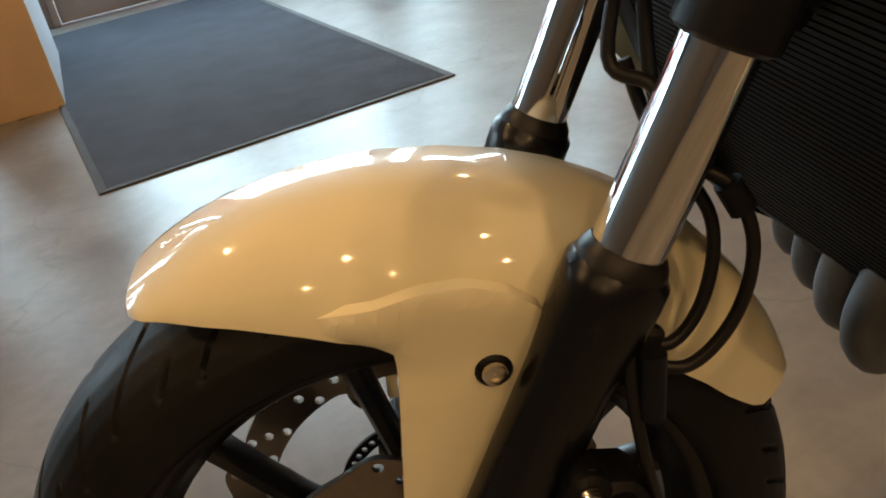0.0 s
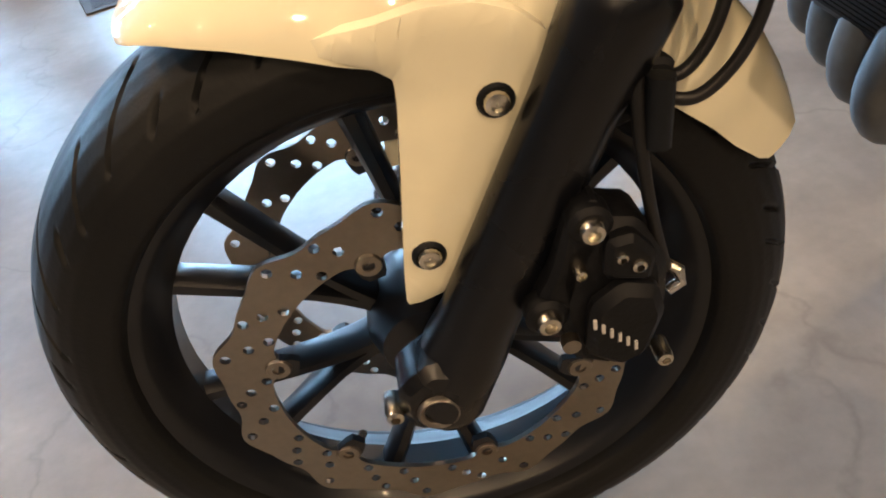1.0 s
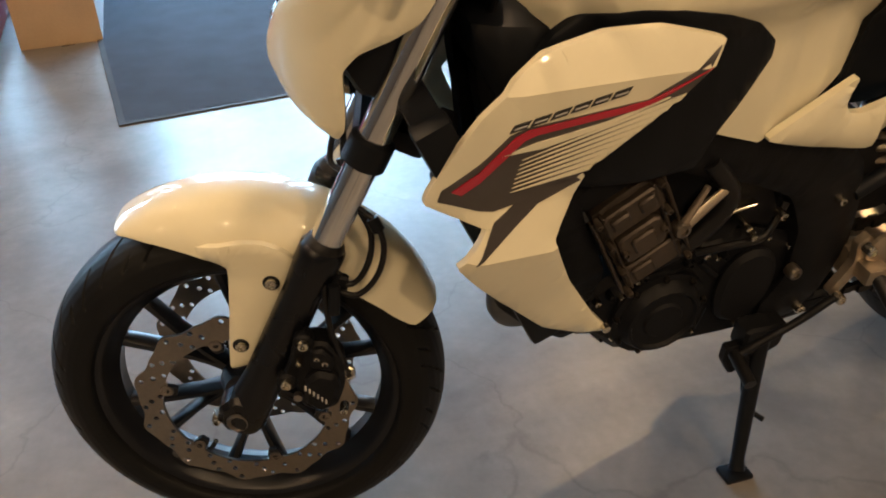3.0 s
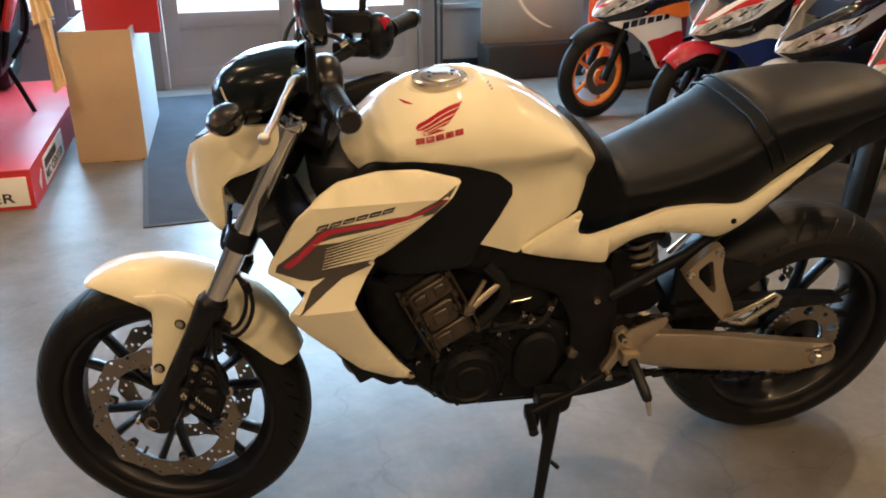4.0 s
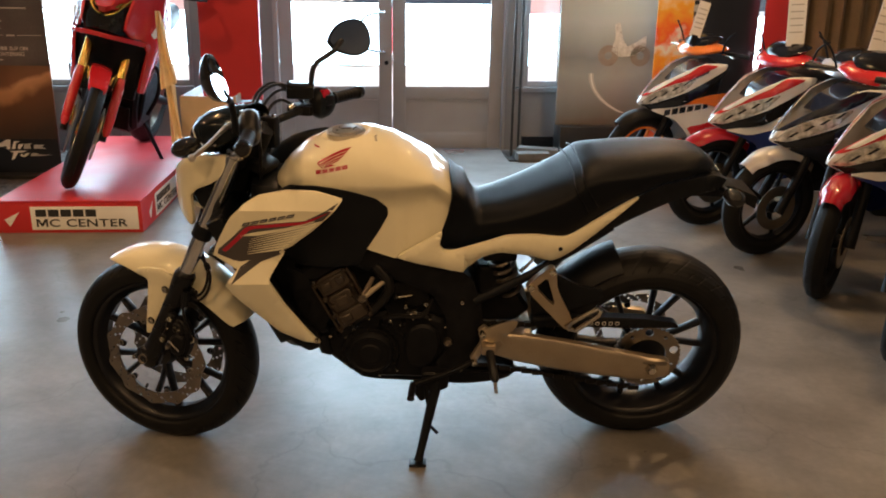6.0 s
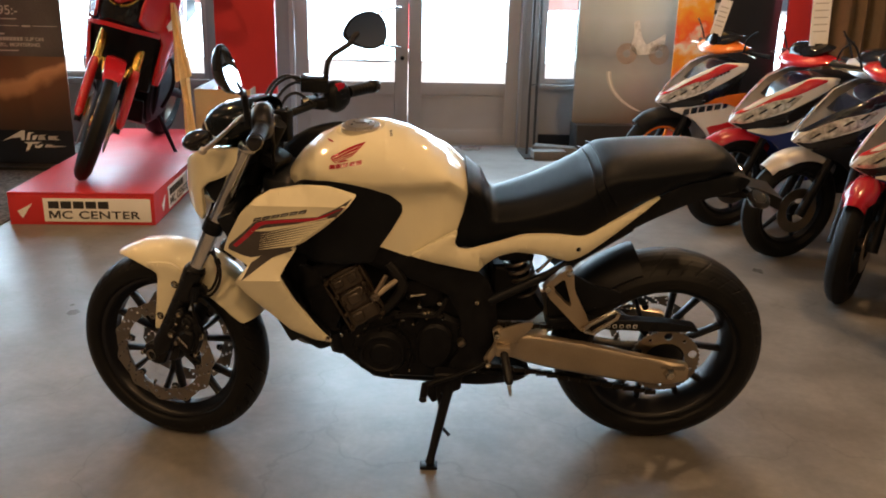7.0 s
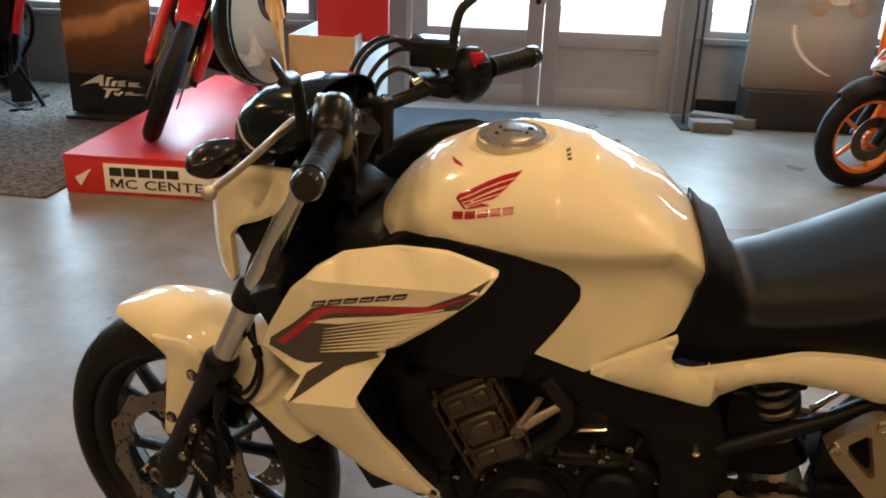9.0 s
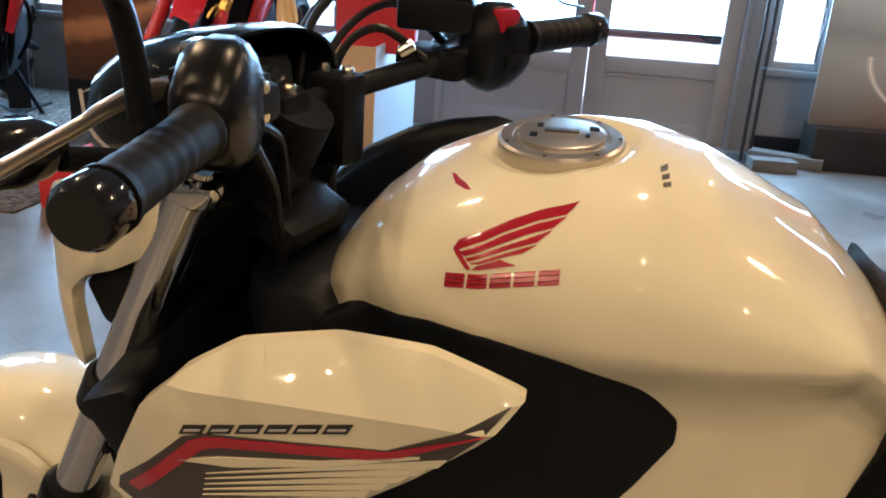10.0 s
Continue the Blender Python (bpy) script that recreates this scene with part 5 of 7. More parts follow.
# Black slabs added to block the view through the dark gaps.
part("bay_filler", slab([(0.40, 0.80), (0.46, 0.84), (0.70, 0.74), (0.72, 0.66), (0.90, 0.61), (0.945, 0.52), (0.95, 0.40), (0.86, 0.40), (0.80, 0.46), (0.60, 0.47), (0.46, 0.44), (0.40, 0.56)], -0.085, 0.085, 0.01), CASE, bike, "black slab added to fill the dark engine bay")
part("shock_gap_filler", slab([(0.94, 0.60), (0.985, 0.60), (1.06, 0.52), (1.10, 0.46), (1.06, 0.42), (0.95, 0.42)], -0.07, 0.07, 0.01), CASE, bike)
rings = [[(x, w * t, z0 + (z1 - z0) * q) for t, q in ((-0.9, 0), (0.9, 0), (1, 0.5), (0.8, 0.92), (0.5, 1), (-0.5, 1), (-0.8, 0.92), (-1, 0.5))] for x, w, z0, z1 in ((0.335, 0.075, 0.80, 0.845), (0.36, 0.105, 0.76, 0.852), (0.39, 0.112, 0.74, 0.852), (0.42, 0.108, 0.74, 0.845), (0.45, 0.08, 0.75, 0.82))]
part("tank_front_cover", loft(bmesh.new(), rings), SATIN, bike, "black cover in front of the fuel tank")

rings = []
for x, y, z in ((0.345, 0.150, 0.845), (0.36, 0.153, 0.860), (0.383, 0.156, 0.879), (0.426, 0.158, 0.903), (0.47, 0.157, 0.917), (0.515, 0.153, 0.926), (0.545, 0.146, 0.922), (0.562, 0.138, 0.908)):
    rings.append([(x, y - 0.016, z - 0.012), (x, y - 0.008, z - 0.001), (x, y, z + 0.002), (x, y + 0.009, z - 0.003), (x, y + 0.013, z - 0.03), (x, y + 0.015, z - 0.10), (x, y + 0.005, z - 0.13), (x, y - 0.016, z - 0.10)])
part("knee_cover", loft(bmesh.new(), rings), SATIN, bike, "smooth black cover beside the fuel tank", None, 50)

# ---- seat ----
STOP = [(0.80, 0.905), (0.83, 0.885), (0.865, 0.850), (0.895, 0.805), (0.925, 0.784), (0.99, 0.797), (1.06, 0.822), (1.12, 0.850), (1.17, 0.876), (1.195, 0.897), (1.215, 0.915), (1.25, 0.923), (1.35, 0.934), (1.45, 0.941), (1.52, 0.938), (1.555, 0.922), (1.58, 0.895)]
SBOT = [(0.80, 0.72), (0.83, 0.690), (0.86, 0.668), (0.92, 0.680), (0.99, 0.704), (1.06, 0.720), (1.123, 0.720), (1.185, 0.722), (1.247, 0.783), (1.31, 0.825), (1.42, 0.868), (1.52, 0.885), (1.58, 0.885)]
SHALF = [(0.80, 0.142), (0.84, 0.136), (0.88, 0.125), (0.94, 0.118), (1.05, 0.142), (1.15, 0.156), (1.22, 0.150), (1.35, 0.140), (1.48, 0.112), (1.55, 0.075), (1.58, 0.04)]


def even(line, n=22):
    """n points spread evenly along a line of (y, z)."""
    run = [0.0]
    for p, q in zip(line, line[1:]):
        run.append(run[-1] + math.hypot(q[0] - p[0], q[1] - p[1]))
    return [(lerp(list(zip(run, [p[0] for p in line])), run[-1] * k / (n - 1)), lerp(list(zip(run, [p[1] for p in line])), run[-1] * k / (n - 1))) for k in range(n)]


def tank_half(x, grow):
    zt, zc = lerp(TOP, x), min(0.872, lerp(TOP, x) - 0.02)
    pts = [(0.0, zt + grow)]
    for k in range(1, 13):
        z = zc + (zt - zc) * math.cos(math.pi / 2 * k / 12) ** (2 / 2.3)
        pts.append((tank_side(x, z) + grow, z + grow * math.cos(math.pi / 2 * k / 12)))
    zl = lerp(SBOT, x)
    for k in range(1, 9):
        z = zc + (zl - zc) * k / 8
        pts.append((tank_side(x, z) + grow, z))
    return pts


def seat_half(x):
    zt, zb, w = lerp(STOP, x), lerp(SBOT, x), lerp(SHALF, x)
    half = [(w * k / 10, zt - 0.004 - 0.030 * (k / 10) ** 4) for k in range(11)]
    zs = half[-1][1]
    return half + [(w * (1 + 0.02 * math.sin(math.pi * k / 8) - 0.10 * (k / 8) ** 2), zs + (zb - zs) * k / 8) for k in range(1, 9)]


rings = []
for i in range(52):
    x = 0.812 + (1.58 - 0.812) * i / 51
    t = min(i / 8, 1.0)
    t = t * t * (3 - 2 * t)
    row = []
    for (ya, za), (yb_, zb_) in zip(even(tank_half(min(x + 0.042 * max(0.0, 1 - i / 10), 0.88), 0.007)), even(seat_half(x))):
        y, z = ya + (yb_ - ya) * t, za + (zb_ - za) * t
        edge = lerp([(0.70, 0.832), (0.741, 0.847), (0.777, 0.858), (0.829, 0.867), (0.874, 0.862), (0.905, 0.838), (0.95, 0.80)], z)
        row.append((x + (edge - 0.812) * max(0.0, 1 - i / 10), y, z))
    rings.append([(q, -y, z) for q, y, z in row] + [(q, y, z) for q, y, z in reversed(row[1:])])
seat = part("seat", loft(bmesh.new(), rings), VINYL, bike, "black stepped vinyl seat", None, 50)
for s in (-1, 1):
    part("seat_seam", tube(bmesh.new(), spline([(1.186, s * 0.0, 0.8895), (1.184, s * 0.09, 0.886), (1.182, s * 0.147, 0.868), (1.205, s * 0.155, 0.830), (1.222, s * 0.149, 0.800)], 5), 0.0022, 8), VINYL, seat)
    part("seat_seam", tube(bmesh.new(), spline([(1.208, s * 0.0, 0.9035), (1.206, s * 0.09, 0.901), (1.203, s * 0.142, 0.885), (1.228, s * 0.152, 0.842), (1.246, s * 0.146, 0.815)], 5), 0.0026, 8), VINYL, seat)

# tail cover
TC = [(0.716, 0.664), (0.78, 0.702), (0.842, 0.739), (0.836, 0.715), (0.834, 0.698), (0.845, 0.683), (0.868, 0.680), (0.943, 0.705), (1.013, 0.731), (1.097, 0.735), (1.17, 0.729), (1.236, 0.768), (1.33, 0.826), (1.358, 0.839), (1.322, 0.803), (1.242, 0.732), (1.168, 0.672), (1.134, 0.655), (1.082, 0.671), (0.995, 0.682), (0.948, 0.664), (0.90, 0.617), (0.79, 0.642)]
for s in (-1, 1):
    tc = part("tail_cover", panel(TC, lambda x, z: lerp([(0.71, 0.150), (0.85, 0.146), (1.0, 0.152), (1.15, 0.158), (1.36, 0.138)], x) - 0.25 * max(0, 0.69 - z) * (x > 0.9), 0.012, 0.02, s, 0.006, 0.012, 0.12), PEARL, bike, "pearl white tail side cover")
    bolt(tc, (1.155, s * 0.158, 0.699), 0.006, 0.003, SATIN, s)
part("seat_cowl_lower", panel([(1.20, 0.74), (1.33, 0.815), (1.42, 0.86), (1.56, 0.885), (1.60, 0.87), (1.58, 0.84), (1.46, 0.815), (1.34, 0.76), (1.22, 0.69), (1.13, 0.64), (1.10, 0.655)], lambda x, z: 0.118 - 0.10 * max(0, x - 1.3), 0.21, 0.04, -1, 0.006, 0.01), SATIN, bike, "black tail underside")
part("tail_lamp", slab([(1.555, 0.865), (1.585, 0.885), (1.595, 0.872), (1.575, 0.848)], -0.05, 0.05, 0.006), SMOKE, bike, "dark tail lamp lens")
part("plate_bracket", loft(bmesh.new(), [[(x, y, z) for y, z in ((-w, z0), (w, z0), (w, z1), (-w, z1))] for x, w, z0, z1 in ((1.46, 0.05, 0.81, 0.86), (1.56, 0.045, 0.805, 0.845), (1.64, 0.04, 0.80, 0.83), (1.70, 0.06, 0.775, 0.81))]), SATIN, bike, "black number plate bracket")
for s in (-1, 1):
    st = part("rear_signal", tube(bmesh.new(), [(1.60, s * 0.03, 0.83), (1.605, s * 0.11, 0.838)], 0.009, 10), SATIN, bike, "black rear indicator")
    rings = [[(1.605 + 1.0 * r * math.cos(a), s * (0.105 + t), 0.84 + 0.75 * r * math.sin(a)) for a in [2 * math.pi * j / 14 for j in range(14)]] for t, r in ((0, 0.008), (0.008, 0.024), (0.04, 0.028), (0.062, 0.018), (0.068, 0.006))]
    part("lamp_body", loft(bmesh.new(), rings), GLOSS, st)

# ---- engine ----
eng = part("engine", slab([(0.50, 0.40), (0.575, 0.44), (0.66, 0.47), (0.78, 0.47), (0.87, 0.44), (0.90, 0.36), (0.88, 0.27), (0.80, 0.245), (0.66, 0.25), (0.58, 0.275), (0.52, 0.33)], -0.105, 0.12, 0.012), CASE, bike, "black and grey four-cylinder engine")
cyl = [(0.488, 0.572), (0.582, 0.632), (0.64, 0.485), (0.575, 0.425)]
part("cylinder_block", panel(cyl, lambda x, z: 0.126, 0.24, 0.03, -1, 0.006, 0.01, 0.08), ENGINE, eng, "grey cast cylinder block")
# raised ribs and cover plates of the cylinder side


def cyl_pt(a, b):
    p = Vector((0.488, 0.572)) + Vector((0.094, 0.060)) * b + Vector((0.0725, -0.147)) * a
    return (p.x, p.y)


for a0, a1, b0, b1, h in ((0.04, 0.30, 0.10, 0.92, 0.010), (0.34, 0.66, 0.18, 0.80, 0.013), (0.40, 0.58, 0.34, 0.66, 0.019), (0.72, 0.97, 0.08, 0.92, 0.008), (0.08, 0.20, 0.2, 0.45, 0.018), (0.08, 0.22, 0.6, 0.82, 0.016), (0.76, 0.9, 0.2, 0.5, 0.014)):
    part("cast_rib", slab([cyl_pt(a0, b0), cyl_pt(a0, b1), cyl_pt(a1, b1), cyl_pt(a1, b0)], -0.1255 - h, -0.12, 0.003), ENGINE, eng)
for b in (0.0, 0.14, 0.86, 1.0):
    part("cast_rib", slab([cyl_pt(0.02, b - 0.022), cyl_pt(0.02, b + 0.022), cyl_pt(0.98, b + 0.022), cyl_pt(0.98, b - 0.022)], -0.137, -0.12, 0.003), ENGINE, eng)
for a, b in ((0.03, 0.06), (0.03, 0.94), (0.34, 0.1), (0.34, 0.9), (0.68, 0.1), (0.68, 0.9), (0.97, 0.06), (0.97, 0.94), (0.5, 0.22), (0.5, 0.78)):
    x, z = cyl_pt(a, b)
    bolt(eng, (x, -0.140, z), 0.0055, 0.006, ENGINE)
part("head_cover", slab([(0.45, 0.60), (0.51, 0.655), (0.60, 0.665), (0.588, 0.63), (0.486, 0.568)], -0.118, 0.118, 0.01), CASE, eng)
part("alternator_cover", lathe(bmesh.new(), [(0.0005, -0.020), (0.030, -0.020), (0.034, -0.016), (0.052, -0.016), (0.056, -0.021), (0.060, -0.021), (0.066, -0.012), (0.070, -0.004), (0.080, -0.003), (0.083, 0.01)], 24, (0.642, -0.112, 0.345)), CASE, eng, "round black alternator cover")
for k in range(9):
    a = 2 * math.pi * k / 9 + 0.2
    bolt(eng, (0.642 + 0.075 * math.cos(a), -0.116, 0.345 + 0.075 * math.sin(a)), 0.0052, 0.006, DARKSTEEL)
part("sprocket_cover", slab([(0.745, 0.42), (0.79, 0.445), (0.835, 0.42), (0.845, 0.35), (0.81, 0.29), (0.755, 0.295), (0.735, 0.35)], -0.122, -0.10, 0.008, 0.25, 2), CASE, eng, "black sprocket cover")
for x, z, x1, z1 in ((0.60, 0.415, 0.69, 0.432), (0.70, 0.43, 0.735, 0.395), (0.73, 0.33, 0.72, 0.285), (0.70, 0.275, 0.60, 0.285), (0.565, 0.33, 0.575, 0.39)):
    part("cast_rib", bar((x, -0.106, z), (x1, -0.106, z1), 0.006, 8), CASE, eng)
for x, z, r in ((0.596, 0.418, 0.0045), (0.575, 0.392, 0.0045), (0.565, 0.345, 0.004), (0.572, 0.305, 0.0045), (0.612, 0.277, 0.004), (0.668, 0.262, 0.0045), (0.718, 0.278, 0.004), (0.728, 0.432, 0.0045), (0.765, 0.452, 0.004), (0.812, 0.452, 0.0045), (0.855, 0.425, 0.004), (0.868, 0.375, 0.0045), (0.858, 0.305, 0.004), (0.80, 0.272, 0.0045), (0.69, 0.462, 0.0045), (0.64, 0.452, 0.004)):
    bolt(eng, (x, -0.107, z), r, 0.006, BOLT)
part("starter_motor", bar((0.72, -0.10, 0.495), (0.72, 0.06, 0.495), 0.036, 18), CASE, eng)
part("throttle_body", slab([(0.66, 0.52), (0.71, 0.58), (0.80, 0.565), (0.83, 0.50), (0.78, 0.475), (0.69, 0.48)], -0.10, 0.10, 0.012), CASE, eng)
for x, z in ((0.715, 0.523), (0.745, 0.505), (0.77, 0.478), (0.70, 0.45), (0.735, 0.44), (0.585, 0.44), (0.60, 0.432), (0.552, 0.405), (0.53, 0.40), (0.675, 0.44)):
    bolt(eng, (x, -0.112, z), 0.0062, 0.010, BOLT if (x + z) % 0.02 < 0.012 else CASE)
part("coolant_hose", tube(bmesh.new(), spline([(0.60, -0.11, 0.45), (0.66, -0.125, 0.50), (0.70, -0.13, 0.57), (0.66, -0.12, 0.63)], 6), 0.014, 12), RUBBER, eng)
part("wiring", tube(bmesh.new(), spline([(0.68, -0.115, 0.46), (0.73, -0.13, 0.475), (0.79, -0.12, 0.47), (0.82, -0.11, 0.52)], 6), 0.006, 8), RUBBER, eng)
part("bright_bracket", slab([(0.715, 0.522), (0.76, 0.53), (0.765, 0.535), (0.72, 0.530)], -0.118, -0.10, 0.002), BOLT, eng)
part("sump", slab([(0.56, 0.27), (0.70, 0.25), (0.84, 0.25), (0.90, 0.265), (0.93, 0.215), (0.86, 0.20), (0.62, 0.215)], -0.07, 0.09, 0.012), CASE, eng)
# radiator, cooling fan cage, headers
RT = Matrix.Translation((0.340, 0, 0.608)) @ pose(0, 0, 0, 0, -25, 0)
part("radiator", box(bmesh.new(), (-0.022, -0.165, -0.20), (0.016, 0.165, 0.20), 0.006, RT), SATIN, bike, "black radiator core")
bm = bmesh.new()
for k in range(56):
    z = -0.185 + 0.0067 * k
    box(bm, (-0.0232, -0.150, z - 0.0022), (-0.0215, 0.150, z + 0.0022), 0, RT)
tagged(part("radiator_core", bm, GRIPRUBBER, bike), kind="stuff")
for s in (-1, 1):
    part("radiator_tank", box(bmesh.new(), (-0.026, s * 0.165 - 0.018, -0.20), (0.02, s * 0.165 + 0.018, 0.20), 0.008, RT), SATIN, bike)
for s in (-1, 1):
    part("belly_cover", panel([(0.345, 0.50), (0.364, 0.455), (0.412, 0.402), (0.47, 0.360), (0.50, 0.372), (0.50, 0.42), (0.42, 0.49), (0.37, 0.54)], lambda x, z: 0.138, 0.022, 0.04, s, 0.006, 0.010), SATIN, bike, "black lower radiator cover")
    # Black panel added to hide the pipe starts, where only darkness shows.
    part("pipe_cover", panel([(0.42, 0.62), (0.475, 0.598), (0.492, 0.55), (0.532, 0.465), (0.515, 0.42), (0.47, 0.45), (0.43, 0.53)], lambda x, z: 0.122, 0.02, 0.04, s, 0.004, 0.008), CASE, bike)
for k, y in enumerate((-0.058, -0.012, 0.034, 0.080)):
    o = (-0.012, 0.004, 0.022, 0.040)[k]
    p = [(0.500, y * 1.4 - 0.01, 0.565), (0.455, y * 1.3, 0.535), (0.425 + o, y * 1.1, 0.47), (0.410 + o, y, 0.41), (0.414 + o, y, 0.374), (0.442 + o, y + 0.004, 0.349), (0.52, 0.02 + y * 0.7, 0.318), (0.62, 0.06 + y * 0.4, 0.28)]
    part("header_pipe", tube(bmesh.new(), spline(p, 6), 0.0195, 14), HEADER, bike, "grey steel exhaust header")
part("collector", tube(bmesh.new(), [(0.60, 0.06, 0.25), (0.72, 0.07, 0.235), (0.86, 0.10, 0.22)], [0.04, 0.05, 0.045], 18), CASE, bike)
part("silencer", tube(bmesh.new(), [(0.84, 0.13, 0.20), (0.90, 0.15, 0.22), (1.15, 0.18, 0.30), (1.18, 0.185, 0.31)], [0.03, 0.055, 0.055, 0.045], 22), HEADER, bike, "stubby steel silencer")
part("muffler_box", slab([(0.83, 0.275), (1.04, 0.262), (1.075, 0.245), (1.04, 0.212), (0.92, 0.196), (0.83, 0.205)], -0.075, 0.10, 0.012, 0.2, 2), CASE, bike, "black muffler box under the engine")
part("horn", lathe(bmesh.new(), [(0.0005, -0.02), (0.03, -0.018), (0.034, 0.0), (0.02, 0.02), (0.0005, 0.024)], 20), CASE, bike, m=pose(0.30, -0.06, 0.70, 0, 0, 60))
part("lower_lamp_bracket", tube(bmesh.new(), [(0.505, -0.10, 0.40), (0.515, -0.10, 0.345), (0.53, -0.10, 0.335)], [0.02, 0.017, 0.01], 10), SATIN, bike)

# ---- swingarm, chain, rear end ----
for s in (-1, 1):
    rings = []
    for x, zm, hh, y in ((0.955, 0.388, 0.026, 0.118), (0.985, 0.386, 0.034, 0.126), (1.05, 0.378, 0.045, 0.134), (1.12, 0.366, 0.048, 0.138), (1.20, 0.352, 0.049, 0.140), (1.30, 0.333, 0.046, 0.142), (1.40, 0.316, 0.042, 0.143), (1.45, 0.310, 0.037, 0.143), (1.485, 0.311, 0.031, 0.143), (1.500, 0.312, 0.022, 0.143)):
        rings.append([(x, s * (y + 0.016 * a), zm + hh * b) for a, b in ((-1, -1), (0.45, -1), (0.85, -0.82), (1.0, -0.35), (1.0, 0.30), (0.80, 0.78), (0.45, 0.95), (-0.4, 1.0), (-1, 0.9), (-1, 0))])
    sa = part("swingarm", loft(bmesh.new(), rings), ALU, bike, "cast aluminium swingarm", None, 30)
    part("axle_block", box(bmesh.new(), (1.418, s * 0.150 - 0.008, 0.295), (1.492, s * 0.150 + 0.008, 0.338), 0.004), STEEL, sa)
    part("axle_nut", lathe(bmesh.new(), [(0.0005, -0.020), (0.010, -0.020), (0.017, -0.012), (0.019, 0.0), (0.019, 0.01)], 6, (1.447, s * 0.156, 0.316)), BOLT, sa)
part("cross_piece", box(bmesh.new(), (1.02, -0.11, 0.33), (1.11, 0.11, 0.40), 0.012), ALU, bike)
rc = [(1.447 + (0.100 + (0.003 if k % 2 else -0.002)) * math.cos(2 * math.pi * k / 84), 0.315 + (0.100 + (0.003 if k % 2 else -0.002)) * math.sin(2 * math.pi * k / 84)) for k in range(84)]
holes = [ring_pts(1.447, 0.315, 0.060, 30)] + [ring_pts(1.447 + 0.083 * math.cos(a), 0.315 + 0.083 * math.sin(a), 0.013, 12) for a in [0.3 + 2 * math.pi * k / 5 for k in range(5)]] + [ring_pts(1.447 + 0.083 * math.cos(a), 0.315 + 0.083 * math.sin(a), 0.006, 8) for a in [0.93 + 2 * math.pi * k / 5 for k in range(5)]]
part("sprocket", holed(rc, holes, -0.098, -0.092), STEEL, rw, "toothed steel sprocket", Matrix.Translation(-RC))
part("sprocket_carrier", lathe(bmesh.new(), [(0.02, -0.09), (0.06, -0.088), (0.066, -0.08), (0.066, -0.04), (0.04, -0.03)], 30), WHEELBLACK, rw)
wave_disc(rw, 0.085, 0.12, 0.09, 10)
for z0, z1, zz in ((0.425, 0.428, 1), (0.205, 0.322, -1)):
    bm = bmesh.new()
    for k in range(40):
        t = k / 39
        x, z = 0.80 + (1.43 - 0.80) * t, z0 + (z1 - z0) * (1 - t if zz < 0 else t)
        box(bm, (x - 0.0085, -0.103 + 0.004 * (k % 2), z - 0.007), (x + 0.0085, -0.087 - 0.004 * (k % 2), z + 0.007), 0.0)
    tagged(part("chain_run", bm, DARKSTEEL, bike, "steel drive chain"), kind="stuff")
part("chain_guard", panel([(1.10, 0.455), (1.20, 0.458), (1.42, 0.450), (1.515, 0.436), (1.53, 0.42), (1.42, 0.418), (1.22, 0.425), (1.10, 0.43)], lambda x, z: 0.110, 0.03, 0.03, -1, 0.005, 0.01), SATIN, bike, "black chain guard")
for k in range(5):
    x = 1.27 + 0.019 * k
    part("guard_mark", lathe(bmesh.new(), [(0.004, -0.0012), (0.0062, -0.0012), (0.0065, 0.0)], 12, (x, -0.1105, 0.4375)), GREYINK, bike)


def hug_ring(a, inset):
    r1, w = 0.342 - inset, 0.088 - inset
    return [RC + Vector(((r1 - 0.05 * abs(t) ** 3) * math.cos(radians(a)), w * t, (r1 - 0.05 * abs(t) ** 3) * math.sin(radians(a)))) for t in (-1, -0.9, -0.7, -0.4, 0, 0.4, 0.7, 0.9, 1)]


bm = loft(bmesh.new(), [hug_ring(a, 0) + list(reversed(hug_ring(a, 0.005))) for a in (108, 111, 115, 120, 126, 132, 138, 144, 150, 156, 162)])
hg = part("rear_hugger", bm, SATIN, bike, "black rear wheel hugger", None, 60)
part("hugger_arm", panel([(1.09, 0.60), (1.17, 0.585), (1.22, 0.555), (1.30, 0.535), (1.30, 0.505), (1.20, 0.47), (1.10, 0.44)], lambda x, z: 0.098, 0.012, 0.03, -1, 0.004, 0.008), SATIN, hg)

# subframe, shock
for s in (-1, 1):
    part("subframe_tube", tube(bmesh.new(), [(0.935, s * 0.115, 0.515), (1.09, s * 0.115, 0.600), (1.30, s * 0.10, 0.74)], 0.013, 12), SATIN, bike)
coil = []
SA, SB = Vector((1.00, -0.055, 0.650)), Vector((1.045, -0.04, 0.50))
dd = (SA - SB)
e1 = dd.orthogonal().normalized()
e2 = dd.normalized().cross(e1)
for k in range(97):
    t = k / 96
    a = 2 * math.pi * 6 * t
    coil.append(SB + dd * t + 0.034 * (e1 * math.cos(a) + e2 * math.sin(a)))
shock = part("shock_absorber", tube(bmesh.new(), [SB - dd * 0.2, SB, SA, SA + dd * 0.2], 0.021, 16), CASE, bike, "rear shock with bare steel spring")
part("spring", tube(bmesh.new(), coil, 0.0062, 8), STEEL, shock, "bare steel coil spring")
part("shock_mount", box(bmesh.new(), (0.955, -0.10, 0.63), (1.05, 0.02, 0.672), 0.01), CASE, bike)
part("shock_linkage", tube(bmesh.new(), [(1.05, -0.06, 0.655), (1.10, -0.10, 0.645), (1.06, -0.10, 0.60)], 0.006, 8), BOLT, bike)

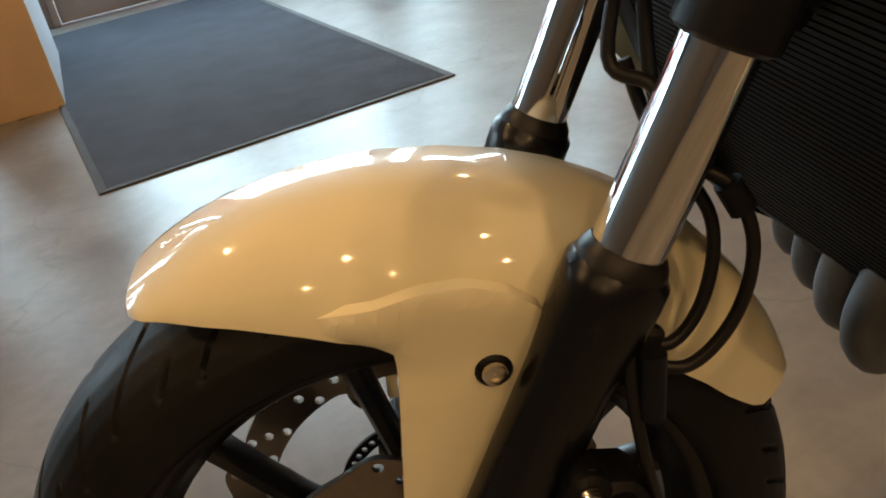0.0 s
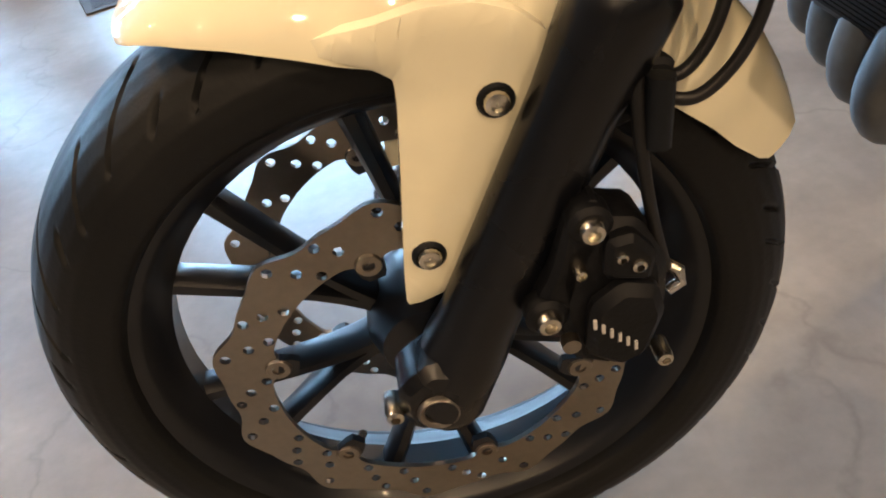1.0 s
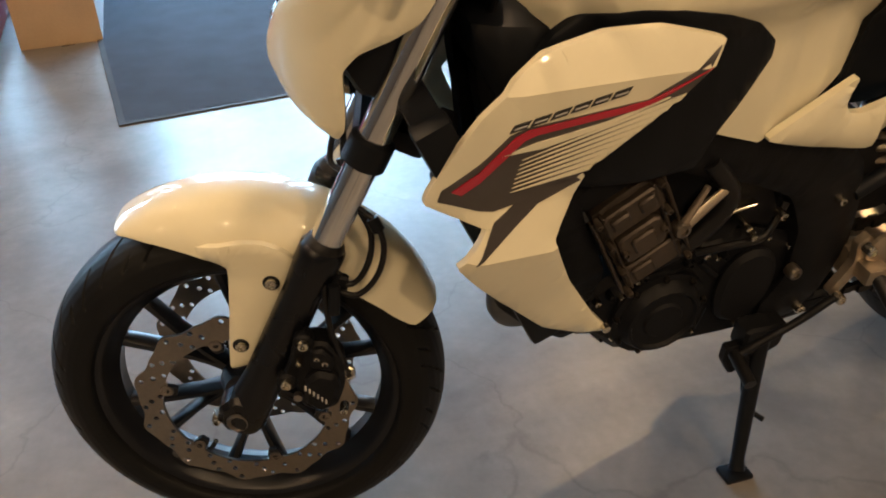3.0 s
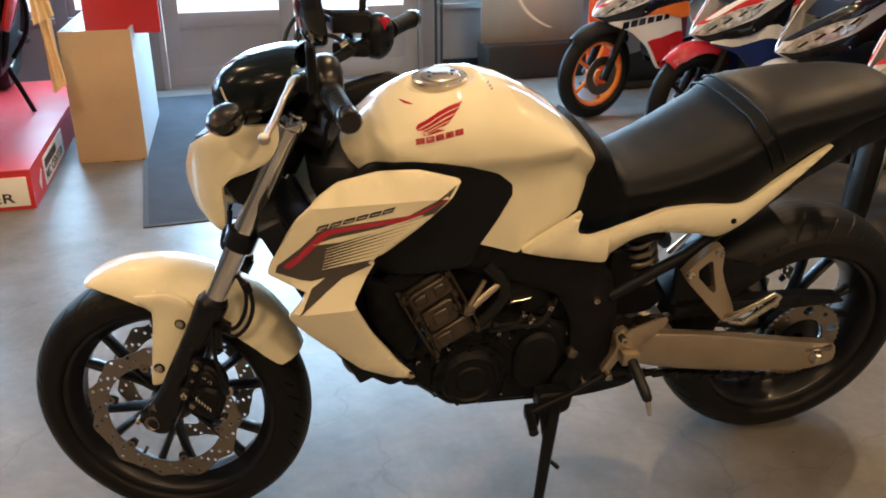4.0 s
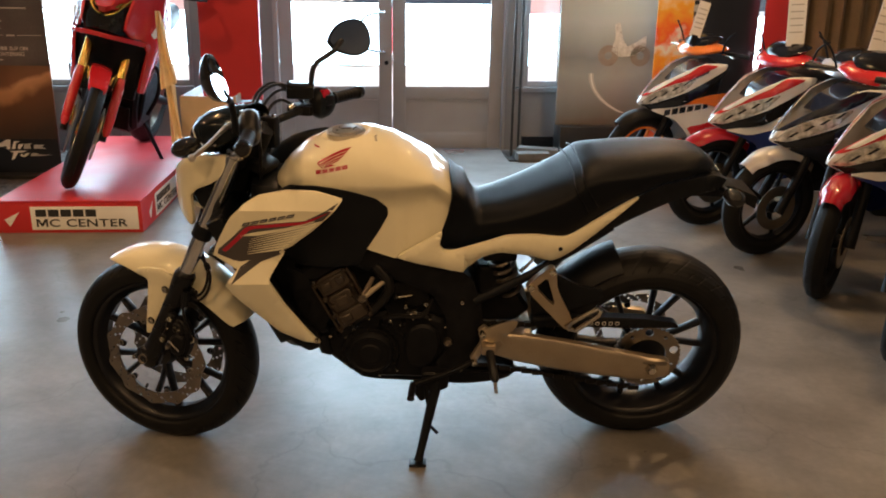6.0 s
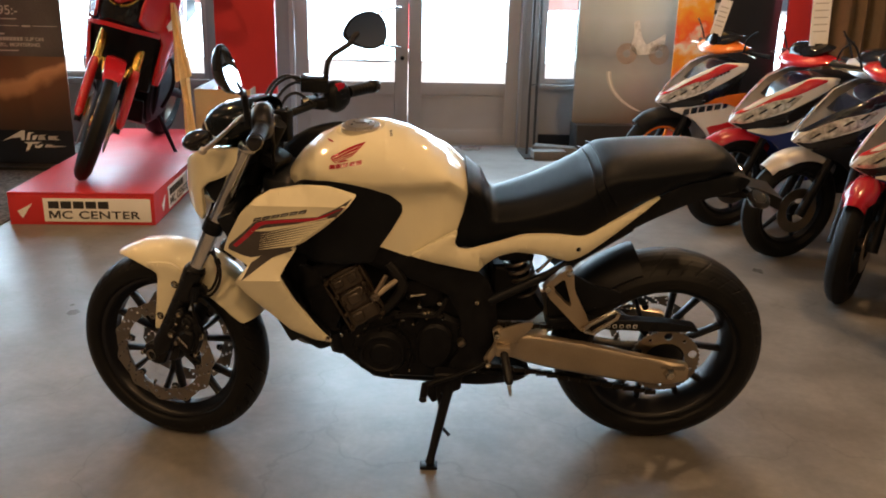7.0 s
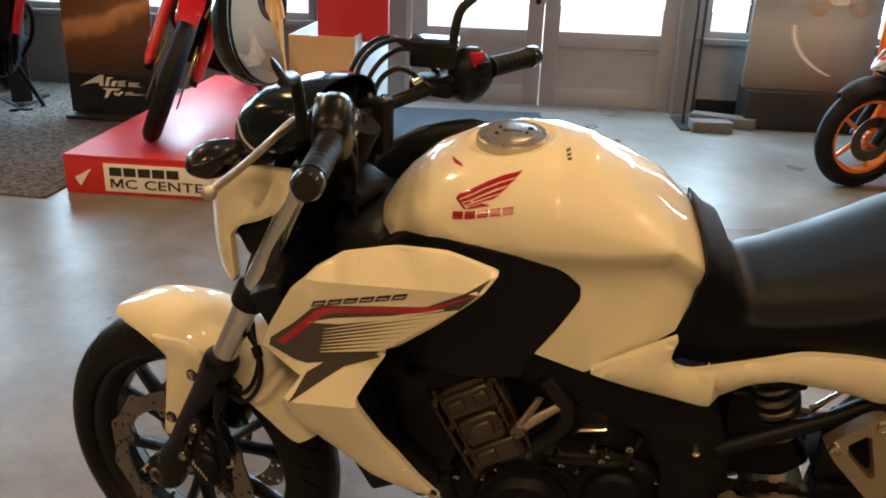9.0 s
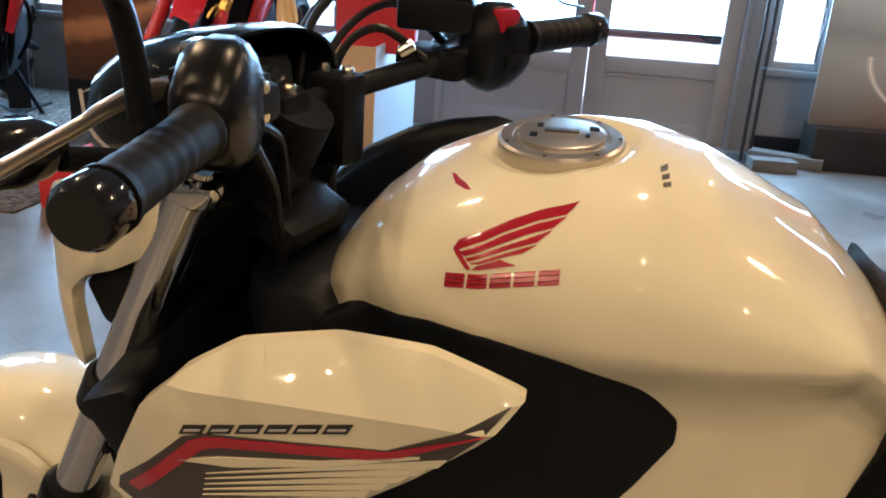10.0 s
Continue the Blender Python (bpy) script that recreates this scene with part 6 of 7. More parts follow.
# pillion peg hanger: an open triangle
for s in (-1, 1):
    y = s * 0.150
    loop = [(1.068, 0.578), (1.082, 0.598), (1.125, 0.640), (1.145, 0.643), (1.151, 0.622), (1.156, 0.575), (1.206, 0.478), (1.205, 0.455), (1.188, 0.449), (1.174, 0.462)]
    hole = [(1.094, 0.583), (1.127, 0.615), (1.137, 0.580), (1.152, 0.535), (1.146, 0.526)]
    ph = part("pillion_hanger", holed([tuple(p) for p in chaikin(loop, 0.2, 1)], [[tuple(p) for p in chaikin(hole, 0.2, 1)]], y - 0.011, y + 0.011), ALU, bike, "cast aluminium pillion peg hanger")
    for x, z in ((1.084, 0.582), (1.138, 0.630)):
        bolt(ph, (x, y + s * 0.013, z), 0.010, 0.006, side=s)
    part("pillion_peg", tube(bmesh.new(), [(1.192, s * 0.163, 0.462), (1.195, s * 0.175, 0.472), (1.200, s * 0.190, 0.492), (1.262, s * 0.203, 0.543), (1.270, s * 0.205, 0.536), (1.266, s * 0.205, 0.522), (1.212, s * 0.190, 0.464), (1.196, s * 0.170, 0.460)], [0.0095, 0.0085, 0.0065, 0.0065, 0.007, 0.0065, 0.0065, 0.009], 12), BOLT, ph, "bright folding loop peg")

# rider peg hanger, heel plate, shift lever
hr = part("rider_hanger", panel([(0.925, 0.345), (0.94, 0.33), (0.965, 0.375), (1.00, 0.37), (1.02, 0.395), (0.995, 0.42), (0.965, 0.455), (0.945, 0.44), (0.955, 0.40)], lambda x, z: 0.155, 0.014, 0.02, -1, 0.004, 0.008), ALU, bike, "cast aluminium footrest hanger")
part("heel_plate", panel([(0.955, 0.432), (0.97, 0.455), (1.035, 0.478), (1.055, 0.476), (1.050, 0.458), (1.01, 0.415), (0.985, 0.405), (0.96, 0.415)], lambda x, z: 0.166, 0.006, 0.02, -1, 0.003, 0.006), ALU, hr, "brushed aluminium heel plate")
part("footrest", tube(bmesh.new(), [(0.972, -0.165, 0.392), (0.978, -0.185, 0.388), (0.986, -0.235, 0.356), (0.989, -0.252, 0.343), (0.990, -0.257, 0.339)], [0.010, 0.0115, 0.012, 0.011, 0.006], 14), RUBBER, hr, "black rubber footrest")
part("footrest_tip", tube(bmesh.new(), [(0.988, -0.253, 0.343), (0.993, -0.266, 0.310)], [0.0065, 0.004], 10), BOLT, hr)
part("footrest_joint", box(bmesh.new(), (0.955, -0.185, 0.378), (0.995, -0.15, 0.408), 0.006), ALU, hr)
bolt(hr, (0.937, -0.168, 0.342), 0.009, 0.006)
bolt(hr, (0.958, -0.168, 0.437), 0.009, 0.006)
part("shift_lever", tube(bmesh.new(), spline([(0.93, -0.16, 0.34), (0.87, -0.165, 0.31), (0.80, -0.17, 0.285), (0.765, -0.172, 0.27)], 5), 0.007, 10), CASE, bike, "black gear shift lever")
part("shift_toe", bar((0.765, -0.165, 0.27), (0.758, -0.225, 0.262), 0.0105, 12), RUBBER, bike)

# side stand
BI = BIKE.inverted()
foot = BI @ Vector((0.786, -0.218, 0.0))
st = part("side_stand", tube(bmesh.new(), [(0.835, -0.135, 0.275), (0.828, -0.150, 0.235), foot + Vector((0.004, 0.012, 0.03)), foot + Vector((0, 0.002, 0.012))], [0.018, 0.0155, 0.0115, 0.014], 14), SATIN, bike, "black steel side stand")
part("stand_foot", box(bmesh.new(), (-0.028, -0.020, 0.0), (0.022, 0.018, 0.010), 0.004, Matrix.Translation(foot) @ BI.to_3x3().to_4x4()), SATIN, st)
part("stand_pivot", slab([(0.79, 0.30), (0.87, 0.295), (0.865, 0.245), (0.82, 0.225), (0.79, 0.25)], -0.155, -0.115, 0.005), CASE, bike)
part("stand_tang", tube(bmesh.new(), [(0.812, -0.178, 0.135), (0.835, -0.205, 0.125)], 0.005, 8), SATIN, st)
part("stand_spring", tube(bmesh.new(), [(0.80, -0.15, 0.255), (0.815, -0.165, 0.16)], 0.007, 8), CASE, st)
part("stand_lug", slab([(0.765, 0.262), (0.80, 0.262), (0.80, 0.20), (0.785, 0.195), (0.765, 0.23)], -0.15, -0.13, 0.004), CASE, bike)


# ---- things round the room ----
mat_t = thing("door_mat", "dark grey ribbed door mat with black rubber edge", "mat", pose(-0.27, 1.79, 0, 0, 0, 6.3))
part("edge", box(bmesh.new(), (0, 0, 0), (1.10, 2.55, 0.006), 0.003), MATEDGE, mat_t, "black rubber edge")
bm = bmesh.new()
for k in range(130):
    x = 0.024 + 1.052 * k / 130
    box(bm, (x, 0.022, 0.005), (x + 0.0072, 2.528, 0.0070))
tagged(part("ribbed_surface", bm, MATFAB, mat_t, "dark grey ribbed pile"), kind="stuff")

plat = thing("display_platform", "low red display platform with white name panels", "platform", pose(-1.53, 2.11, 0, 0, 0, 3.0))
part("top", box(bmesh.new(), (0, 0, 0.163), (0.775, 2.05, 0.180), 0.004), REDBOARD, plat)
part("front_board", box(bmesh.new(), (0, 0.0, 0), (0.775, 0.018, 0.163), 0.003), REDBOARD, plat)
part("side_board", box(bmesh.new(), (0.757, 0.018, 0), (0.775, 2.05, 0.163), 0.003), REDBOARD, plat)
part("side_board", box(bmesh.new(), (0, 0.018, 0), (0.018, 2.05, 0.163), 0.003), REDBOARD, plat)
part("back_board", box(bmesh.new(), (0.018, 2.032, 0), (0.757, 2.05, 0.163), 0.003), REDBOARD, plat)


def name_panel(m):
    pn = part("name_panel", box(bmesh.new(), (0.185, -0.004, 0.018), (0.755, 0.0, 0.148), 0.001), WHITE, plat, "white panel with black letters", m)
    for k in range(5):
        x = 0.212 + 0.066 * k
        part("letter_bar", box(bmesh.new(), (x, -0.0058, 0.092), (x + 0.056, -0.0038, 0.132)), INK, pn)
    x = 0.212
    for ch in "MC CENTER":
        if ch == " ":
            x += 0.026
            continue
        if ch == "M":
            part("letter", slab([(x + a, 0.036 + b) for a, b in ((0, 0), (0, 0.043), (0.014, 0.043), (0.030, 0.017), (0.046, 0.043), (0.060, 0.043), (0.060, 0), (0.050, 0), (0.050, 0.029), (0.0345, 0.003), (0.0255, 0.003), (0.010, 0.029), (0.010, 0))], -0.0056, -0.0038, 0, times=0), INK, pn)
            x += 0.069
            continue
        q = lettering(pn, ch, 0.060, Matrix(), INK, "letter", bold=0.0008)
        lo, hi = min(v.co.x for v in q.data.vertices), max(v.co.x for v in q.data.vertices)
        q.matrix_local = Matrix.Translation((x, -0.0046, 0.036)) @ pose(0, 0, 0, 90) @ Matrix.Diagonal((1.42, 1, 1, 1)) @ Matrix.Translation((-lo, 0, 0))
        x += 1.42 * (hi - lo) + 0.009
    for k in range(4):
        part("wing_blade", slab([(0.045 + 0.006 * k, 0.075 - 0.010 * k), (0.125 - 0.010 * k, 0.118 - 0.014 * k), (0.120 - 0.010 * k, 0.106 - 0.014 * k), (0.052 + 0.006 * k, 0.067 - 0.010 * k)], -0.003, 0.001, 0, times=0), WHITE, pn)


name_panel(pose(0, 0, 0))
name_panel(Matrix.Translation((0.775, 0.10, 0)) @ pose(0, 0, 0, 0, 0, 90))

bx = thing("display_box", "tall tan cardboard display box with daylight coloured into its side", "box", pose(-0.695, 2.83, 0, 0, 0, 2.0))
W, D, Z = 0.335, 1.0, 0.66
part("front", box(bmesh.new(), (0, 0, 0), (W, 0.012, Z), 0.002), CARD, bx)
part("side", box(bmesh.new(), (W - 0.012, 0.012, 0), (W, D, Z), 0.002), DAYCARD, bx, "side with bluish daylight in its colour")
part("side", box(bmesh.new(), (0, 0.012, 0), (0.012, D, Z), 0.002), DAYCARD, bx)
part("back", box(bmesh.new(), (0.012, D - 0.012, 0), (W - 0.012, D, Z), 0.002), DAYCARD, bx)
part("shelf", box(bmesh.new(), (0.012, 0.012, Z - 0.06), (W - 0.012, D - 0.012, Z - 0.045)), DAYCARD, bx)
sg = thing("magazine_sign", "tall red standing sign with pale lettering bars", "sign", pose(-0.60, 3.02, Z - 0.045, 0, 0, 2.0))
part("board", box(bmesh.new(), (0, 0, 0), (0.365, 0.05, 1.15), 0.003), REDBOARD, sg)
for k in range(11):
    part("letter_bar", box(bmesh.new(), (0.085 + 0.019 * k, -0.002, 0.665), (0.085 + 0.019 * k + 0.012, 0.001, 0.69)), REDPALE, sg)


def banner(name, label, x, y, rz, w, h, z0, material, bars=(), stand=True):
    b = thing(name, label, "banner", pose(x, y, 0, 0, 0, rz))
    part("sheet", box(bmesh.new(), (0, 0, z0), (w, 0.012, h), 0.002), material, b)
    part("foot", box(bmesh.new(), (0.02, -0.12, 0), (w - 0.02, 0.14, max(z0, 0.02)), 0.006), BLACKSTEEL, b, "black steel foot")
    for a, c, zz, hh, mt in bars:
        part("letter_bar", box(bmesh.new(), (a, -0.002, zz), (c, 0.001, zz + hh)), mt, b)
    return b


bars = [(0.08, 0.50, 1.26, 0.028, GREYINK), (0.10, 0.46, 1.20, 0.022, GREYINK), (0.12, 0.44, 1.135, 0.008, GREYINK), (0.14, 0.26, 1.004, 0.007, GREYINK), (0.08, 0.27, 0.961, 0.004, GREYINK), (0.29, 0.345, 0.957, 0.010, GREYINK), (0.36, 0.52, 0.961, 0.004, GREYINK), (0.09, 0.17, 0.905, 0.010, GREYINK), (0.08, 0.25, 0.798, 0.008, GREYINK)]
bars += [(0.065 + 0.0225 * k, 0.083 + 0.0225 * k, 0.866, 0.024, GREYINK) for k in range(10)]
afr = banner("roll_up_banner", "dark roll-up banner with a dusk landscape and pale lettering", -2.30, 3.50, 2, 0.55, 2.0, 0.03, DUSK, bars)
part("dark_print", box(bmesh.new(), (0.004, -0.0012, 0.765), (0.546, 0.001, 1.995)), NIGHT, afr)
part("dark_print", box(bmesh.new(), (0.004, -0.0012, 0.034), (0.546, 0.001, 0.265)), INKBOARD, afr)
for text, size, x, z in (("995:-", 0.085, 0.10, 1.035), ("SLIP ON", 0.034, 0.30, 0.866), ("INKL. MONTERING", 0.034, 0.105, 0.829)):
    lettering(afr, text, size, Matrix.Translation((x, -0.0018, z)) @ pose(0, 0, 0, 90), GREYINK, bold=0.0006)
# slanted brush strokes of the mark at the foot
for line, mt in (([(0.06, 0.185), (0.20, 0.262), (0.225, 0.262), (0.215, 0.195), (0.19, 0.195), (0.195, 0.215), (0.13, 0.208)], WHITE), ([(0.225, 0.196), (0.245, 0.250), (0.29, 0.250), (0.26, 0.238), (0.25, 0.196)], WHITE), ([(0.265, 0.196), (0.275, 0.228), (0.31, 0.232), (0.285, 0.196)], WHITE), ([(0.305, 0.196), (0.315, 0.232), (0.37, 0.236), (0.35, 0.222), (0.36, 0.200)], GREYINK), ([(0.375, 0.200), (0.38, 0.226), (0.45, 0.226), (0.43, 0.212), (0.46, 0.198)], GREYINK), ([(0.205, 0.182), (0.33, 0.185), (0.30, 0.172), (0.265, 0.170), (0.235, 0.125), (0.215, 0.12), (0.235, 0.170)], WHITE), ([(0.275, 0.148), (0.29, 0.166), (0.30, 0.152), (0.32, 0.166), (0.345, 0.168), (0.31, 0.140), (0.295, 0.142)], WHITE), ([(0.345, 0.146), (0.36, 0.168), (0.41, 0.166), (0.39, 0.158), (0.50, 0.156), (0.42, 0.148)], GREYINK)):
    part("logo_stroke", slab(line, -0.0022, 0.001, 0, times=0), mt, afr)
banner("orange_banner", "orange and white racing banner", 2.46, 3.95, 6, 0.27, 1.9, 0.03, FLAME)
banner("black_banner", "tall black display panel with faint side lettering", 2.70, 3.98, 6, 0.53, 2.1, 0.03, INKBOARD, [(0.03, 0.07, 1.0 + 0.08 * k, 0.05, GREYINK) for k in range(5)])
banner("red_banner", "tall red display panel with tan edge", 3.24, 3.95, 6, 0.20, 2.1, 0.03, REDBOARD, [(0.20, 0.225, 0.03, 2.07, CARD)])
banner("grey_poster", "pale grey poster of a misty road and a scooter", 2.15 * 0.9976 - 4.35 * 0.0698, 2.15 * 0.0698 + 4.35 * 0.9976, 4, 0.80, 1.75, 0.25, HAZE)
hz = bpy.data.objects["grey_poster"]
arc = [Vector((0.27 + 0.55 * (1 - math.cos(radians(a))), -0.0015, 0.66 - 0.36 * math.sin(radians(a)))) for a in range(0, 61, 5)]
for w, mt in ((0.020, REDPALE), (0.004, WHITE)):
    bm = bmesh.new()
    loft(bm, [[p + Vector((-w, 0, 0)), p + Vector((w, 0, 0)), p + Vector((w, 0.001, 0)), p + Vector((-w, 0.001, 0))] for p in arc])
    part("printed_arc", bm, GREYINK if mt is REDPALE else WHITE, hz, m=Matrix.Translation((0, 0 if mt is REDPALE else -0.0015, 0)))
PRINT = mat("faded_print", (0.25, 0.21, 0.18), 0.3, vary=0.15, bump=0.0)
PAPERPRINT = mat("pale_print", (0.55, 0.54, 0.52), 0.3, vary=0.25, scale=30, bump=0.0)
for x in (0.40, 0.66):
    part("printed_wheel", lathe(bmesh.new(), [(0.03, -0.0018), (0.082, -0.0018), (0.082, 0.001), (0.03, 0.001)], 28, (x, 0, 0.80), closed=True), PRINT, hz)
part("printed_body", slab([(0.44, 0.90), (0.47, 1.00), (0.46, 1.10), (0.50, 1.12), (0.53, 0.99), (0.57, 0.93), (0.63, 0.96), (0.72, 1.02), (0.72, 0.92), (0.63, 0.86), (0.51, 0.85)], -0.0018, 0.001, 0), PAPERPRINT, hz, m=Matrix.Translation((-0.02, 0, -0.06)))
cur = thing("curtain", "brown floor-length curtain in deep folds", "curtain", pose(3.50, 4.15, 0, 0, 0, 4))
bm = bmesh.new()
rows = [[(0.02 * k, 0.05 * math.sin(k * 0.9) + 0.015 * math.sin(k * 2.3), z) for k in range(60)] for z in (0.02, 0.8, 1.6, 2.6)]
loft(bm, rows, False, False)
bmesh.ops.solidify(bm, geom=list(bm.faces), thickness=0.004)
part("drape", bm, CURTAIN, cur)
est = thing("steel_stand", "black steel display stand with twin uprights", "stand", ROOM @ pose(1.78, 4.25, 0))
for x, y in ((0, 0), (0.075, 0.12)):
    part("upright", bar((x, y, 0.012), (x, y, 2.0), 0.011, 10), BLACKSTEEL, est)
part("foot", box(bmesh.new(), (-0.04, -0.16, 0.0), (0.115, 0.22, 0.014), 0.003), BLACKSTEEL, est)
part("cross_bar", bar((0, 0, 0.55), (0.075, 0.12, 0.55), 0.007, 8), BLACKSTEEL, est)
for k, (u, v, rz, l) in enumerate(((1.93, 4.12, 4, 0.26), (2.05, 4.30, -22, 0.42))):
    tb = thing("timber_block", "rough grey timber offcut lying on the floor", "timber", ROOM @ pose(u, v, 0, 0, 0, rz), group="timber offcuts")
    part("beam", box(bmesh.new(), (-l / 2, -0.06, 0), (l / 2, 0.06, 0.07), 0.008), TIMBER, tb)
dp = thing("display_post", "tall black steel display post on a splayed flat foot", "stand", pose(-2.76, 3.70, 0.008, 0, 0, 30))
part("column", box(bmesh.new(), (-0.062, -0.02, 0.012), (0.062, 0.02, 1.45), 0.006), BLACKSTEEL, dp)
for s in (-1, 1):
    part("foot", box(bmesh.new(), (s * 0.05 - 0.025, -0.24, 0.0), (s * 0.05 + 0.025, 0.24, 0.014), 0.004, pose(0, 0, 0, 0, 0, -22 * s)), BLACKSTEEL, dp)
gv = thing("speckled_carpet", "dark speckled coarse carpet strip", "carpet", pose(-3.9, 2.0, 0))
part("sheet", box(bmesh.new(), (0, 0, 0), (2.33, 2.4, 0.008), 0.003), GRAVEL, gv)


def cast_wheel(parent, name, c, r, w, m, rim_material, n=5, tyre_w=None):
    """A small wheel with tyre, rim, hub and plain spokes."""
    rr = r * 0.70
    M = (m or Matrix()) @ Matrix.Translation(c)
    bm = lathe(bmesh.new(), [(rr - 0.012, -w * 0.6), (rr + 0.004, -w * 0.66), (rr, -w * 0.3), (rr - 0.012, 0), (rr, w * 0.3), (rr + 0.004, w * 0.66), (rr - 0.012, w * 0.6), (rr - 0.022, 0)], 40, closed=True)
    ob = part(name, bm, rim_material, parent, m=M)
    prof = [(rr, -w * 0.62), (rr + 0.25 * (r - rr), -w), (rr + 0.6 * (r - rr), -w * 0.97), (rr + 0.88 * (r - rr), -w * 0.6), (r, 0), (rr + 0.88 * (r - rr), w * 0.6), (rr + 0.6 * (r - rr), w * 0.97), (rr + 0.25 * (r - rr), w), (rr, w * 0.62)]
    part("tyre", lathe(bmesh.new(), prof, 48), BLOCKTYRE, ob)
    for k in range(n):
        a = 2 * math.pi * k / n
        part("spoke", tube(bmesh.new(), [(0.02 * math.cos(a), 0, 0.02 * math.sin(a)), ((rr - 0.01) * math.cos(a), 0, (rr - 0.01) * math.sin(a))], [0.014, 0.009], 8), rim_material, ob)
    part("hub", lathe(bmesh.new(), [(0.0005, -w), (0.03, -w), (0.036, 0), (0.03, w), (0.0005, w)], 18), rim_material, ob)
    return ob


# ---- red adventure motorcycle on the platform ----
def adventure_bike(m, label):
    b = thing("adventure_motorcycle", label, "motorcycle", m, group="red adventure motorcycles")
    tilt = radians(27)
    a = Vector((math.sin(tilt), 0, math.cos(tilt)))
    F = Vector((0, 0, 0.345))
    st = Matrix.Translation(F) @ Matrix.Rotation(radians(18), 4, a) @ Matrix.Translation(-F)
    cast_wheel(b, "front_wheel", F, 0.345, 0.043, st, GOLD, 14)
    cast_wheel(b, "rear_wheel", (1.56, 0, 0.33), 0.33, 0.075, None, STEEL, 14)
    for s in (-1, 1):
        y = s * 0.105
        part("fork_leg", tube(bmesh.new(), [F + Vector((0.0, y, -0.03)), F + Vector((0, y, 0)) + a * 0.30], [0.020, 0.022], 14), CASE, b, m=st)
        part("guard_tip", tube(bmesh.new(), spline([F + Vector((-0.035, s * 0.092, 0)) + a * 0.345, F + Vector((-0.045, s * 0.078, 0)) + a * 0.375, F + Vector((-0.05, s * 0.066, 0)) + a * 0.350, F + Vector((-0.055, s * 0.060, 0)) + a * 0.310], 5), 0.006, 8), GOLD, b, m=st)
        part("fork_tube", tube(bmesh.new(), [F + Vector((0, y, 0)) + a * 0.28, F + Vector((0, y, 0)) + a * 0.80], 0.027, 16), GOLD, b, "gold anodised fork tube", st)
        ring = []
        for q, w in ((0.0, 0.010), (0.03, 0.024), (0.12, 0.027), (0.30, 0.028), (0.355, 0.022)):
            c = F + Vector((-0.012, y, 0)) + a * q
            ring.append([c + Vector((-0.034 * math.cos(t), s * 0.008 + w * math.sin(t), 0.012 * math.cos(t))) for t in [radians(-100 + 20 * k) for k in range(11)]])
        bm = loft(bmesh.new(), ring, False, False)
        bmesh.ops.solidify(bm, geom=list(bm.faces), thickness=0.004)
        part("fork_guard", bm, REDPAINT, b, "red fork guard", st, 60)
        part("brake_disc", lathe(bmesh.new(), [(0.09, -0.002), (0.155, -0.002), (0.155, 0.002), (0.09, 0.002)], 40, F + Vector((0, s * 0.07, 0)), closed=True), STEEL, b, m=st)
    ring = []
    for x, z, w in ((-0.205, 0.640, 0.036), (-0.195, 0.655, 0.046), (-0.15, 0.682, 0.054), (-0.08, 0.707, 0.057), (0.0, 0.722, 0.057), (0.06, 0.720, 0.050)):
        ring.append([(x, w * t + 0.012, z - 0.006 * t * t - (0.022 if abs(t) == 1 else 0)) for t in (-1, -0.94, -0.6, -0.2, 0.2, 0.6, 0.94, 1)])
    bm = loft(bmesh.new(), ring, False, False)
    bmesh.ops.solidify(bm, geom=list(bm.faces), thickness=0.005)
    part("front_mudguard", bm, REDPAINT, b, "red boxy front mudguard", st, 40)
    for s in (-1, 1):
        # thin gold light strips over the twin lamps, caliper, engine guard bars
        part("light_strip", tube(bmesh.new(), spline([(0.005, s * 0.012, 1.000), (0.03, s * 0.055, 1.018), (0.06, s * 0.095, 1.070), (0.11, s * 0.135, 1.125)], 5), 0.007, 8), GOLD, b)
        part("brake_caliper", slab([(0.09, 0.36), (0.13, 0.44), (0.17, 0.43), (0.17, 0.36), (0.13, 0.32)], s * 0.085 - 0.018, s * 0.085 + 0.018, 0.006), GOLD, b, m=st)
        part("guard_bar", tube(bmesh.new(), spline([(0.42, s * 0.10, 0.82), (0.44, s * 0.24, 0.72), (0.50, s * 0.26, 0.56), (0.60, s * 0.20, 0.40)], 5), 0.012, 8), CASE, b)
    part("upper_nose", panel([(-0.01, 1.035), (0.03, 1.09), (0.12, 1.14), (0.20, 1.19), (0.26, 1.17), (0.20, 1.08), (0.10, 1.04)], lambda x, z: 0.03 + 0.5 * max(x + 0.02, 0), 0.012, 0.03, 1, 0.004, 0.010), REDPAINT, b)
    part("upper_nose", panel([(-0.01, 1.035), (0.03, 1.09), (0.12, 1.14), (0.20, 1.19), (0.26, 1.17), (0.20, 1.08), (0.10, 1.04)], lambda x, z: 0.03 + 0.5 * max(x + 0.02, 0), 0.012, 0.03, -1, 0.004, 0.010), REDPAINT, b)
    part("fork_yoke", box(bmesh.new(), (0.21, -0.13, 0.90), (0.28, 0.13, 0.94), 0.01), CASE, b)
    side = [(0.05, 1.02), (0.10, 1.16), (0.26, 1.20), (0.50, 1.08), (0.60, 0.97), (0.53, 0.88), (0.46, 0.76), (0.42, 0.62), (0.35, 0.56), (0.29, 0.575), (0.28, 0.68), (0.27, 0.82), (0.20, 0.888), (0.10, 0.90), (0.04, 0.94)]
